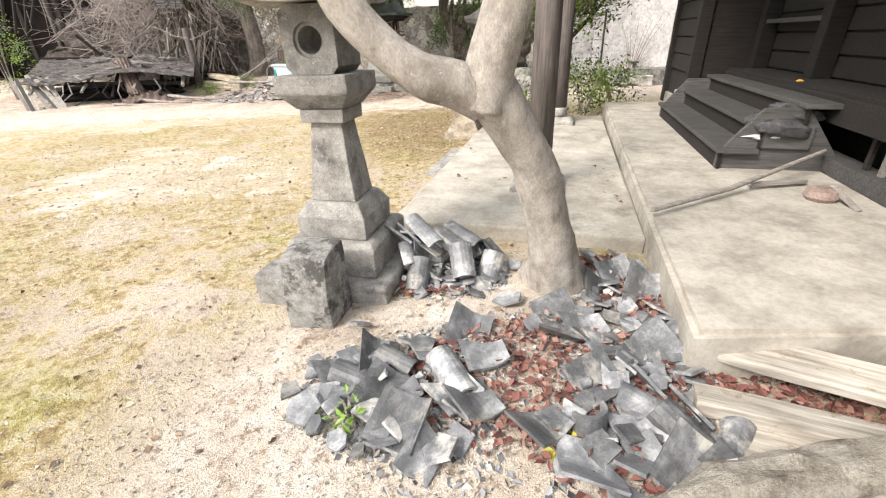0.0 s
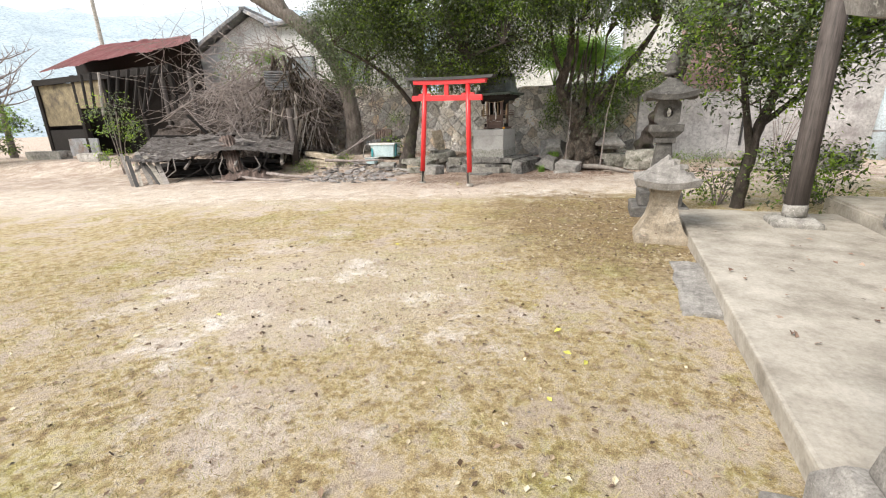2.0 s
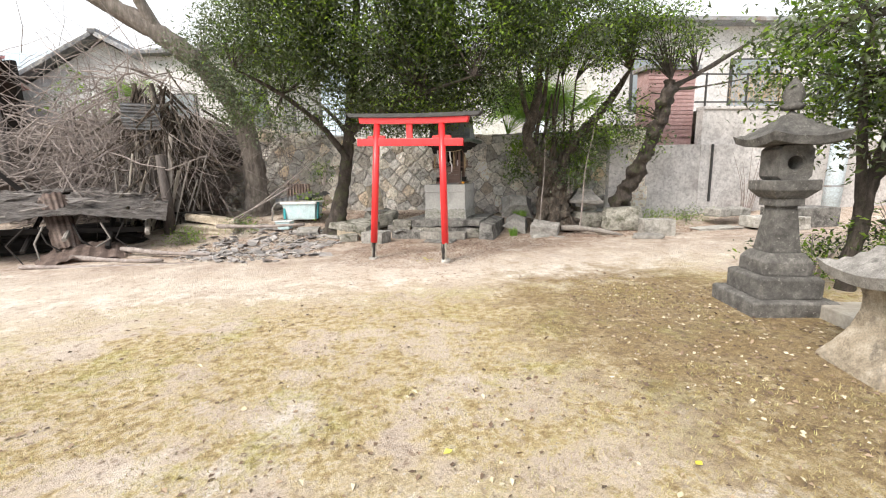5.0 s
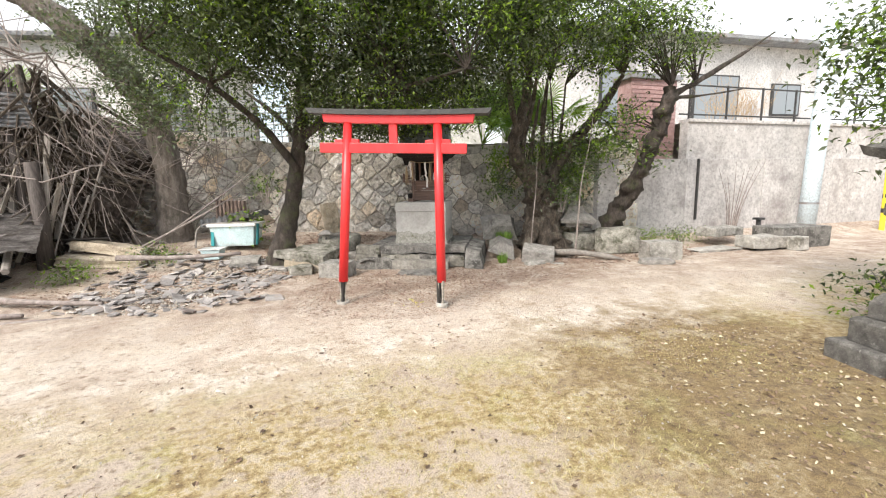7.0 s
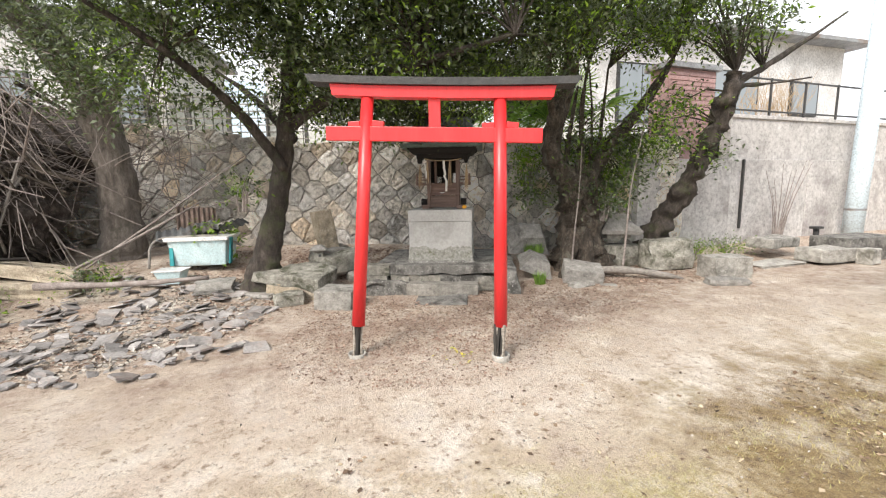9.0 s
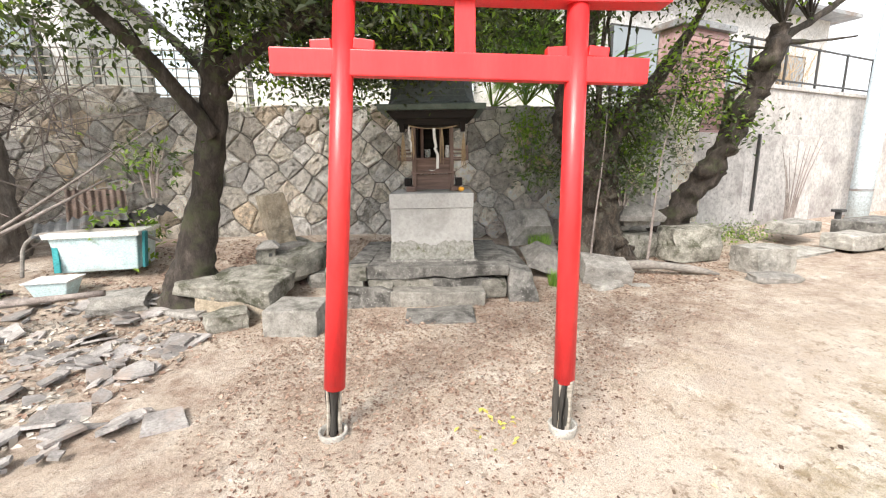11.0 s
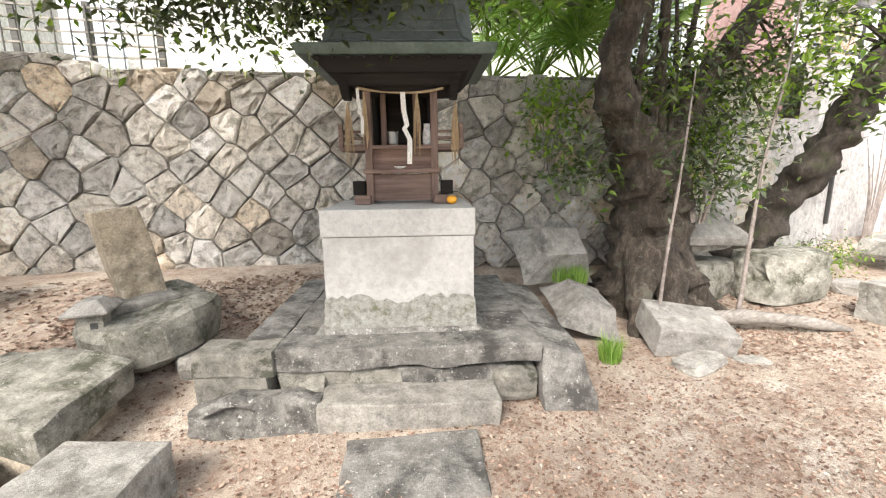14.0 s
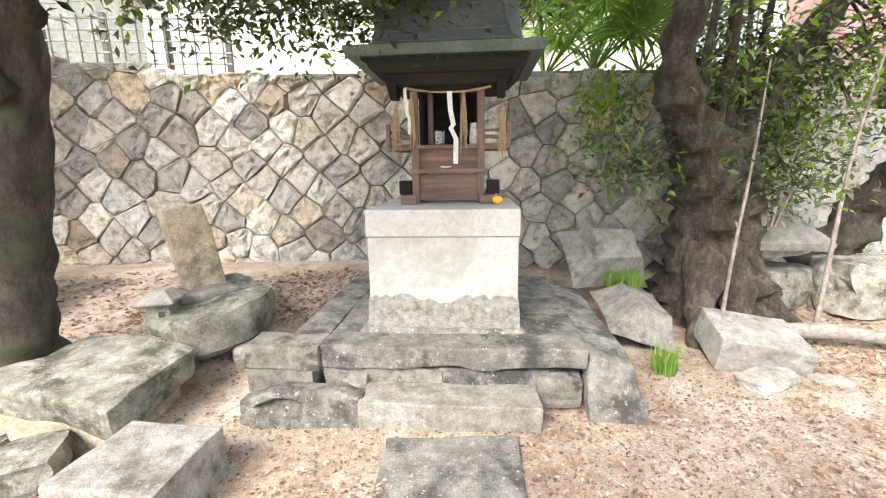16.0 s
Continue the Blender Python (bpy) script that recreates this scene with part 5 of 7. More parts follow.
rock(2.55, 14.6, (0.85, 0.5, 0.62), 46, "large mossy brown boulder at the foot of the leaning trunk", MOSSY_STONE, boxy=0.62, yaw=-15)
rock(2.8, 13.65, (0.65, 0.45, 0.42), 47, "pale block-shaped rock on the bare earth", PALE_STONE, boxy=0.9, rough=0.05, yaw=-12)
rock(2.35, 13.25, (0.55, 0.3, 0.14), 48, "low flat grey rock in the earth", GRANITE, yaw=-20)
rock(3.5, 14.3, (0.3, 0.25, 0.2), 49, "small grey rock near the concrete wall", GRANITE)
rock(4.6, 14.0, (1.1, 0.5, 0.1), 50, "thin broken slabs lying on the earth", PALE_STONE, boxy=0.9)
squared("concrete_block", 6.65, 13.85, 0.06, (1.4, 0.7, 0.46), -3, "grey concrete box near the retaining wall", OLD_CONCRETE, seed=51, rough=0.006, bevel=0.015)
squared("stone_slab", 5.65, 13.75, 0.1, (0.9, 0.5, 0.26), -6, "pale stone slab beside the concrete box", PALE_STONE, seed=52)
squared("stone_slab", 5.3, 14.5, 0.3, (0.9, 0.5, 0.2), 3, "pale stone slab beside the concrete box", PALE_STONE, seed=53)
squared("stone_block", 6.15, 13.35, 0.06, (0.3, 0.25, 0.3), 2, "small pale stone post stub", PALE_STONE, seed=54)
cap = empty("drain_cap", pose(6.1, 14.2, 0.52), "small dark metal vent cap on the concrete", "vent cap")
part("pipe", bm_lathe([(0.05, 0), (0.05, 0.12), (0.045, 0.13)], 12), BLACK_METAL, cap)
part("hood", bm_box(0.2, 0.16, 0.05, pose(0, 0, 0.13), 0.01), BLACK_METAL, cap)
root = part("root", bm_tube([(0.9, 14.4, 0.2), (1.3, 14.2, 0.2), (1.8, 13.9, 0.13), (2.1, 13.8, 0.05)], [0.07, 0.06, 0.05, 0.02], 8, 0.2, smooth_steps=1), GREY_WOOD, smooth=True)
tagged(root, "weathered grey root lying on the earth", "root")

# ---- torii and shrine fittings ----
ropes = empty("straw_rope", PT, "twisted straw rope with paper streamers and straw tassels under the eaves", "shrine rope")
part("rope", bm_tube([(-0.29, -0.25, 0.79), (-0.14, -0.255, 0.762), (0.0, -0.255, 0.755), (0.15, -0.255, 0.757), (0.3, -0.25, 0.785)], [0.008] * 5, 8, 0.3, smooth_steps=2), STRAW, ropes)


def streamer(x, y, z, seed, scale=1.0):
    """A zigzag paper strip."""
    b = bmesh.new()
    rng = random.Random(seed)
    w, px, pz, last = 0.014 * scale, x, z, None
    for k, (dx, dz) in enumerate(((0, 0), (0.004, -0.1), (0.02, -0.18), (0.005, -0.2), (0.035, -0.26), (0.03, -0.4))):
        c = vec(x + dx * scale, y - 0.006 * (k % 2), z + dz * scale)
        ring = [b.verts.new(c + vec(s * w, f * 0.0015, 0)) for s, f in ((-1, -1), (1, -1), (1, 1), (-1, 1))]
        if last:
            for i in range(4):
                b.faces.new((last[i], last[(i + 1) % 4], ring[(i + 1) % 4], ring[i]))
        else:
            b.faces.new(ring)
        last = ring
    b.faces.new(last[::-1])
    bmesh.ops.recalc_face_normals(b, faces=b.faces[:])
    return b


part("paper_streamer", streamer(0.02, -0.272, 0.757, 1, 1.2), PAPER, ropes, "white zigzag paper streamer")
part("paper_streamer", streamer(-0.285, -0.272, 0.785, 2, 0.75), PAPER, ropes, "white zigzag paper streamer")


def tassel(x, y, z, length, seed, n=16):
    b = bmesh.new()
    rng = random.Random(seed)
    for k in range(n):
        a, c = rng.uniform(-1, 1), rng.uniform(-1, 1)
        ln = length * rng.uniform(0.7, 1.05)
        bm_tube([(x, y, z), (x + a * 0.02, y + c * 0.015, z - ln * 0.4), (x + a * 0.032, y + c * 0.02, z - ln)], [0.004, 0.005, 0.002], 4, bm=b)
    return b


for k, (x, ln) in enumerate(((-0.245, 0.36), (0.115, 0.42), (-0.36, 0.42), (0.38, 0.42))):
    part("straw_tassel", tassel(x, -0.262 if abs(x) < 0.25 else -0.25, 0.762 if abs(x) < 0.25 else 0.7, ln, k), STRAW, ropes)
glass_m, gnt, gb = shader("clear_glass", 0.05)
gb.inputs["Transmission Weight"].default_value = 0.9
gb.inputs["Base Color"].default_value = (0.9, 0.93, 0.92, 1)
cup = bm_lathe([(0.034, 0), (0.042, 0.1), (0.039, 0.1), (0.031, 0.008), (0.001, 0.008)], 24)
tagged(part("glass_cup", cup, glass_m, m=PT @ pose(-0.065, -0.13, 0.411)), "small clear glass cup on the shrine shelf", "cup")
vase = bm_lathe([(0.026, 0), (0.032, 0.02), (0.03, 0.08), (0.022, 0.13), (0.024, 0.15), (0.02, 0.15), (0.018, 0.13)], 20)
tagged(part("vase", vase, PORCELAIN, m=PT @ pose(0.18, -0.14, 0.411), smooth=True), "slim white porcelain vase on the shrine shelf", "vase")
dish = bm_lathe([(0.02, 0), (0.042, 0.012), (0.045, 0.016), (0.038, 0.013), (0.001, 0.006)], 20)
tagged(part("dish", dish, PORCELAIN, m=PT @ pose(-0.015, -0.225, 0.246), smooth=True), "small white offering dish on the shrine beam", "dish")


def orange_fruit(m, label):
    f = empty("orange", m, label, "orange")
    part("fruit", bm_lathe([(0.006, 0.0), (0.022, 0.004), (0.034, 0.018), (0.037, 0.03), (0.033, 0.044), (0.02, 0.055), (0.004, 0.057)], 18), ORANGE, f, smooth=True)
    part("stem", bm_lathe([(0.004, 0.055), (0.003, 0.061), (0.001, 0.062)], 6), TWIG, f)
    return f


orange_fruit(PT @ pose(0.345, -0.34, 0.0), "ripe orange lying on the concrete pedestal")
orange_fruit(HALL @ pose(1.72, 3.9, 0.94), "ripe orange lying on the hall steps")


# ---- broken tiles in the foreground ----
def bm_pantile(w=0.27, l=0.3, wave=0.035, thick=0.016, cut=0.0):
    """A flat-curved roof tile with an upturned side."""
    b = bmesh.new()
    n, top, bot = 8, [], []
    for i in range(n + 1):
        t = i / n
        x = (t - 0.5) * w
        z = wave * math.cos(t * math.pi * 1.35 + 0.5)
        l2 = l * (1 - cut * t)
        top.append([b.verts.new((x, -l / 2, z + thick)), b.verts.new((x, -l / 2 + l2, z + thick))])
        bot.append([b.verts.new((x, -l / 2, z)), b.verts.new((x, -l / 2 + l2, z))])
    for i in range(n):
        b.faces.new((top[i][0], top[i + 1][0], top[i + 1][1], top[i][1]))
        b.faces.new((bot[i][0], bot[i][1], bot[i + 1][1], bot[i + 1][0]))
        for k in (0, 1):
            b.faces.new((top[i][k], bot[i][k], bot[i + 1][k], top[i + 1][k]))
    for i in (0, n):
        b.faces.new((top[i][0], top[i][1], bot[i][1], bot[i][0]))
    bmesh.ops.recalc_face_normals(b, faces=b.faces[:])
    return b


def bm_cover_tile(r=0.075, l=0.28, thick=0.016):
    """A half-round cover tile."""
    b = bmesh.new()
    n, rows = 9, []
    for i in range(n + 1):
        a = math.pi * i / n
        rows.append([b.verts.new((q * math.cos(a), y, q * math.sin(a))) for q in (r, r - thick) for y in (-l / 2, l / 2)])
    for lo, hi in zip(rows, rows[1:]):
        for i, j in ((0, 1), (1, 3), (3, 2), (2, 0)):
            b.faces.new((lo[i], lo[j], hi[j], hi[i]))
    for q in (rows[0], rows[-1]):
        b.faces.new((q[0], q[1], q[3], q[2]))
    bmesh.ops.recalc_face_normals(b, faces=b.faces[:])
    return b


def bm_end_tile(r=0.075, l=0.2):
    """A round-ended cover tile: a disc with a raised rim and rings."""
    b = bm_cover_tile(r, l)
    disc = bm_lathe([(r, 0), (r, 0.025), (r * 0.82, 0.025), (r * 0.8, 0.016), (r * 0.5, 0.016), (r * 0.45, 0.022), (r * 0.2, 0.022), (0.002, 0.02)], 22, pose(0, -l / 2, 0, 90, 0, 0))
    return join(b, disc)


def bm_shard(seed, size, thick=0.016):
    """A broken flat piece with a ragged outline."""
    rng = random.Random(seed)
    b = bmesh.new()
    n = rng.randint(4, 6)
    a0 = rng.uniform(0, 6)
    pts = [(size * rng.uniform(0.35, 0.62) * math.cos(a0 + 6.283 * i / n), size * rng.uniform(0.35, 0.62) * math.sin(a0 + 6.283 * i / n)) for i in range(n)]
    bend = rng.uniform(-0.6, 0.6)
    lo = [b.verts.new((x, y, bend * x * x)) for x, y in pts]
    hi = [b.verts.new((x * 0.97, y * 0.97, bend * x * x + thick)) for x, y in pts]
    b.faces.new(hi)
    b.faces.new(lo[::-1])
    for i in range(n):
        b.faces.new((lo[i], lo[(i + 1) % n], hi[(i + 1) % n], hi[i]))
    return b


heap = empty("tile_heap", pose(0, 0, 0), "heap of broken grey clay roof tiles with red-brown leaves", "roof tiles")


def shared(name, bm, material):
    me = bpy.data.meshes.new(name)
    bm.to_mesh(me)
    bm.free()
    me.materials.append(material)
    return me


PANS = [shared("roof_tile", bm_pantile(0.22, 0.23, 0.03), TILE_GREY), shared("roof_tile", bm_pantile(0.2, 0.2, 0.024, 0.016, 0.45), TILE_GREY), shared("roof_tile", bm_pantile(0.15, 0.21, 0.028, 0.016, 0.2), TILE_GREY)]
COVERS = [shared("cover_tile", bm_cover_tile(), TILE_GREY), shared("cover_tile", bm_cover_tile(0.065, 0.2), TILE_GREY)]
ENDS = [shared("end_tile", bm_end_tile(), TILE_GREY)]
SHARDS = [shared("tile_shard", bm_shard(k, 0.17 - 0.014 * k, 0.014), TILE_GREY) for k in range(9)]


def put(me, name, x, y, z, rx, ry, rz, parent):
    ob = new(name, me)
    ob.parent = parent
    ob.matrix_basis = pose(x, y, z, rx, ry, rz)
    return ob


def gz(x, y):
    return ground_z(x, y)


# the stacked group behind the trunk
rng = random.Random(5)
for k in range(12):
    put(PANS[k % 3], "roof_tile", -0.28 + 0.055 * k, 2.66 - 0.02 * (k % 5), 0.3 - 0.015 * k + 0.03 * (k % 3), 26 + rng.uniform(-20, 16), 10 + rng.uniform(-35, 25), 48 + rng.uniform(-40, 40), heap)
for k, (x, y, z, rx, ry, rz) in enumerate(((-0.13, 2.58, 0.34, 26, 25, 52), (0.03, 2.56, 0.3, 22, -12, 44), (0.14, 2.66, 0.26, 14, 20, 50), (-0.24, 2.52, 0.2, 28, 45, 35), (0.3, 2.46, 0.1, 50, 10, -15), (0.04, 2.36, 0.05, 6, 0, 80))):
    put(COVERS[k % 2], "cover_tile", x, y, z, rx, ry, rz, heap)
put(ENDS[0], "end_tile", -0.16, 2.42, 0.13, 40, 0, -12, heap)
put(ENDS[0], "end_tile", 0.12, 2.43, 0.22, 44, 0, 8, heap)
for k in range(22):
    put(SHARDS[k % 9], "tile_shard", rng.uniform(-0.32, 0.4), rng.uniform(2.3, 2.62), rng.uniform(0.03, 0.16), rng.uniform(-50, 50), rng.uniform(-50, 50), rng.uniform(0, 360), heap)
# tiles lying near the lantern, and the spread towards the slab
rng = random.Random(17)
LAID = [(-0.55, 1.6, 0, 10, -8, 30, 2), (-0.28, 1.42, 0, 12, 6, -25, 0), (-0.2, 1.25, 0, 20, -5, -28, 0), (-0.1, 1.13, 0, 14, 10, -30, 2), (0.02, 1.4, 0, 8, -6, 38, 1), (0.1, 1.32, 0, 5, 8, 32, 1),
        (0.12, 1.82, 0, 18, 10, -15, 0), (0.18, 1.62, 0, 8, -12, 10, 1), (-0.36, 1.66, 0, 30, 15, 15, 2),
        (0.62, 1.95, 0, 12, 8, -70, 0), (0.72, 1.82, 0, 22, -6, 20, 1), (0.56, 1.72, 0, 10, 10, 75, 2), (0.95, 2.2, 0, 14, 12, -10, 0), (1.1, 2.35, 0, 32, -10, 10, 0), (1.2, 2.2, 0, 28, 12, -20, 0),
        (1.05, 2.6, 0, 20, 12, 50, 0), (1.25, 2.55, 0, 12, 5, 15, 1), (1.0, 1.6, 0, 40, -18, 24, 0), (0.9, 1.42, 0, 25, 12, 50, 2), (0.66, 1.42, 0, 6, 4, -65, 0), (1.0, 1.25, 0, 12, 12, 30, 2),
        (0.75, 1.18, 0, 18, -12, 10, 1), (0.5, 1.02, 0, 8, 6, 75, 0), (0.85, 1.0, 0, 30, 14, -35, 0), (0.62, 0.9, 0, 5, 5, -12, 1), (0.95, 0.98, 0, 45, 10, -60, 2), (0.35, 1.2, 0, 6, 3, 40, 1)]
for k, (x, y, z, rx, ry, rz, kind) in enumerate(LAID):
    put(PANS[kind], "roof_tile", x, y, gz(x, y) + 0.03 + 0.02 * (k % 3), rx * 1.2, ry * 1.5, rz, heap)
for k, (x, y, rx, rz) in enumerate(((1.12, 1.72, 8, -62), (-0.25, 1.62, 10, 60), (0.02, 1.5, 6, 25), (0.8, 1.3, 15, 60), (1.08, 1.12, 12, -40), (-0.45, 1.55, 12, 70), (0.92, 1.15, 20, 35))):
    put(COVERS[k % 2], "cover_tile", x, y, gz(x, y) + 0.02, rx, 0, rz, heap)
put(ENDS[0], "end_tile", 0.56, 1.22, gz(0.56, 1.22), 80, 0, 20, heap)
for k in range(230):
    while True:
        cx, cy, sx, sy = ((-0.28, 1.42, 0.2, 0.22), (0.85, 1.3, 0.22, 0.26), (0.95, 1.9, 0.22, 0.36), (0.05, 2.5, 0.18, 0.14))[k % 4]
        x, y = rng.gauss(cx, sx), rng.gauss(cy, sy)
        if math.hypot(x - 0.68, y - 2.35) > 0.24 and y > 0.75 and x < 1.0 + 0.15 * y and not (x < -0.2 and y > 2.0):
            break
    put(SHARDS[k % 9], "tile_shard", x, y, gz(x, y) + rng.uniform(0.0, 0.05), rng.uniform(-30, 30), rng.uniform(-30, 30), rng.uniform(0, 360), heap)

# ---- planks and log by the slab ----
def plank(name, a, b_, w, th, mat_, label, roll=0, category="plank", rough=0.006):
    a, b_ = Vector(a), Vector(b_)
    d = b_ - a
    m = Matrix.Translation((a + b_) / 2) @ d.to_track_quat("X", "Z").to_matrix().to_4x4() @ pose(0, 0, 0, roll, 0, 0)
    bm = bm_box(d.length, w, th, pose(0, 0, -th / 2), 0.006, rough=rough, cuts=3, seed=int(abs(a.x * 31 + a.y * 17)))
    return tagged(part(name, bm, mat_, m=m), label, category)


plank("plank", (1.22, 1.62, 0.17), (2.2, 0.98, 0.2), 0.2, 0.045, PALE_WOOD, "pale weathered plank lying by the slab", 8)
plank("plank", (1.02, 1.3, 0.13), (1.75, 0.98, 0.13), 0.15, 0.07, PALE_WOOD, "short pale split plank lying on dry leaves", -10)
plank("plank", (1.02, 1.12, 0.09), (1.6, 0.9, 0.08), 0.16, 0.05, PALE_WOOD, "pale board half under the log", 4)
plank("edge_beam", (1.28, 1.66, 0.16), (1.62, 3.0, 0.14), 0.08, 0.09, GREY_WOOD, "narrow old beam along the slab edge", 15, "beam")
plank("edge_beam", (1.58, 3.02, 0.1), (2.0, 4.6, 0.1), 0.06, 0.07, GREY_WOOD, "narrow old beam along the slab edge", 10, "beam")
tagged(part("log", bm_tube([(0.62, 0.82, 0.09), (1.1, 0.93, 0.1), (1.6, 0.98, 0.1), (2.4, 1.0, 0.1)], [0.07, 0.1, 0.12, 0.12], 12, 0.35, 4, smooth_steps=2), stone_mat("rotten_bark", (0.2, 0.17, 0.13), (0.42, 0.38, 0.32), (0.6, 0.56, 0.5), (0.12, 0.1, 0.08), 9, depth=0.03, vary=0)), "rotten pale log with peeling bark", "log")
tagged(part("pole", bm_tube([(1.5, 2.82, 0.36), (2.3, 3.2, 0.37), (3.42, 3.72, 0.5)], [0.02, 0.022, 0.018], 8, 0.1), GREY_WOOD), "old wooden pole lying across the slab", "pole")
CLOTH = stone_mat("dark_grey_cloth", (0.03, 0.03, 0.031), (0.075, 0.075, 0.078), (0.15, 0.15, 0.155), None, 9, depth=0.02, vary=0)
sack = empty("cloth_bundle", HALL @ pose(1.25, 2.95, 0.5), "crumpled grey cloth and cap dumped on the step end", "cloth")
for k, (x, y, z, sx, sy, sz) in enumerate(((0.0, 0, 0.14, 0.4, 0.32, 0.16), (0.12, 0.05, 0.24, 0.3, 0.3, 0.16))):
    part("fold", bm_rock(sx, sy, sz, seed=61 + k, boxy=0.2, rough=0.3), CLOTH, sack, m=pose(x, y, z, 5, 8, 20 * k), smooth=True)
part("white_edge", bm_rock(0.3, 0.12, 0.06, seed=66, boxy=0.2, rough=0.3), PAPER, sack, m=pose(-0.12, -0.08, 0.1), smooth=True)
part("prop_board", bm_box(0.4, 0.3, 0.2, pose(0.05, 0, 0.0), 0.01), STEP_WOOD, sack)
junk = empty("rusty_part", HALL @ pose(1.3, 2.0, 0.3), "rusty machine part lying on the slab", "scrap metal")
part("body", bm_lathe([(0.09, 0), (0.11, 0.03), (0.1, 0.08), (0.05, 0.1), (0.02, 0.1)], 16), RUST, junk)
part("lever", bm_box(0.03, 0.3, 0.03, pose(0.1, -0.1, 0.04, 20, 0, 15), 0.004), GREY_WOOD, junk)
plank("board", (2.55, 3.35, 0.34), (3.05, 3.4, 0.34), 0.05, 0.03, GREY_WOOD, "thin board lying on the slab before the steps")
squared("edging_slab", 0.14, 5.72, -0.035, (0.3, 1.35, 0.07), -17, "flat dark edging stone beside the apron", GRANITE, seed=71, rough=0.035, tilt=0.5)
squared("edging_slab", 0.1, 3.38, 0.04, (0.85, 0.2, 0.1), -20, "flat dark stone across the apron end", GRANITE, seed=73, rough=0.02)


# ---- slates, tub and rubble by the wall ----
slates = empty("slate_heap", pose(0, 0, 0), "spread of broken grey slates and tile pieces on the earth", "slates")
SLATES = [shared("slate", bm_shard(100 + k, 0.31 - 0.028 * k, 0.018), SLATE) for k in range(9)]
rng = random.Random(23)
for k in range(290):
    while True:
        x, y = rng.uniform(-7.2, -4.2), rng.uniform(12.7, 16.2)
        if y > 12.9 + 0.4 * abs(x + 5.4) - 0.3 and y < 16.2 and (x < -4.5 or y > 14.0 or rng.random() < 0.2) and math.hypot(x + 4.2, y - 15.2) > 0.4 and not (-5.9 < x < -4.6 and y > 15.9):
            break
    put(SLATES[rng.choice((0, 1, 2, 3, 4, 5, 5, 6, 6, 7, 7, 8, 8, 8))], "slate", x, y, gz(x, y) + rng.uniform(-0.025, 0.04), rng.gauss(0, 13), rng.gauss(0, 13), rng.uniform(0, 360), slates)

tub = empty("plastic_tub", pose(-5.25, 16.5, 0.44, 0, 0, -10), "faded pale blue plastic tub with a rim, full of scrap", "tub")
b = bm_frustum([(0.38, 0.26, 0), (0.43, 0.31, 0.43)], 0.02)
part("body", b, TUB_BLUE, tub)
part("rim", bm_frustum([(0.46, 0.34, 0.4), (0.47, 0.35, 0.46)], 0.012), PORCELAIN, tub, "paler rim")
part("strap", bm_box(0.06, 0.03, 0.42, pose(-0.38, -0.31, 0.02, -6, 0, 0), 0.006), stone_mat("teal_strap", (0.02, 0.2, 0.22), (0.04, 0.28, 0.3), (0.06, 0.33, 0.35), None, 4, vary=0), tub)
part("strap", bm_box(0.03, 0.1, 0.42, pose(0.44, -0.22, 0.02, 0, 6, 0), 0.006), stone_mat("teal_band", (0.02, 0.14, 0.16), (0.03, 0.2, 0.22), (0.05, 0.26, 0.28), None, 4, vary=0), tub)


def corrugated(w, l, mat_, m, name, label, category="tin sheet", waves=8, amp=0.015, bend=0.0):
    b = bmesh.new()
    n = waves * 6
    rows = []
    for j in range(5):
        y = l * (j / 4 - 0.5)
        rows.append([b.verts.new((w * (i / n - 0.5), y, amp * math.sin(2 * math.pi * waves * i / n) + bend * (w * (i / n - 0.5)) ** 2 + noise.noise((i * 0.1, y * 2, 1)) * 0.03)) for i in range(n + 1)])
    for lo, hi in zip(rows, rows[1:]):
        for i in range(n):
            b.faces.new((lo[i], lo[i + 1], hi[i + 1], hi[i]))
    geom = bmesh.ops.solidify(b, geom=b.faces[:], thickness=0.004)
    ob = part(name, b, mat_, m=m)
    return tagged(ob, label, category) if category else ob


zt = 0.42
corrugated(0.9, 0.5, TIN_GREY, pose(-5.5, 16.65, zt + 0.56, 14, -10, 10), "tin_sheet", "bent dark corrugated tin lying on the tub")
corrugated(0.6, 0.5, RUST, pose(-5.4, 16.95, zt + 0.7, 60, 4, 15), "tin_sheet", "rusty red corrugated tin propped behind the tub")
corrugated(0.8, 0.4, BLACK_METAL, pose(-5.0, 16.7, zt + 0.58, 10, -14, 20), "tin_sheet", "charred curved tin piece on the tub")
tagged(part("hose", bm_tube([(-6.0, 16.3, zt + 0.02), (-6.0, 16.5, zt + 0.45), (-5.5, 16.3, zt + 0.49), (-5.0, 16.3, zt + 0.49), (-4.7, 16.4, zt + 0.3)], [0.02] * 5, 8, smooth_steps=2), GREY_WOOD), "grey hose looped over the tub rim", "hose")
for k, (a, c, r) in enumerate((((-6.9, 16.0, 0.5), (-5.2, 16.9, 1.5), 0.022), ((-6.8, 16.3, 0.5), (-4.6, 17.0, 2.2), 0.016), ((-7.0, 15.4, 0.45), (-5.0, 15.1, 0.45), 0.05), ((-8.4, 14.2, 0.2), (-6.4, 13.3, 0.15), 0.05), ((-9.0, 13.7, 0.15), (-7.2, 13.2, 0.1), 0.05), ((-9.5, 13.2, 0.1), (-6.6, 13.0, 0.06), 0.04))):
    mid = Vector(a).lerp(Vector(c), 0.5) + vec(0, 0, -0.04)
    tagged(part("fallen_branch", bm_tube([a, mid, c], [r, r * 0.9, r * 0.5], 7, 0.2, k, smooth_steps=1), TWIG, smooth=True), "dry grey fallen branch lying on the rubble", "branch")
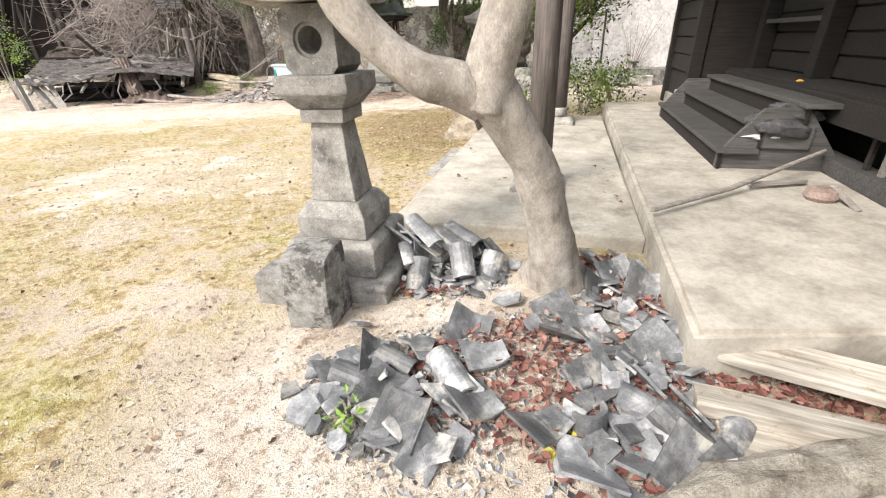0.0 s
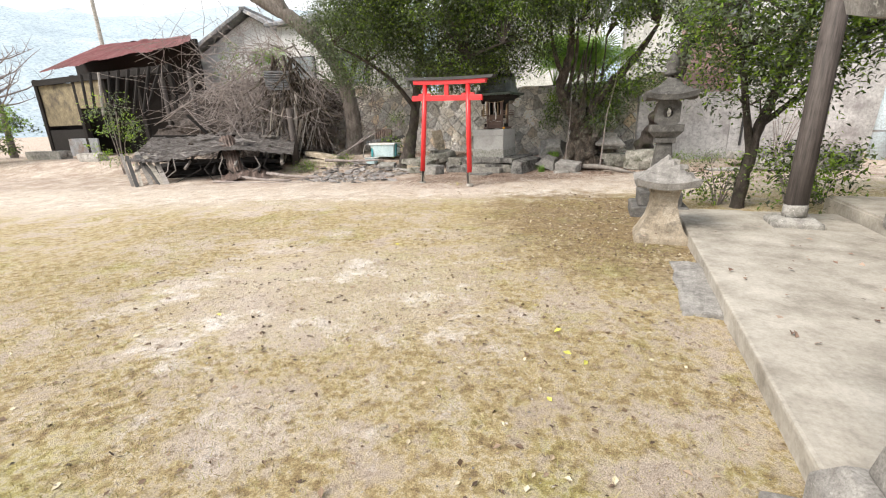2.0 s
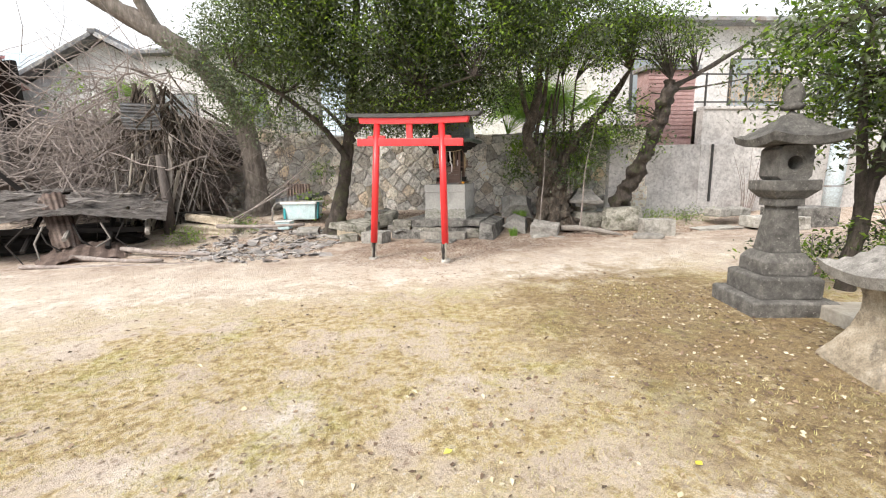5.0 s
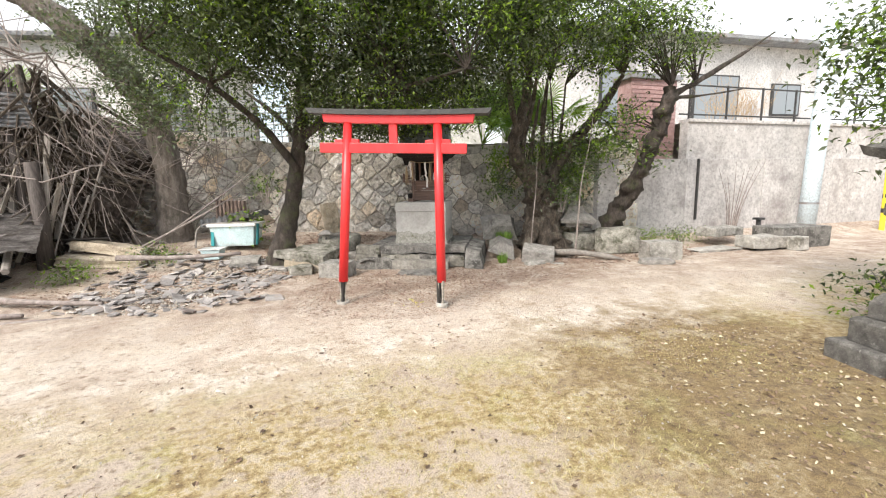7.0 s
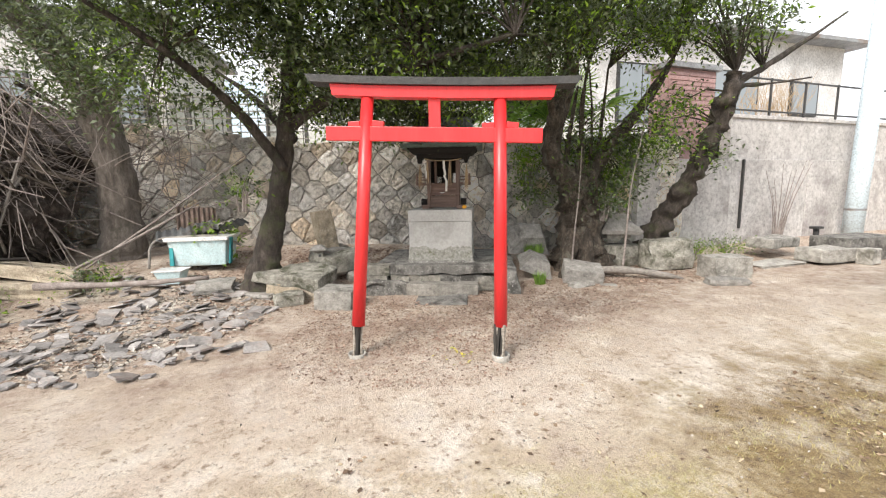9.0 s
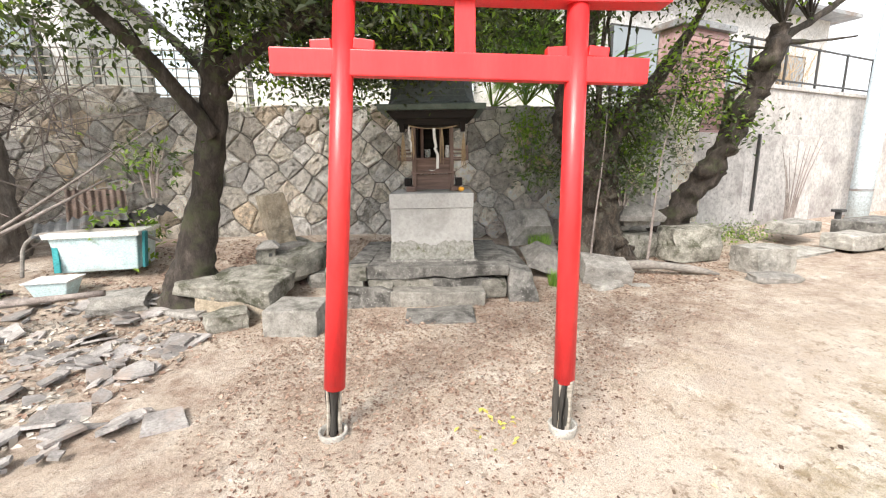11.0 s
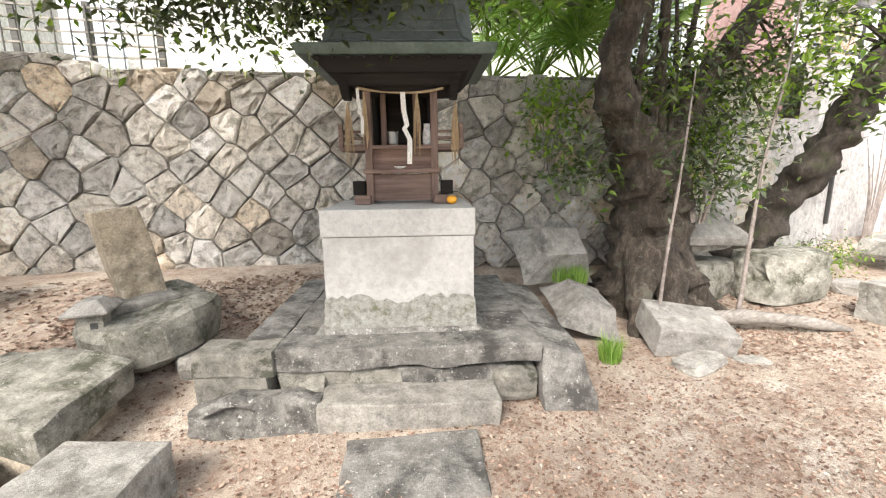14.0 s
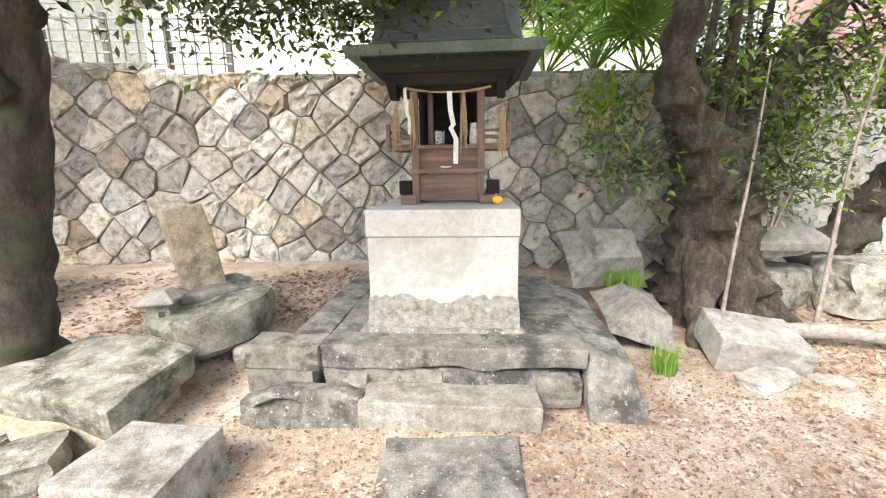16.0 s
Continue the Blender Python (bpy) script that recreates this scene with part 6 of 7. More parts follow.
BEIGE = stone_mat("beige_split_stone", (0.26, 0.21, 0.15), (0.5, 0.43, 0.33), (0.68, 0.61, 0.5), (0.2, 0.16, 0.12), 6, depth=0.02, vary=0.1)
rock(-7.35, 16.25, (1.25, 0.5, 0.2), 81, "beige split stone slab lying in the rubble", BEIGE, yaw=-14, boxy=0.92, roll=9, tilt=-6, dz=0.14, rough=0.06)
rock(-7.4, 16.05, (1.35, 0.55, 0.2), 83, "beige broken stone slab half under another", BEIGE, yaw=-8, boxy=0.9, roll=5, rough=0.07)
basin = empty("basin", pose(-5.62, 15.95, gz(-5.62, 15.95), 0, 0, -12), "small pale basin lying before the tub", "basin")
part("bowl", bm_frustum([(0.13, 0.1, 0), (0.19, 0.15, 0.2), (0.2, 0.16, 0.21)], 0.012), TUB_BLUE, basin)
part("rim", bm_frustum([(0.205, 0.165, 0.195), (0.21, 0.17, 0.215)], 0.006), PORCELAIN, basin)
rock(-5.0, 15.6, (0.5, 0.36, 0.2), 82, "pale broken stone below the tub", PALE_STONE, boxy=0.9)

# ---- dead leaning trunk with vines and the root tangle ----
tree("big pale leaning trunk with bare upper limbs by the wall",
     [([(-6.64, 17.4, 0.3), (-6.6, 17.4, 1.2), (-6.6, 17.35, 2.1), (-6.72, 17.3, 2.9), (-7.0, 17.3, 3.6), (-7.55, 17.3, 4.35), (-8.45, 17.2, 5.1), (-9.8, 17.0, 5.9)], [0.36, 0.29, 0.27, 0.26, 0.26, 0.25, 0.24, 0.18]),
      ([(-8.45, 17.2, 5.05), (-8.9, 16.9, 6.2), (-9.2, 16.7, 7.4)], [0.16, 0.12, 0.06]),
      ([(-6.72, 17.3, 2.8), (-6.2, 17.2, 3.6), (-5.8, 17.0, 4.2)], [0.1, 0.06, 0.02])],
     [(-6.7, 16.8, 3.6, 0.9, 0.5, 0.9), (-5.9, 16.6, 4.1, 0.9, 0.6, 0.9), (-7.3, 16.8, 4.5, 0.8, 0.5, 0.6), (-6.6, 16.7, 5.1, 1.0, 0.6, 0.6)], 280, 42, 0.085, [LEAF_GREY], DEAD_BARK, 51, 0.22)


def tangle(name, label, boxes, n, seed, mat_, r=(0.006, 0.03), sag=0.5, category="vines", length=(0.8, 2.4), upright=0.0):
    rng = random.Random(seed)
    b = bmesh.new()
    for k in range(n):
        x0, x1, y0, y1, z0, z1 = boxes[k % len(boxes)]
        p = vec(rng.uniform(x0, x1), rng.uniform(y0, y1), rng.uniform(z0, z1))
        d = vec(rng.gauss(0, 1), rng.gauss(0, 0.6), rng.gauss(0, 0.7) - upright).normalized() * rng.uniform(*length)
        q = p + d
        q.z = max(q.z, gz(q.x, q.y) + 0.02)
        mid = p.lerp(q, 0.5) + vec(rng.gauss(0, 0.12), rng.gauss(0, 0.12), -sag * rng.random() * d.length * 0.3)
        rr = rng.uniform(*r)
        bm_tube([p, p.lerp(mid, 0.6) + vec(0, 0, 0.03), mid, q], [rr, rr * 0.9, rr * 0.75, rr * 0.4], 5, bm=b)
    return tagged(part(name, b, mat_), label, category, kind="stuff")


tangle("dry_vines", "dense tangle of dry grey vines over the collapsed house", [(-12.5, -9, 16.8, 18.2, 0.6, 3.6), (-10.5, -8, 16.4, 17.6, 0.5, 4.2), (-11.4, -9, 16.2, 17.2, 0.4, 3.0)], 760, 91, TWIG, (0.006, 0.022), upright=0.4)
tangle("root_tangle", "dark tangled roots and hanging vines on the old stump", [(-9.3, -7.7, 16.5, 17.4, 1.0, 3.4), (-8.9, -8.1, 16.3, 17.0, 1.4, 3.8)], 330, 92, RUST_BARK, (0.01, 0.05), upright=1.8, length=(0.7, 2.0))
tangle("dry_brush", "bare thin grey branches of leafless brush", [(-15, -9, 17.5, 20, 2.0, 5.0), (-9, -5.5, 17.2, 18.2, 1.0, 3.2)], 420, 93, TWIG, (0.004, 0.012), sag=0.1, upright=-0.5)
rng = random.Random(12)
shrub = empty("dry_shrub", pose(6.4, 15.15, 0.15), "bare dry shrub against the concrete wall", "shrub")
for k in range(9):
    lean = -0.5 + 0.2 * k + rng.uniform(-0.1, 0.1)
    hh = rng.uniform(1.2, 2.0)
    part("branch", bm_tube([(0.03 * k - 0.1, 0, -0.05), (lean * 0.35, -0.03, hh * 0.5), (lean, 0.0, hh)], [0.016, 0.011, 0.004], 6, 0.15, k, smooth_steps=1), TWIG, shrub)
tangle("dry_grass_fan", "pale dry grass standing behind the railing", [(6.8, 8.6, 16.1, 16.6, 3.2, 3.5)], 130, 96, STRAW, (0.003, 0.006), sag=0.1, upright=-2.2, length=(0.5, 1.1))


def bare_tree(x, y, h, label, seed):
    T = empty("bare_tree", pose(x, y, 0), label, "tree")
    rr = random.Random(seed)
    part("trunk", bm_tube([(0, 0, -0.1), (0.1, 0, h * 0.3), (0.0, 0.1, h * 0.6), (0.2, 0, h)], [0.16, 0.12, 0.08, 0.02], 9, 0.15, seed, smooth_steps=1), DEAD_BARK, T)
    for k in range(26):
        z = h * rr.uniform(0.25, 0.9)
        an, ln = rr.uniform(0, 6.283), h * rr.uniform(0.2, 0.42)
        tip = vec(math.cos(an) * ln, math.sin(an) * ln, z + ln * rr.uniform(0.3, 0.9))
        mid = vec(tip.x * 0.5, tip.y * 0.5, z + (tip.z - z) * 0.35)
        part("limb", bm_tube([(0.05, 0, z), mid, tip], [0.045, 0.028, 0.008], 6), TWIG, T)
        for q in range(3):
            e = mid.lerp(tip, 0.3 + 0.25 * q)
            part("branchlet", bm_tube([e, e + vec(rr.gauss(0, 0.35), rr.gauss(0, 0.35), rr.uniform(0.2, 0.7))], [0.014, 0.005], 4), TWIG, T)
    return T


bare_tree(-24.5, 20.5, 6.2, "leafless grey tree at the edge of the yard", 5)
bare_tree(-30, 24, 7.0, "leafless grey tree beyond the yard", 6)

rng = random.Random(31)
for k in range(26):
    x, y = rng.uniform(-11.5, -7.8), rng.uniform(15.9, 17.3)
    a = vec(x, y, gz(x, y) + rng.uniform(0.0, 0.5))
    h = vec(rng.gauss(0, 0.5), rng.gauss(0, 0.3), rng.uniform(0.4, 1.6)) if k % 2 else vec(rng.uniform(-1.4, 1.4), rng.uniform(-0.5, 0.5), rng.uniform(0, 0.5))
    plank("board", a, a + h, rng.uniform(0.08, 0.2), 0.03, GREY_WOOD if k % 3 else SHADED_DARK_WOOD, "splintered grey board sticking out of the collapsed house", rng.uniform(-40, 40), "board")
for x, y, h, r in ((-10.6, 16.9, 3.3, 0.09), (-8.7, 16.4, 3.4, 0.12), (-8.3, 16.0, 2.1, 0.12), (-13.0, 18.0, 3.6, 0.1), (-14.6, 18.6, 3.8, 0.1)):
    tagged(part("house_post", bm_tube([(x, y, gz(x, y) - 0.05), (x + 0.05, y, h * 0.5), (x - 0.04, y + 0.1, h)], [r, r * 0.95, r * 0.8], 9, 0.15), POST_WOOD, smooth=True), "grey weathered post of the collapsed house", "post")
corrugated(0.6, 0.8, TIN_GREY, pose(-8.7, 16.25, 3.0, 86, 2, 8) @ pose(0, 0, 0, 0, 0, 90), "tin_sheet", "grey corrugated tin caught on the ruined post", waves=8)

rng = random.Random(77)
for k in range(22):
    x, y = rng.uniform(-9.6, -7.9), rng.uniform(15.9, 16.5)
    a = vec(x, y, gz(x, y) + rng.uniform(0.0, 0.3))
    plank("slat", a, a + vec(rng.uniform(-0.1, 0.6), rng.uniform(0.1, 0.5), rng.uniform(1.0, 2.2)), rng.uniform(0.04, 0.1), 0.025, PALE_WOOD if k % 2 else GREY_WOOD, "pale splintered slat leaning on the old stump", rng.uniform(-60, 60), "slat")
tangle("hanging_vines", "thin pale vines hanging over the old stump", [(-10.6, -7.5, 16.1, 16.9, 1.4, 3.6)], 380, 95, TWIG, (0.003, 0.009), sag=0.2, upright=1.6, length=(0.7, 1.8))
ROT = stone_mat("rotted_thatch", (0.02, 0.016, 0.013), (0.075, 0.06, 0.052), (0.2, 0.165, 0.145), None, 9, depth=0.05, vary=0)
# the last, tall mound is added behind the vines to darken the interior
for k, (x, y, sx, sy, sz) in enumerate(((-10.7, 17.9, 4.2, 1.6, 1.6), (-8.5, 17.3, 1.9, 1.3, 1.9), (-13.2, 18.8, 3.0, 1.6, 1.5), (-11.2, 18.9, 5.6, 1.0, 3.0))):
    tagged(part("rubble_mound", bm_rock(sx, sy, sz, 90 + k, boxy=0.35, rough=0.3, detail=5), ROT, m=pose(x, y, gz(x, y) - 0.1)), "dark mound of rotted thatch, clay and boards, also dark backing for the interior", "rubble")
# fallen roof
fall = empty("fallen_roof", pose(-10.7, 14.6, 0.0, 0, 0, 20), "collapsed low roof of grey splintered boards and shingles", "fallen roof")
OLD_SHINGLE = stone_mat("rotten_shingle", (0.07, 0.06, 0.055), (0.25, 0.225, 0.21), (0.5, 0.47, 0.45), (0.12, 0.1, 0.085), 7, depth=0.03, vary=0.1, stretch=(0.6, 2, 2))
roof = bmesh.new()
rows = []
for j in range(31):
    t = j / 30
    row = []
    for i in range(61):
        x = -1.7 + 4.5 * i / 60
        sag = 0.3 * math.sin(i * 0.11 + 0.6) + 0.12 * noise.noise((i * 0.13, t * 3, 7))
        ragged = 0.35 * noise.noise((i * 0.21, 3, 1)) if j == 0 else 0
        row.append(roof.verts.new((x, -0.85 + 2.15 * t + ragged, 0.78 + 0.6 * t - 0.35 * sag * (1.2 - t) - 0.05 * ((t * 10) % 1) + 0.05 * noise.noise((i * 0.5, j * 0.5, 2)))))
    rows.append(row)
for lo, hi in zip(rows, rows[1:]):
    for i in range(60):
        if noise.noise((i * 0.17, lo[i].co.y * 1.5, 5)) < 0.42:
            roof.faces.new((lo[i], lo[i + 1], hi[i + 1], hi[i]))
bmesh.ops.solidify(roof, geom=roof.faces[:], thickness=0.05)
part("shingle_cover", roof, OLD_SHINGLE, fall, "rotten grey shingle cover")
for k in range(34):
    rr = random.Random(200 + k)
    x, t = rr.uniform(-1.5, 2.5), rr.random()
    part("loose_shingle", bm_box(rr.uniform(0.12, 0.5), rr.uniform(0.04, 0.12), 0.012, pose(x, -0.85 + 2.1 * t, 0.84 + 0.56 * t - 0.2 * math.sin((x + 1.7) * 1.46 + 0.6) * (1.2 - t), 16 + rr.uniform(-12, 12), rr.uniform(-14, 14), rr.uniform(-60, 60)), 0.003), OLD_SHINGLE if k % 4 else GREY_WOOD, fall)
part("ridge_beam", bm_box(4.3, 0.12, 0.12, pose(0.45, 1.3, 1.2, 0, 2, 0), 0.01), SHADED_DARK_WOOD, fall)
part("eave_beam", bm_box(4.1, 0.1, 0.1, pose(0.45, -0.5, 0.55, 0, 3, 0), 0.01), SHADED_DARK_WOOD, fall)
# near-black mass added to draw the shaded hollow beneath the roof
part("inner_boards", bm_rock(3.7, 1.3, 0.6, 77, boxy=0.8, rough=0.25), SHADED_DARK_WOOD, fall, m=pose(0.5, 0.75, 0))
for k in range(7):
    part("rafter", bm_tube([(-1.45 + 0.63 * k, 1.2, 1.1), (-1.5 + 0.66 * k, -0.95 - 0.1 * (k % 3), 0.45 - 0.2 * (k % 2))], [0.05, 0.045], 6, 0.1), SHADED_DARK_WOOD if k % 2 else GREY_WOOD, fall)
for k in range(7):
    rr = random.Random(260 + k)
    part("slanting_board", bm_box(rr.uniform(0.06, 0.13), rr.uniform(1.1, 1.7), 0.035, pose(-1.75 + 0.14 * k, -0.9 + rr.uniform(-0.1, 0.1), 0.4, 36 + rr.uniform(-6, 6), rr.uniform(-12, 12), 20 + rr.uniform(-8, 22)), 0.005, rough=0.012, cuts=2, seed=k), (GREY_WOOD, STEP_WOOD, PALE_WOOD)[k % 3], fall)
for k in range(10):
    rr = random.Random(290 + k)
    x = rr.uniform(-1.4, 2.6)
    part("hanging_lath", bm_tube([(x, -0.7, 0.7), (x + rr.uniform(-0.3, 0.3), -0.95, 0.4), (x + rr.uniform(-0.6, 0.6), -1.1, 0.05)], [0.02, 0.018, 0.012], 5, 0.2, k), SHADED_DARK_WOOD if k % 2 else GREY_WOOD, fall)


def rolled_tin(a, c, r, label):
    """A ribbed tin sheet curled into an open tube from a to c."""
    a, c = Vector(a), Vector(c)
    d = c - a
    b = bmesh.new()
    rows = []
    for j in range(9):
        rows.append([])
        for i in range(73):
            t = radians(-150 + 300 * i / 72)
            q = r * (1 + 0.12 * j / 8) + 0.012 * math.sin(i * 1.05) + 0.02 * noise.noise((i * 0.1, j * 0.4, 3))
            rows[-1].append(b.verts.new((q * math.cos(t), q * math.sin(t), d.length * j / 8 + 0.04 * noise.noise((i * 0.2, j, 1)))))
    for lo, hi in zip(rows, rows[1:]):
        for i in range(72):
            b.faces.new((lo[i], lo[i + 1], hi[i + 1], hi[i]))
    bmesh.ops.solidify(b, geom=b.faces[:], thickness=0.004)
    m = Matrix.Translation(a) @ d.to_track_quat("Z", "X").to_matrix().to_4x4()
    return tagged(part("tin_sheet", b, RUST, m=m), label, "tin sheet")


rolled_tin((-9.35, 14.2, 0.16), (-9.98, 14.95, 1.18), 0.2, "curled rusty corrugated tin before the fallen roof")
corrugated(1.6, 0.9, RUST, pose(-9.1, 13.9, 0.22, 12, -8, 24), "tin_sheet", "dark corrugated tin lying on the ground", bend=-0.3)


# ---- ruined house and storehouse ----
shed = empty("ruined_house", pose(-18, 20, 0), "collapsing old house with red tin roof and clay walls", "house")
W0 = vec(18, -20, 0)


def quad_sheet(p, n, m, mat_, name, parent, amp=0.016, waves=34, label=""):
    """A corrugated roof sheet spanned by four corners."""
    b = bmesh.new()
    a, c, d, e = [Vector(q) + W0 for q in p]
    rows = []
    for j in range(m + 1):
        t = j / m
        lo, hi = a.lerp(e, t), c.lerp(d, t)
        rows.append([b.verts.new(lo.lerp(hi, i / n) + vec(0, 0, amp * math.sin(2 * math.pi * waves * i / n) + 0.12 * noise.noise((i * 0.06, j, 2)))) for i in range(n + 1)])
    for lo, hi in zip(rows, rows[1:]):
        for i in range(n):
            b.faces.new((lo[i], lo[i + 1], hi[i + 1], hi[i]))
    bmesh.ops.solidify(b, geom=b.faces[:], thickness=0.03)
    return part(name, b, mat_, parent, label)


quad_sheet(((-22.3, 20.8, 4.26), (-12.5, 17.7, 4.55), (-14.3, 20.5, 5.36), (-21.7, 24, 5.88)), 140, 4, TIN_RED, "roof", shed, label="faded red corrugated tin roof")
quad_sheet(((-21.7, 24.1, 5.88), (-14.6, 20.6, 5.36), (-15.8, 23.4, 4.9), (-22.6, 27.0, 4.6)), 140, 4, TIN_RED, "rear_roof", shed)


def span(a, c, z0, z1, th, mat_, name, parent, label=""):
    a, c = Vector((*a, 0)) + W0, Vector((*c, 0)) + W0
    d = c - a
    m = Matrix.Translation((a + c) / 2 + vec(0, 0, z0)) @ pose(0, 0, 0, 0, 0, math.degrees(math.atan2(d.y, d.x)))
    return part(name, bm_box(d.length, th, z1 - z0, m, 0.01, rough=0.03, cuts=3), mat_, parent, label)


span((-23, 21.3), (-20.2, 20.4), 1.9, 3.7, 0.15, MUD, "clay_wall", shed, "crumbling tan clay wall")
span((-23, 21.25), (-20.0, 20.3), 0.0, 1.7, 0.12, SHADED_DARK_WOOD, "board_wall", shed)
span((-20.2, 20.35), (-18.2, 19.75), 2.6, 3.9, 0.15, MUD, "clay_wall", shed, "crumbling tan clay wall")
span((-21.6, 20.75), (-19.4, 20.05), 0.1, 1.3, 0.06, TIN_GREY, "tin_panel", shed, "grey sheet-metal panel")
# near-black wall up to the roof, drawing the shaded interior by colour
span((-22.4, 23.0), (-13.9, 20.2), 0.0, 5.15, 0.15, SHADED_DARK_WOOD, "back_wall", shed)
span((-23.1, 21.3), (-23.3, 24.5), 0.0, 4.0, 0.15, SHADED_DARK_WOOD, "side_wall", shed)
for x, y in ((-23, 21.2), (-20.1, 20.3), (-18.1, 19.7), (-16.0, 19.05), (-14.1, 18.5)):
    p = vec(x, y, 0) + W0
    part("post", bm_box(0.16, 0.16, 4.0, Matrix.Translation(p), 0.01), SHADED_DARK_WOOD, shed)
span((-23, 21.1), (-14, 18.4), 3.7, 3.95, 0.14, SHADED_DARK_WOOD, "beam", shed)
for k in range(9):
    a = vec(-19 + 0.6 * k, 19.6 - 0.18 * k, 3.9) + W0
    part("broken_rafter", bm_tube([a, a + vec(0.5 - 0.1 * k, -0.6, -1.4 - 0.15 * (k % 4))], [0.06, 0.05], 6, 0.1), SHADED_DARK_WOOD if k != 2 else GREY_WOOD, shed)
rock(-20.7, 18.8, (2.2, 0.5, 0.4), 91, "white broken concrete kerb before the ruined house", PALE_STONE, boxy=0.95, rough=0.04, yaw=-12)
rock(-17.0, 17.2, (0.9, 0.5, 0.35), 92, "white broken plaster lump on the earth", PALE_STONE, boxy=0.85, rough=0.08)
store = empty("storehouse", pose(-13.45, 26.5, 0), "white plastered storehouse with a tiled gable roof", "house")
b = bmesh.new()
sec = [(-3.6, 0), (3.6, 0), (3.6, 4.75), (0, 6.75), (-3.6, 4.75)]
fr = [b.verts.new((x, -2.5, z)) for x, z in sec]
bk = [b.verts.new((x, 4, z)) for x, z in sec]
b.faces.new(fr)
b.faces.new(bk[::-1])
for i in range(5):
    b.faces.new((fr[i], bk[i], bk[(i + 1) % 5], fr[(i + 1) % 5]))
bmesh.ops.recalc_face_normals(b, faces=b.faces[:])
part("wall", b, PLASTER, store)
for s in (-1, 1):
    b = bm_box(4.5, 7.4, 0.16, pose(s * 2.0, 0.6, 5.72, 0, s * 29, 0), 0.02)
    part("roof", b, TILE_GREY, store, "grey tiled roof slope")
part("ridge", bm_box(0.3, 7.4, 0.2, pose(0, 0.6, 6.87), 0.03), TILE_GREY, store)

# ---- houses beyond the walls ----
def house(name, m, w, d, h, wall_m, label, windows=(), roof_m=None, over=0.4):
    H = empty(name, m, label, "house")
    part("wall", bm_box(w, d, h, pose(0, d / 2, 0), 0.01), wall_m, H)
    part("roof", bm_frustum([(w / 2 + over, d / 2 + over, h), (w / 2 + over, d / 2 + over, h + 0.12), (w / 2 * 0.5, 0.1, h + d * 0.22)], 0.01, 0, 0, pose(0, d / 2, 0)), roof_m or TILE_GREY, H)
    for x, z, ww, hh in windows:
        wi = part("window", bm_box(ww + 0.12, 0.08, hh + 0.12, pose(x, -0.03, z - 0.06), 0.01), BLACK_METAL, H)
        for s in (-1, 1):
            part("pane", bm_box(ww / 2 - 0.04, 0.02, hh, pose(x + s * ww / 4, -0.075, z), 0), PANE, wi)
    return H


PANE, pnt, pbs = shader("window_glass", 0.08)
pbs.inputs["Base Color"].default_value = (0.25, 0.28, 0.3, 1)
house("pale_house", pose(-9.2, 22.6, 2.4, 0, 0, -10), 5.0, 5, 3.6, PLASTER, "pale plastered house above the stone wall", ((1.3, 1.0, 1.3, 1.2), (-1.4, 1.0, 1.4, 1.2)))
house("white_house", pose(-0.5, 25, 2.5, 0, 0, -12), 8.0, 5, 4.2, PLASTER, "white house behind the terrace")
house("brick_house", pose(4.7, 16.1, 0.5), 1.4, 0.5, 3.6, BRICK_RED, "building with reddish brick cladding behind the wall", (), TIN_GREY, 0.1)
house("grey_house", pose(9.6, 19.0, 3.0, 0, 0, -3), 10.5, 6, 3.2, PLASTER, "pale grey house with dark eaves above the concrete wall", ((-3.4, 0.5, 1.6, 1.6), (0.3, 0.5, 1.8, 1.6), (3.4, 0.9, 1.2, 1.0)), TIN_GREY, 0.6)
for k in range(17):
    part("brick_course", bm_box(1.38, 0.02, 0.085, pose(0, -0.012, 1.85 + 0.1 * k), 0.006), BRICK_RED, bpy.data.objects["brick_house"])

rail = empty("railing", pose(5.35, 15.62, 3.08), "dark metal railing on top of the concrete wall", "railing")
for k in range(13):
    part("post", bm_box(0.04, 0.04, 0.85, pose(k * 1.2, 0, 0), 0.004), BLACK_METAL, rail)
for z in (0.1, 0.8):
    part("rail", bm_box(15, 0.035, 0.035, pose(7.2, 0, z), 0.004), BLACK_METAL, rail)
fence = empty("lattice_fence", WALL @ pose(-4.9, 3.2, 2.45, 0, 0, 4), "dark wooden lattice fence on the terrace", "fence")
for k in range(6):
    part("post", bm_box(0.09, 0.09, 1.7, pose(-2.6 + 1.0 * k, 0, 0), 0.006), STEP_WOOD, fence)
for k in range(9):
    part("rail", bm_box(5.1, 0.03, 0.03, pose(-0.1, -0.04, 0.15 + 0.18 * k), 0.004), GREY_WOOD, fence)
for k in range(22):
    part("bar", bm_box(0.02, 0.02, 1.55, pose(-2.5 + 0.23 * k, -0.07, 0.1), 0.003), STEP_WOOD, fence)
part("concrete_kerb", bm_box(1.5, 0.3, 0.24, pose(-2.2, -2.3, 0), 0.01), OLD_CONCRETE, fence)

pole = empty("utility_pole", pose(8.7, 14.95, 0), "pale blue painted utility pole before the concrete wall", "utility pole")
part("shaft", bm_tube([(0.1, 0, 0), (0.18, 0, 2), (0.48, 0, 9)], [0.2, 0.2, 0.18], 24), POLE_BLUE, pole, smooth=True)
part("band", bm_lathe([(0.19, 0.9), (0.208, 0.9), (0.208, 0.95), (0.19, 0.95)], 24, pose(0.137, 0, 0)), TIN_GREY, pole)
guy = empty("guy_wire", pose(11.2, 14.6, 0), "guy wire with a yellow striped plastic sleeve", "guy wire")
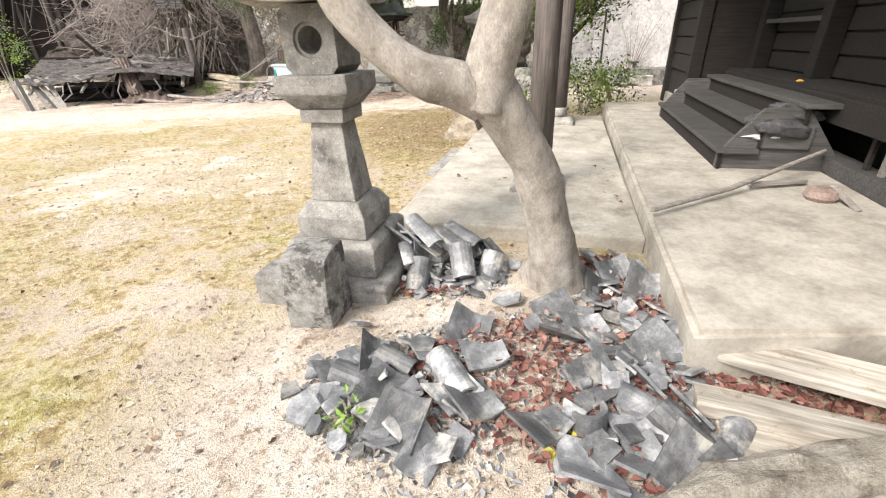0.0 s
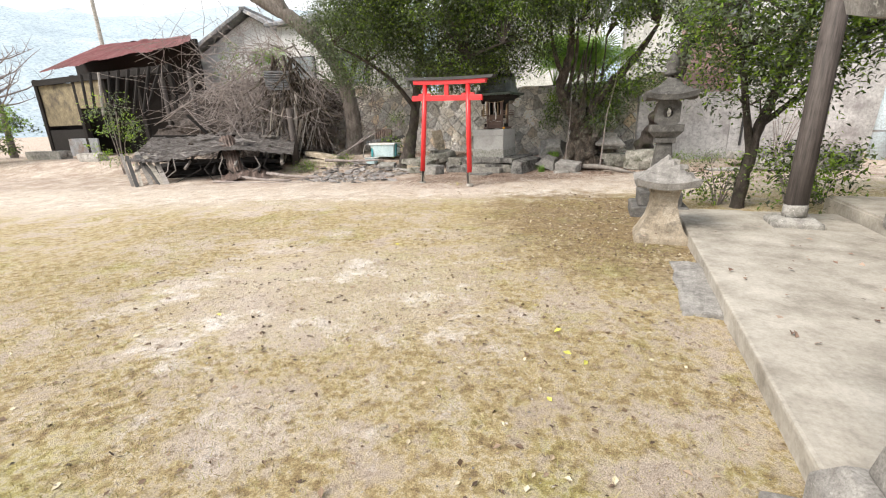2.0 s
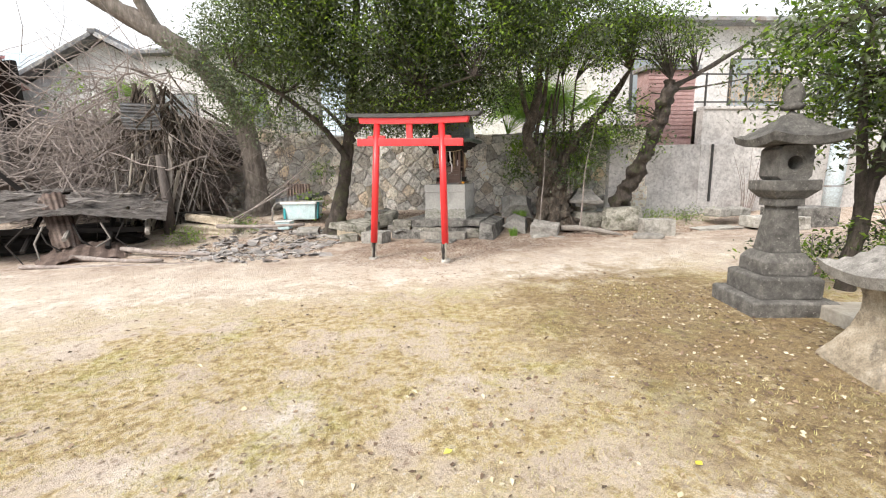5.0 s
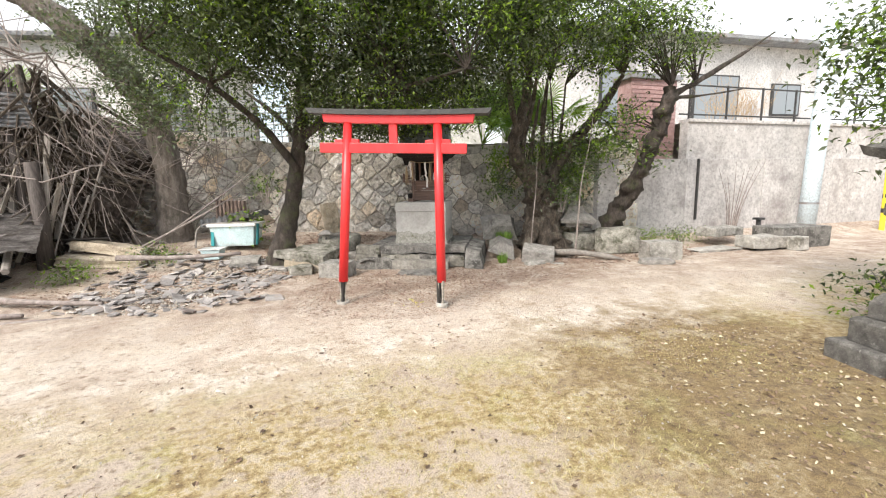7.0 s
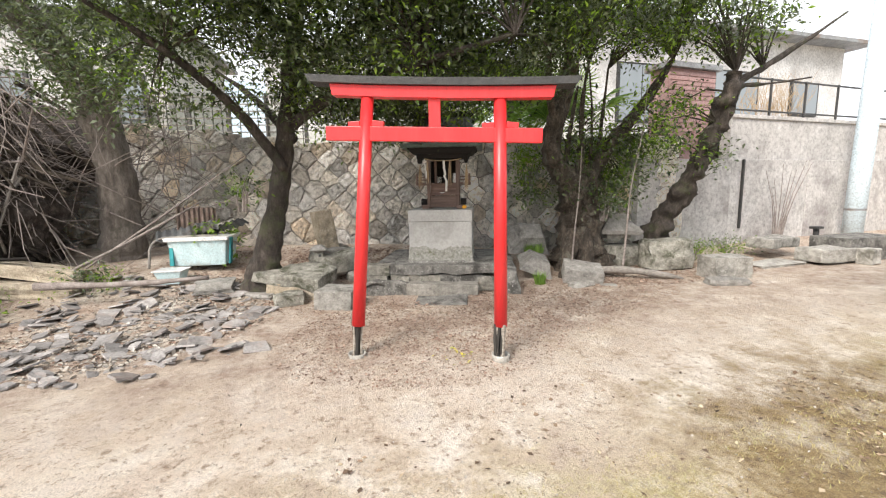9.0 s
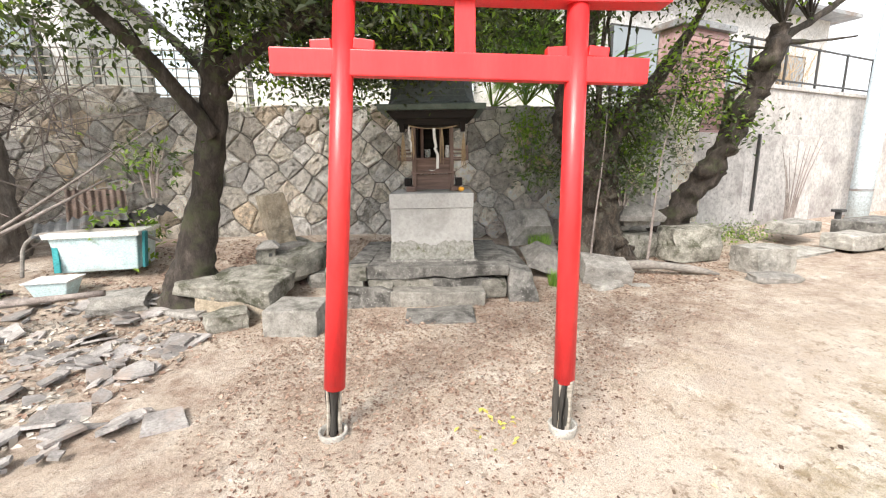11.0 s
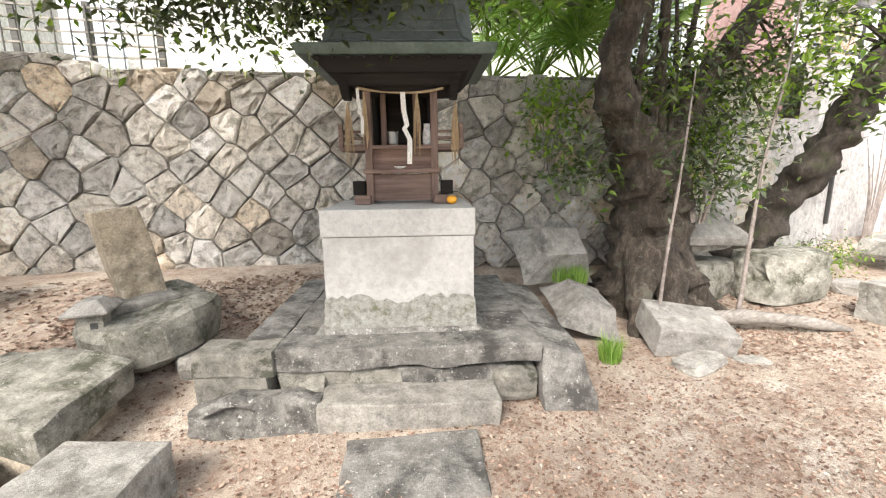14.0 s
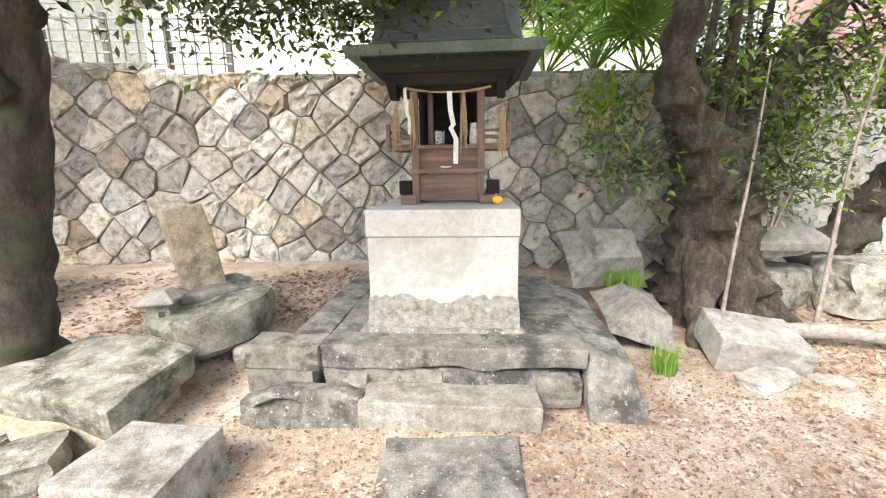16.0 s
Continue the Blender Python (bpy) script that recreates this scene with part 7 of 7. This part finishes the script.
part("sleeve", bm_tube([(0, 0, 0.1), (-0.03, 0, 2.0)], [0.06, 0.06], 12), YELLOW, guy, "yellow sleeve")
for z in (0.6, 1.0, 1.4):
    part("band", bm_tube([(-0.01, 0, z), (-0.012, 0, z + 0.12)], [0.064, 0.064], 12), BLACK_METAL, guy)
part("wire", bm_tube([(-0.03, 0, 2.0), (-0.3, 0.1, 8.5)], [0.008, 0.008], 5), BLACK_METAL, guy)
far_pole = empty("far_pole", pose(-36, 40, 0), "distant pale concrete utility pole", "utility pole")
part("shaft", bm_lathe([(0.2, 0), (0.14, 14)], 10), PALE_STONE, far_pole)
part("crossarm", bm_box(1.8, 0.1, 0.1, pose(0, 0, 12.6), 0.01), TIN_GREY, far_pole)

# wooded hill in the far distance
b = bmesh.new()
hill = []
for i in range(61):
    a = radians(70 + i * 2.2)
    row = []
    for j in range(6):
        r = 420 + 90 * j
        hgt = (0 if j == 0 else (150 + 70 * noise.noise((i * 0.09, 0.4, 2)) + 14 * noise.noise((i * 0.6, j, 5))) * math.sin(j / 5 * math.pi / 2))
        row.append(b.verts.new((r * math.cos(a), r * math.sin(a), hgt)))
    hill.append(row)
for lo, hi in zip(hill, hill[1:]):
    for j in range(5):
        b.faces.new((lo[j], hi[j], hi[j + 1], lo[j + 1]))
# pale blue of the distant haze is painted into the hill's colour
HILL = stone_mat("hazed_wooded_hill", (0.3, 0.37, 0.42), (0.37, 0.45, 0.5), (0.45, 0.52, 0.56), None, 0.03, vary=0)
tagged(part("backdrop_hill", b, HILL, smooth=True), "distant hazy blue wooded hill", "hill", kind="structure")


# ---- bushes, palm, small plants ----
def bush(x, y, r, h, clumps, per, leaf, mats, label, seed, z=None, stems=7, spread=0.12, name="bush"):
    z = gz(x, y) if z is None else z
    B = empty(name, pose(x, y, z), label, "bush")
    rng = random.Random(seed)
    cs = crown_points([(0, 0, h * 0.55, r, r, h * 0.48)], clumps, seed, 0.2)
    for k in range(stems):
        a = rng.uniform(0, 6.283)
        e = vec(math.cos(a) * r * 0.6, math.sin(a) * r * 0.6, h * rng.uniform(0.6, 1))
        part("stem", bm_tube([(0.04 * math.cos(a), 0.04 * math.sin(a), -0.03), (e.x * 0.4, e.y * 0.4, h * 0.4), e], [0.014, 0.01, 0.004], 5), TWIG, B)
    for j, mt in enumerate(mats):
        leaf_mesh("leaves" if j == 0 else "young_leaves", cs[j::len(mats)], spread, per, leaf, mt, B, seed=seed + j)
    return B


bush(2.95, 8.95, 0.75, 1.15, 60, 26, 0.08, [LEAF_LIGHT, LEAF_DARK], "leafy green bush under the small tree", 71)
bush(2.2, 9.6, 0.6, 0.7, 40, 24, 0.07, [LEAF_DARK, LEAF_LIGHT], "low dark bush under the small tree", 72)
bush(3.8, 9.6, 0.7, 0.9, 40, 24, 0.08, [LEAF_LIGHT, LEAF_DARK], "leafy green bush behind the porch", 73)
bush(-14.2, 15.4, 0.85, 2.6, 60, 24, 0.09, [LEAF_LIGHT, LEAF_GREY], "bright green shrub before the ruined house", 74)
bush(-21.5, 17.0, 1.6, 2.4, 110, 34, 0.13, [LEAF_DARK, LEAF_LIGHT], "green shrub beside the ruined house", 75)
bush(-26, 18.5, 2.0, 2.6, 110, 34, 0.14, [LEAF_DARK, LEAF_LIGHT], "green shrub at the edge of the yard", 76)
bush(-13.2, 21.5, 0.9, 4.6, 70, 26, 0.14, [LEAF_LIGHT, LEAF_GREY], "pale green shrub before the storehouse", 77)
bush(1.25, 14.75, 0.5, 0.7, 30, 18, 0.08, [LEAF_DARK, LEAF_GREY], "drooping leafy shoots at the old tree", 78, z=1.0)
bush(1.55, 15.25, 0.5, 1.7, 30, 22, 0.085, [LEAF_LIGHT], "leafy shoots growing by the old tree", 79, z=1.0)
bush(0.3, 15.75, 0.3, 0.8, 22, 22, 0.085, [LEAF_LIGHT], "ferny green plant growing from the stone wall", 80, z=1.5)
bush(-6.6, 15.9, 0.45, 0.3, 40, 16, 0.06, [LEAF_LIGHT, LEAF_GREY], "low green weeds among the rubble", 81)
bush(-7.6, 15.2, 0.4, 0.3, 30, 16, 0.06, [LEAF_LIGHT], "low green weeds among the rubble", 82)
bush(-5.0, 16.6, 0.3, 0.7, 22, 14, 0.1, [LEAF_LIGHT], "small green seedling by the tub", 83)
bush(3.6, 14.9, 0.4, 0.35, 30, 16, 0.06, [LEAF_LIGHT], "low weeds at the foot of the concrete wall", 84)
bush(4.6, 14.95, 0.6, 0.3, 40, 16, 0.06, [LEAF_LIGHT, LEAF_GREY], "low weeds at the foot of the concrete wall", 85)
bush(-4.5, 15.0, 0.28, 0.45, 18, 12, 0.07, [LEAF_LIGHT, LEAF_DARK], "leafy shoots sprouting from the trunk", 86, z=1.35)
bush(-0.42, 1.32, 0.09, 0.12, 6, 6, 0.05, [PALM], "bright green seedling among the tiles", 87, spread=0.03)
sap = tree("slender pale sapling beside the old tree", [([(1.35, 14.35, 0.2), (1.4, 14.35, 0.9), (1.42, 14.33, 1.6), (1.6, 14.3, 2.4), (1.65, 14.3, 3.2)], [0.02, 0.016, 0.012, 0.009, 0.005])], [(1.7, 14.3, 2.7, 0.5, 0.4, 0.7)], 26, 14, 0.09, [LEAF_LIGHT], TWIG, 61, 0.15, "sapling", False)
sap2 = tree("slender pale sapling before the old tree", [([(0.42, 14.5, 0.15), (0.44, 14.48, 0.8), (0.5, 14.45, 1.5), (0.48, 14.4, 2.2)], [0.016, 0.013, 0.01, 0.005])], [(0.4, 14.4, 1.7, 0.3, 0.2, 0.4)], 10, 10, 0.08, [LEAF_DARK], TWIG, 62, 0.12, "sapling", False)


def fan_palm(x, y, z, n, label, seed, size=0.75):
    T = empty("fan_palm", pose(x, y, z), label, "palm")
    rng = random.Random(seed)
    for k in range(n):
        a, up = rng.uniform(0, 6.283), rng.uniform(0.35, 1.2)
        ln = rng.uniform(0.7, 1.3)
        tip = vec(math.cos(a) * math.cos(up) * ln, math.sin(a) * math.cos(up) * ln, math.sin(up) * ln)
        part("stalk", bm_tube([(0, 0, 0), tip * 0.5 + vec(0, 0, 0.05), tip], [0.014, 0.01, 0.008], 5), LEAF_LIGHT, T)
        verts, faces = [], []
        out = tip.normalized()
        side = out.cross(vec(0, 0, 1)).normalized()
        nrm = side.cross(out)
        blades = 26
        for i in range(blades):
            f = radians(-130 + 260 * i / (blades - 1))
            d = out * math.cos(f) + side * math.sin(f)
            L = size * rng.uniform(0.85, 1.0)
            w = d.cross(nrm).normalized() * 0.022
            mid = tip + d * L * 0.55
            end = tip + d * L - vec(0, 0, 0.16 * L)
            n0 = len(verts)
            verts += [tuple(tip), tuple(mid + w), tuple(end), tuple(mid - w), tuple(mid + nrm * 0.02)]
            faces += [(n0, n0 + 1, n0 + 2, n0 + 4), (n0, n0 + 4, n0 + 2, n0 + 3)]
        data_part("fan_leaf", verts, faces, PALM, T)
    return T


fan_palm(0.35, 16.9, 2.55, 12, "green fan palm growing on the terrace edge", 5)
fan_palm(0.9, 16.7, 2.6, 12, "bright green fan palm behind the old tree", 8)
fan_palm(1.5, 16.6, 2.6, 10, "green fan palm growing on the terrace edge", 6)
fan_palm(-11.9, 22.5, 3.6, 9, "fan palm before the white storehouse", 7)


def blades(name, x, y, z, n, r, h, label, seed, mat_=None):
    rng = random.Random(seed)
    verts, faces = [], []
    for k in range(n):
        a, q = rng.uniform(0, 6.283), r * math.sqrt(rng.random())
        px, py = x + q * math.cos(a), y + q * math.sin(a)
        hh, lx, ly = h * rng.uniform(0.6, 1.1), rng.gauss(0, 0.25) * h, rng.gauss(0, 0.25) * h
        b0 = rng.uniform(0, 3.14)
        wx, wy = 0.004 * math.cos(b0), 0.004 * math.sin(b0)
        n0 = len(verts)
        zz = z if z is not None else gz(px, py)
        verts += [(px - wx, py - wy, zz - 0.01), (px + wx, py + wy, zz - 0.01), (px + lx * 0.4 + wx * 0.7, py + ly * 0.4 + wy * 0.7, zz + hh * 0.6), (px + lx * 0.4 - wx * 0.7, py + ly * 0.4 - wy * 0.7, zz + hh * 0.6), (px + lx, py + ly, zz + hh)]
        faces += [(n0, n0 + 1, n0 + 2, n0 + 3), (n0 + 3, n0 + 2, n0 + 4)]
    return tagged(data_part(name, verts, faces, mat_ or PALM), label, "grass", kind="stuff")


TERRACE_GRASS = island_mat("terrace_grass_blade", [(0.16, 0.22, 0.04), (0.34, 0.4, 0.1), (0.5, 0.5, 0.2)])
blades("grass_tuft", -0.24, 14.4, None, 170, 0.08, 0.21, "bright green tuft of grass by the platform", 1)
blades("grass_tuft", 0.2, 15.3, 0.42, 300, 0.17, 0.17, "bright green tuft of grass on the stone slab", 2)

rng = random.Random(77)
for k in range(7):
    u = -3.6 + 1.05 * k + rng.uniform(-0.2, 0.2)
    p = WALL @ Vector((u, 0.5, 2.44))
    blades("grass_fringe", p.x, p.y, p.z, 170, 0.42, 0.13, "pale green grass along the top of the wall", 20 + k, TERRACE_GRASS)


# ---- litter on the ground ----
def litter(name, spots, n, size, mat_, label, category, seed, flat=0.35, lift=0.006):
    rng = np.random.default_rng(seed)
    pts = []
    while len(pts) < n:
        cx, cy, rx, ry = spots[len(pts) % len(spots)]
        a, q = rng.uniform(0, 6.283), math.sqrt(rng.random())
        x, y = cx + rx * q * math.cos(a), cy + ry * q * math.sin(a)
        pts.append((x, y, gz(x, y) + lift))
    p = np.array(pts)
    d = rng.normal(0, 1, (n, 3))
    d[:, 2] *= flat * 0.4
    d /= np.linalg.norm(d, axis=1)[:, None]
    up = np.tile(np.array([0.0, 0.0, 1.0]), (n, 1)) + rng.normal(0, flat, (n, 3))
    s = np.cross(d, up)
    s /= np.linalg.norm(s, axis=1)[:, None]
    L = (size * rng.uniform(0.5, 1.4, n))[:, None]
    w = L * rng.uniform(0.2, 0.4, (n, 1))
    lift2 = np.array([0, 0, 1.0]) * L * rng.uniform(0.0, 0.25, (n, 1))
    v = np.stack([p, p + d * L * 0.5 + s * w + lift2, p + d * L + lift2 * 0.4, p + d * L * 0.5 - s * w + lift2], axis=1).reshape(-1, 3)
    f = (np.arange(n) * 4)[:, None] + np.array([[0, 1, 2, 3]])
    return tagged(data_part(name, v.tolist(), f.tolist(), mat_), label, category, kind="stuff")


for k, (x, y, sx, sy) in enumerate(((-3.15, 3.3, 0.42, 0.14), (-3.27, 2.92, 0.22, 0.1), (-4.88, 4.4, 0.2, 0.12), (-4.36, 3.71, 0.16, 0.1), (-1.52, 3.3, 0.14, 0.13), (-1.97, 2.32, 0.2, 0.14), (-1.44, 2.58, 0.1, 0.07))):
    rock(x, y, (sx, sy, 0.05), 120 + k, "small pale stone embedded in the mossy ground", PALE_STONE, yaw=40 + 25 * k, boxy=0.5, rough=0.25)
BROWN_LEAF = island_mat("dry_brown_leaf", [(0.08, 0.045, 0.03), (0.17, 0.1, 0.07), (0.24, 0.155, 0.115), (0.32, 0.22, 0.165), (0.42, 0.32, 0.25)])
RED_LEAF = island_mat("dry_red_leaf", [(0.06, 0.025, 0.02), (0.14, 0.05, 0.04), (0.22, 0.095, 0.075), (0.32, 0.19, 0.15)])
PALE_LEAF = island_mat("fallen_leaf", [(0.07, 0.045, 0.03), (0.13, 0.085, 0.055), (0.22, 0.15, 0.1), (0.36, 0.27, 0.18), (0.62, 0.56, 0.4)])
YELLOW_LEAF = island_mat("yellow_leaf", [(0.6, 0.5, 0.06), (0.66, 0.58, 0.12), (0.4, 0.42, 0.08)])
GRIT = island_mat("grit", [(0.1, 0.09, 0.08), (0.3, 0.27, 0.23), (0.42, 0.38, 0.33), (0.56, 0.53, 0.48)])
litter("leaf_litter", [(-1.8, 13.3, 2.2, 1.1), (-2.6, 12.9, 1.6, 1.2), (-0.2, 13.7, 1.8, 1.0), (-3.0, 15.2, 1.4, 1.6)], 20000, 0.024, BROWN_LEAF, "dry brown leaves strewn before the little shrine", "leaf litter", 1)
litter("leaf_litter", [(-4.4, 16.4, 1.6, 1.0), (-6.0, 15.0, 2.2, 1.8), (2.4, 14.3, 2.0, 0.8), (-2.6, 16.4, 1.4, 0.5)], 10000, 0.04, BROWN_LEAF, "dry brown leaves along the foot of the stone wall", "leaf litter", 2)
litter("leaf_litter", [(0.75, 1.45, 0.55, 0.65), (1.35, 1.45, 0.5, 0.3), (1.7, 1.25, 0.6, 0.25), (1.1, 2.3, 0.25, 0.4), (-0.1, 2.5, 0.4, 0.25), (0.3, 1.5, 0.5, 0.4)], 3200, 0.045, RED_LEAF, "reddish dry leaves among the broken tiles", "leaf litter", 3, 0.6, 0.02)
litter("fallen_leaves", [(-2.0, 4.5, 3.5, 3.5), (-2.5, 8.0, 4.5, 3.5), (0.0, 8.5, 1.2, 2.4)], 5200, 0.036, PALE_LEAF, "scattered pale and brown leaves on the mossy ground", "leaf litter", 4)
TILE_CRUMB = island_mat("tile_crumb", [(0.05, 0.052, 0.055), (0.14, 0.143, 0.15), (0.28, 0.285, 0.29), (0.5, 0.48, 0.45)])
litter("tile_crumbs", [(0.3, 1.4, 0.8, 0.6), (0.9, 1.7, 0.35, 0.8), (-0.2, 1.5, 0.5, 0.4), (0.05, 2.45, 0.4, 0.25)], 3200, 0.035, TILE_CRUMB, "crumbs of broken grey tile among the heap", "rubble", 9, 0.6, 0.004)
litter("slate_crumbs", [(-5.6, 14.2, 1.3, 1.2), (-5.9, 13.6, 1.0, 0.7), (-5.0, 15.2, 0.8, 0.8)], 2600, 0.05, GRIT, "small crumbs of slate and stone on the earth", "rubble", 8, 0.5, 0.004)
litter("fallen_leaves", [(0.9, 6.0, 0.9, 2.6), (2.0, 3.6, 0.5, 1.4)], 110, 0.05, BROWN_LEAF, "few dark leaves on the apron", "leaf litter", 5, 0.4, 0.16)
litter("yellow_leaves", [(0.42, 1.15, 0.12, 0.1), (-0.25, 2.3, 0.1, 0.1), (-2.6, 12.2, 0.2, 0.2), (-2.2, 5.5, 2.0, 2.0)], 60, 0.05, YELLOW_LEAF, "a few yellow leaves on the ground", "leaf litter", 6)
litter("grit", [(0.2, 1.3, 0.9, 0.7), (-0.8, 1.2, 0.9, 0.9), (-2.6, 5.0, 3.0, 4.0), (-2.4, 10.5, 3.2, 2.4), (0.5, 12.8, 3.5, 1.4)], 9000, 0.018, GRIT, "fine gravel and grit on bare earth", "gravel", 7, 0.8, 0.002)
TUFT = island_mat("dry_grass_tuft", [(0.2, 0.15, 0.06), (0.36, 0.29, 0.12), (0.48, 0.42, 0.2), (0.3, 0.3, 0.1)])


def turf(n, seed):
    rng = np.random.default_rng(seed)
    x, y = rng.uniform(-7, 0.2, n), rng.uniform(0.8, 10.5, n)
    keep = np.array([noise.fractal((a * 0.55, c * 0.55, 0), 1.0, 2.0, 3) > -0.15 for a, c in zip(x, y)])
    keep &= x < (y - 4.6) * 0.3 - 0.25
    x, y = x[keep], y[keep]
    n = len(x)
    z = np.array([gz(a, c) for a, c in zip(x, y)])
    a = rng.uniform(0, 6.283, n)
    h = rng.uniform(0.008, 0.028, n)
    w = 0.003
    lx, ly = rng.normal(0, 0.016, n), rng.normal(0, 0.016, n)
    v = np.stack([np.stack([x - w * np.cos(a), y - w * np.sin(a), z - 0.004], 1), np.stack([x + w * np.cos(a), y + w * np.sin(a), z - 0.004], 1), np.stack([x + lx, y + ly, z + h], 1)], 1).reshape(-1, 3)
    f = (np.arange(n) * 3)[:, None] + np.array([[0, 1, 2]])
    return tagged(data_part("moss_turf", v.tolist(), f.tolist(), TUFT), "short yellowish moss and dry turf", "turf", kind="stuff")


turf(90000, 9)
build_wall()
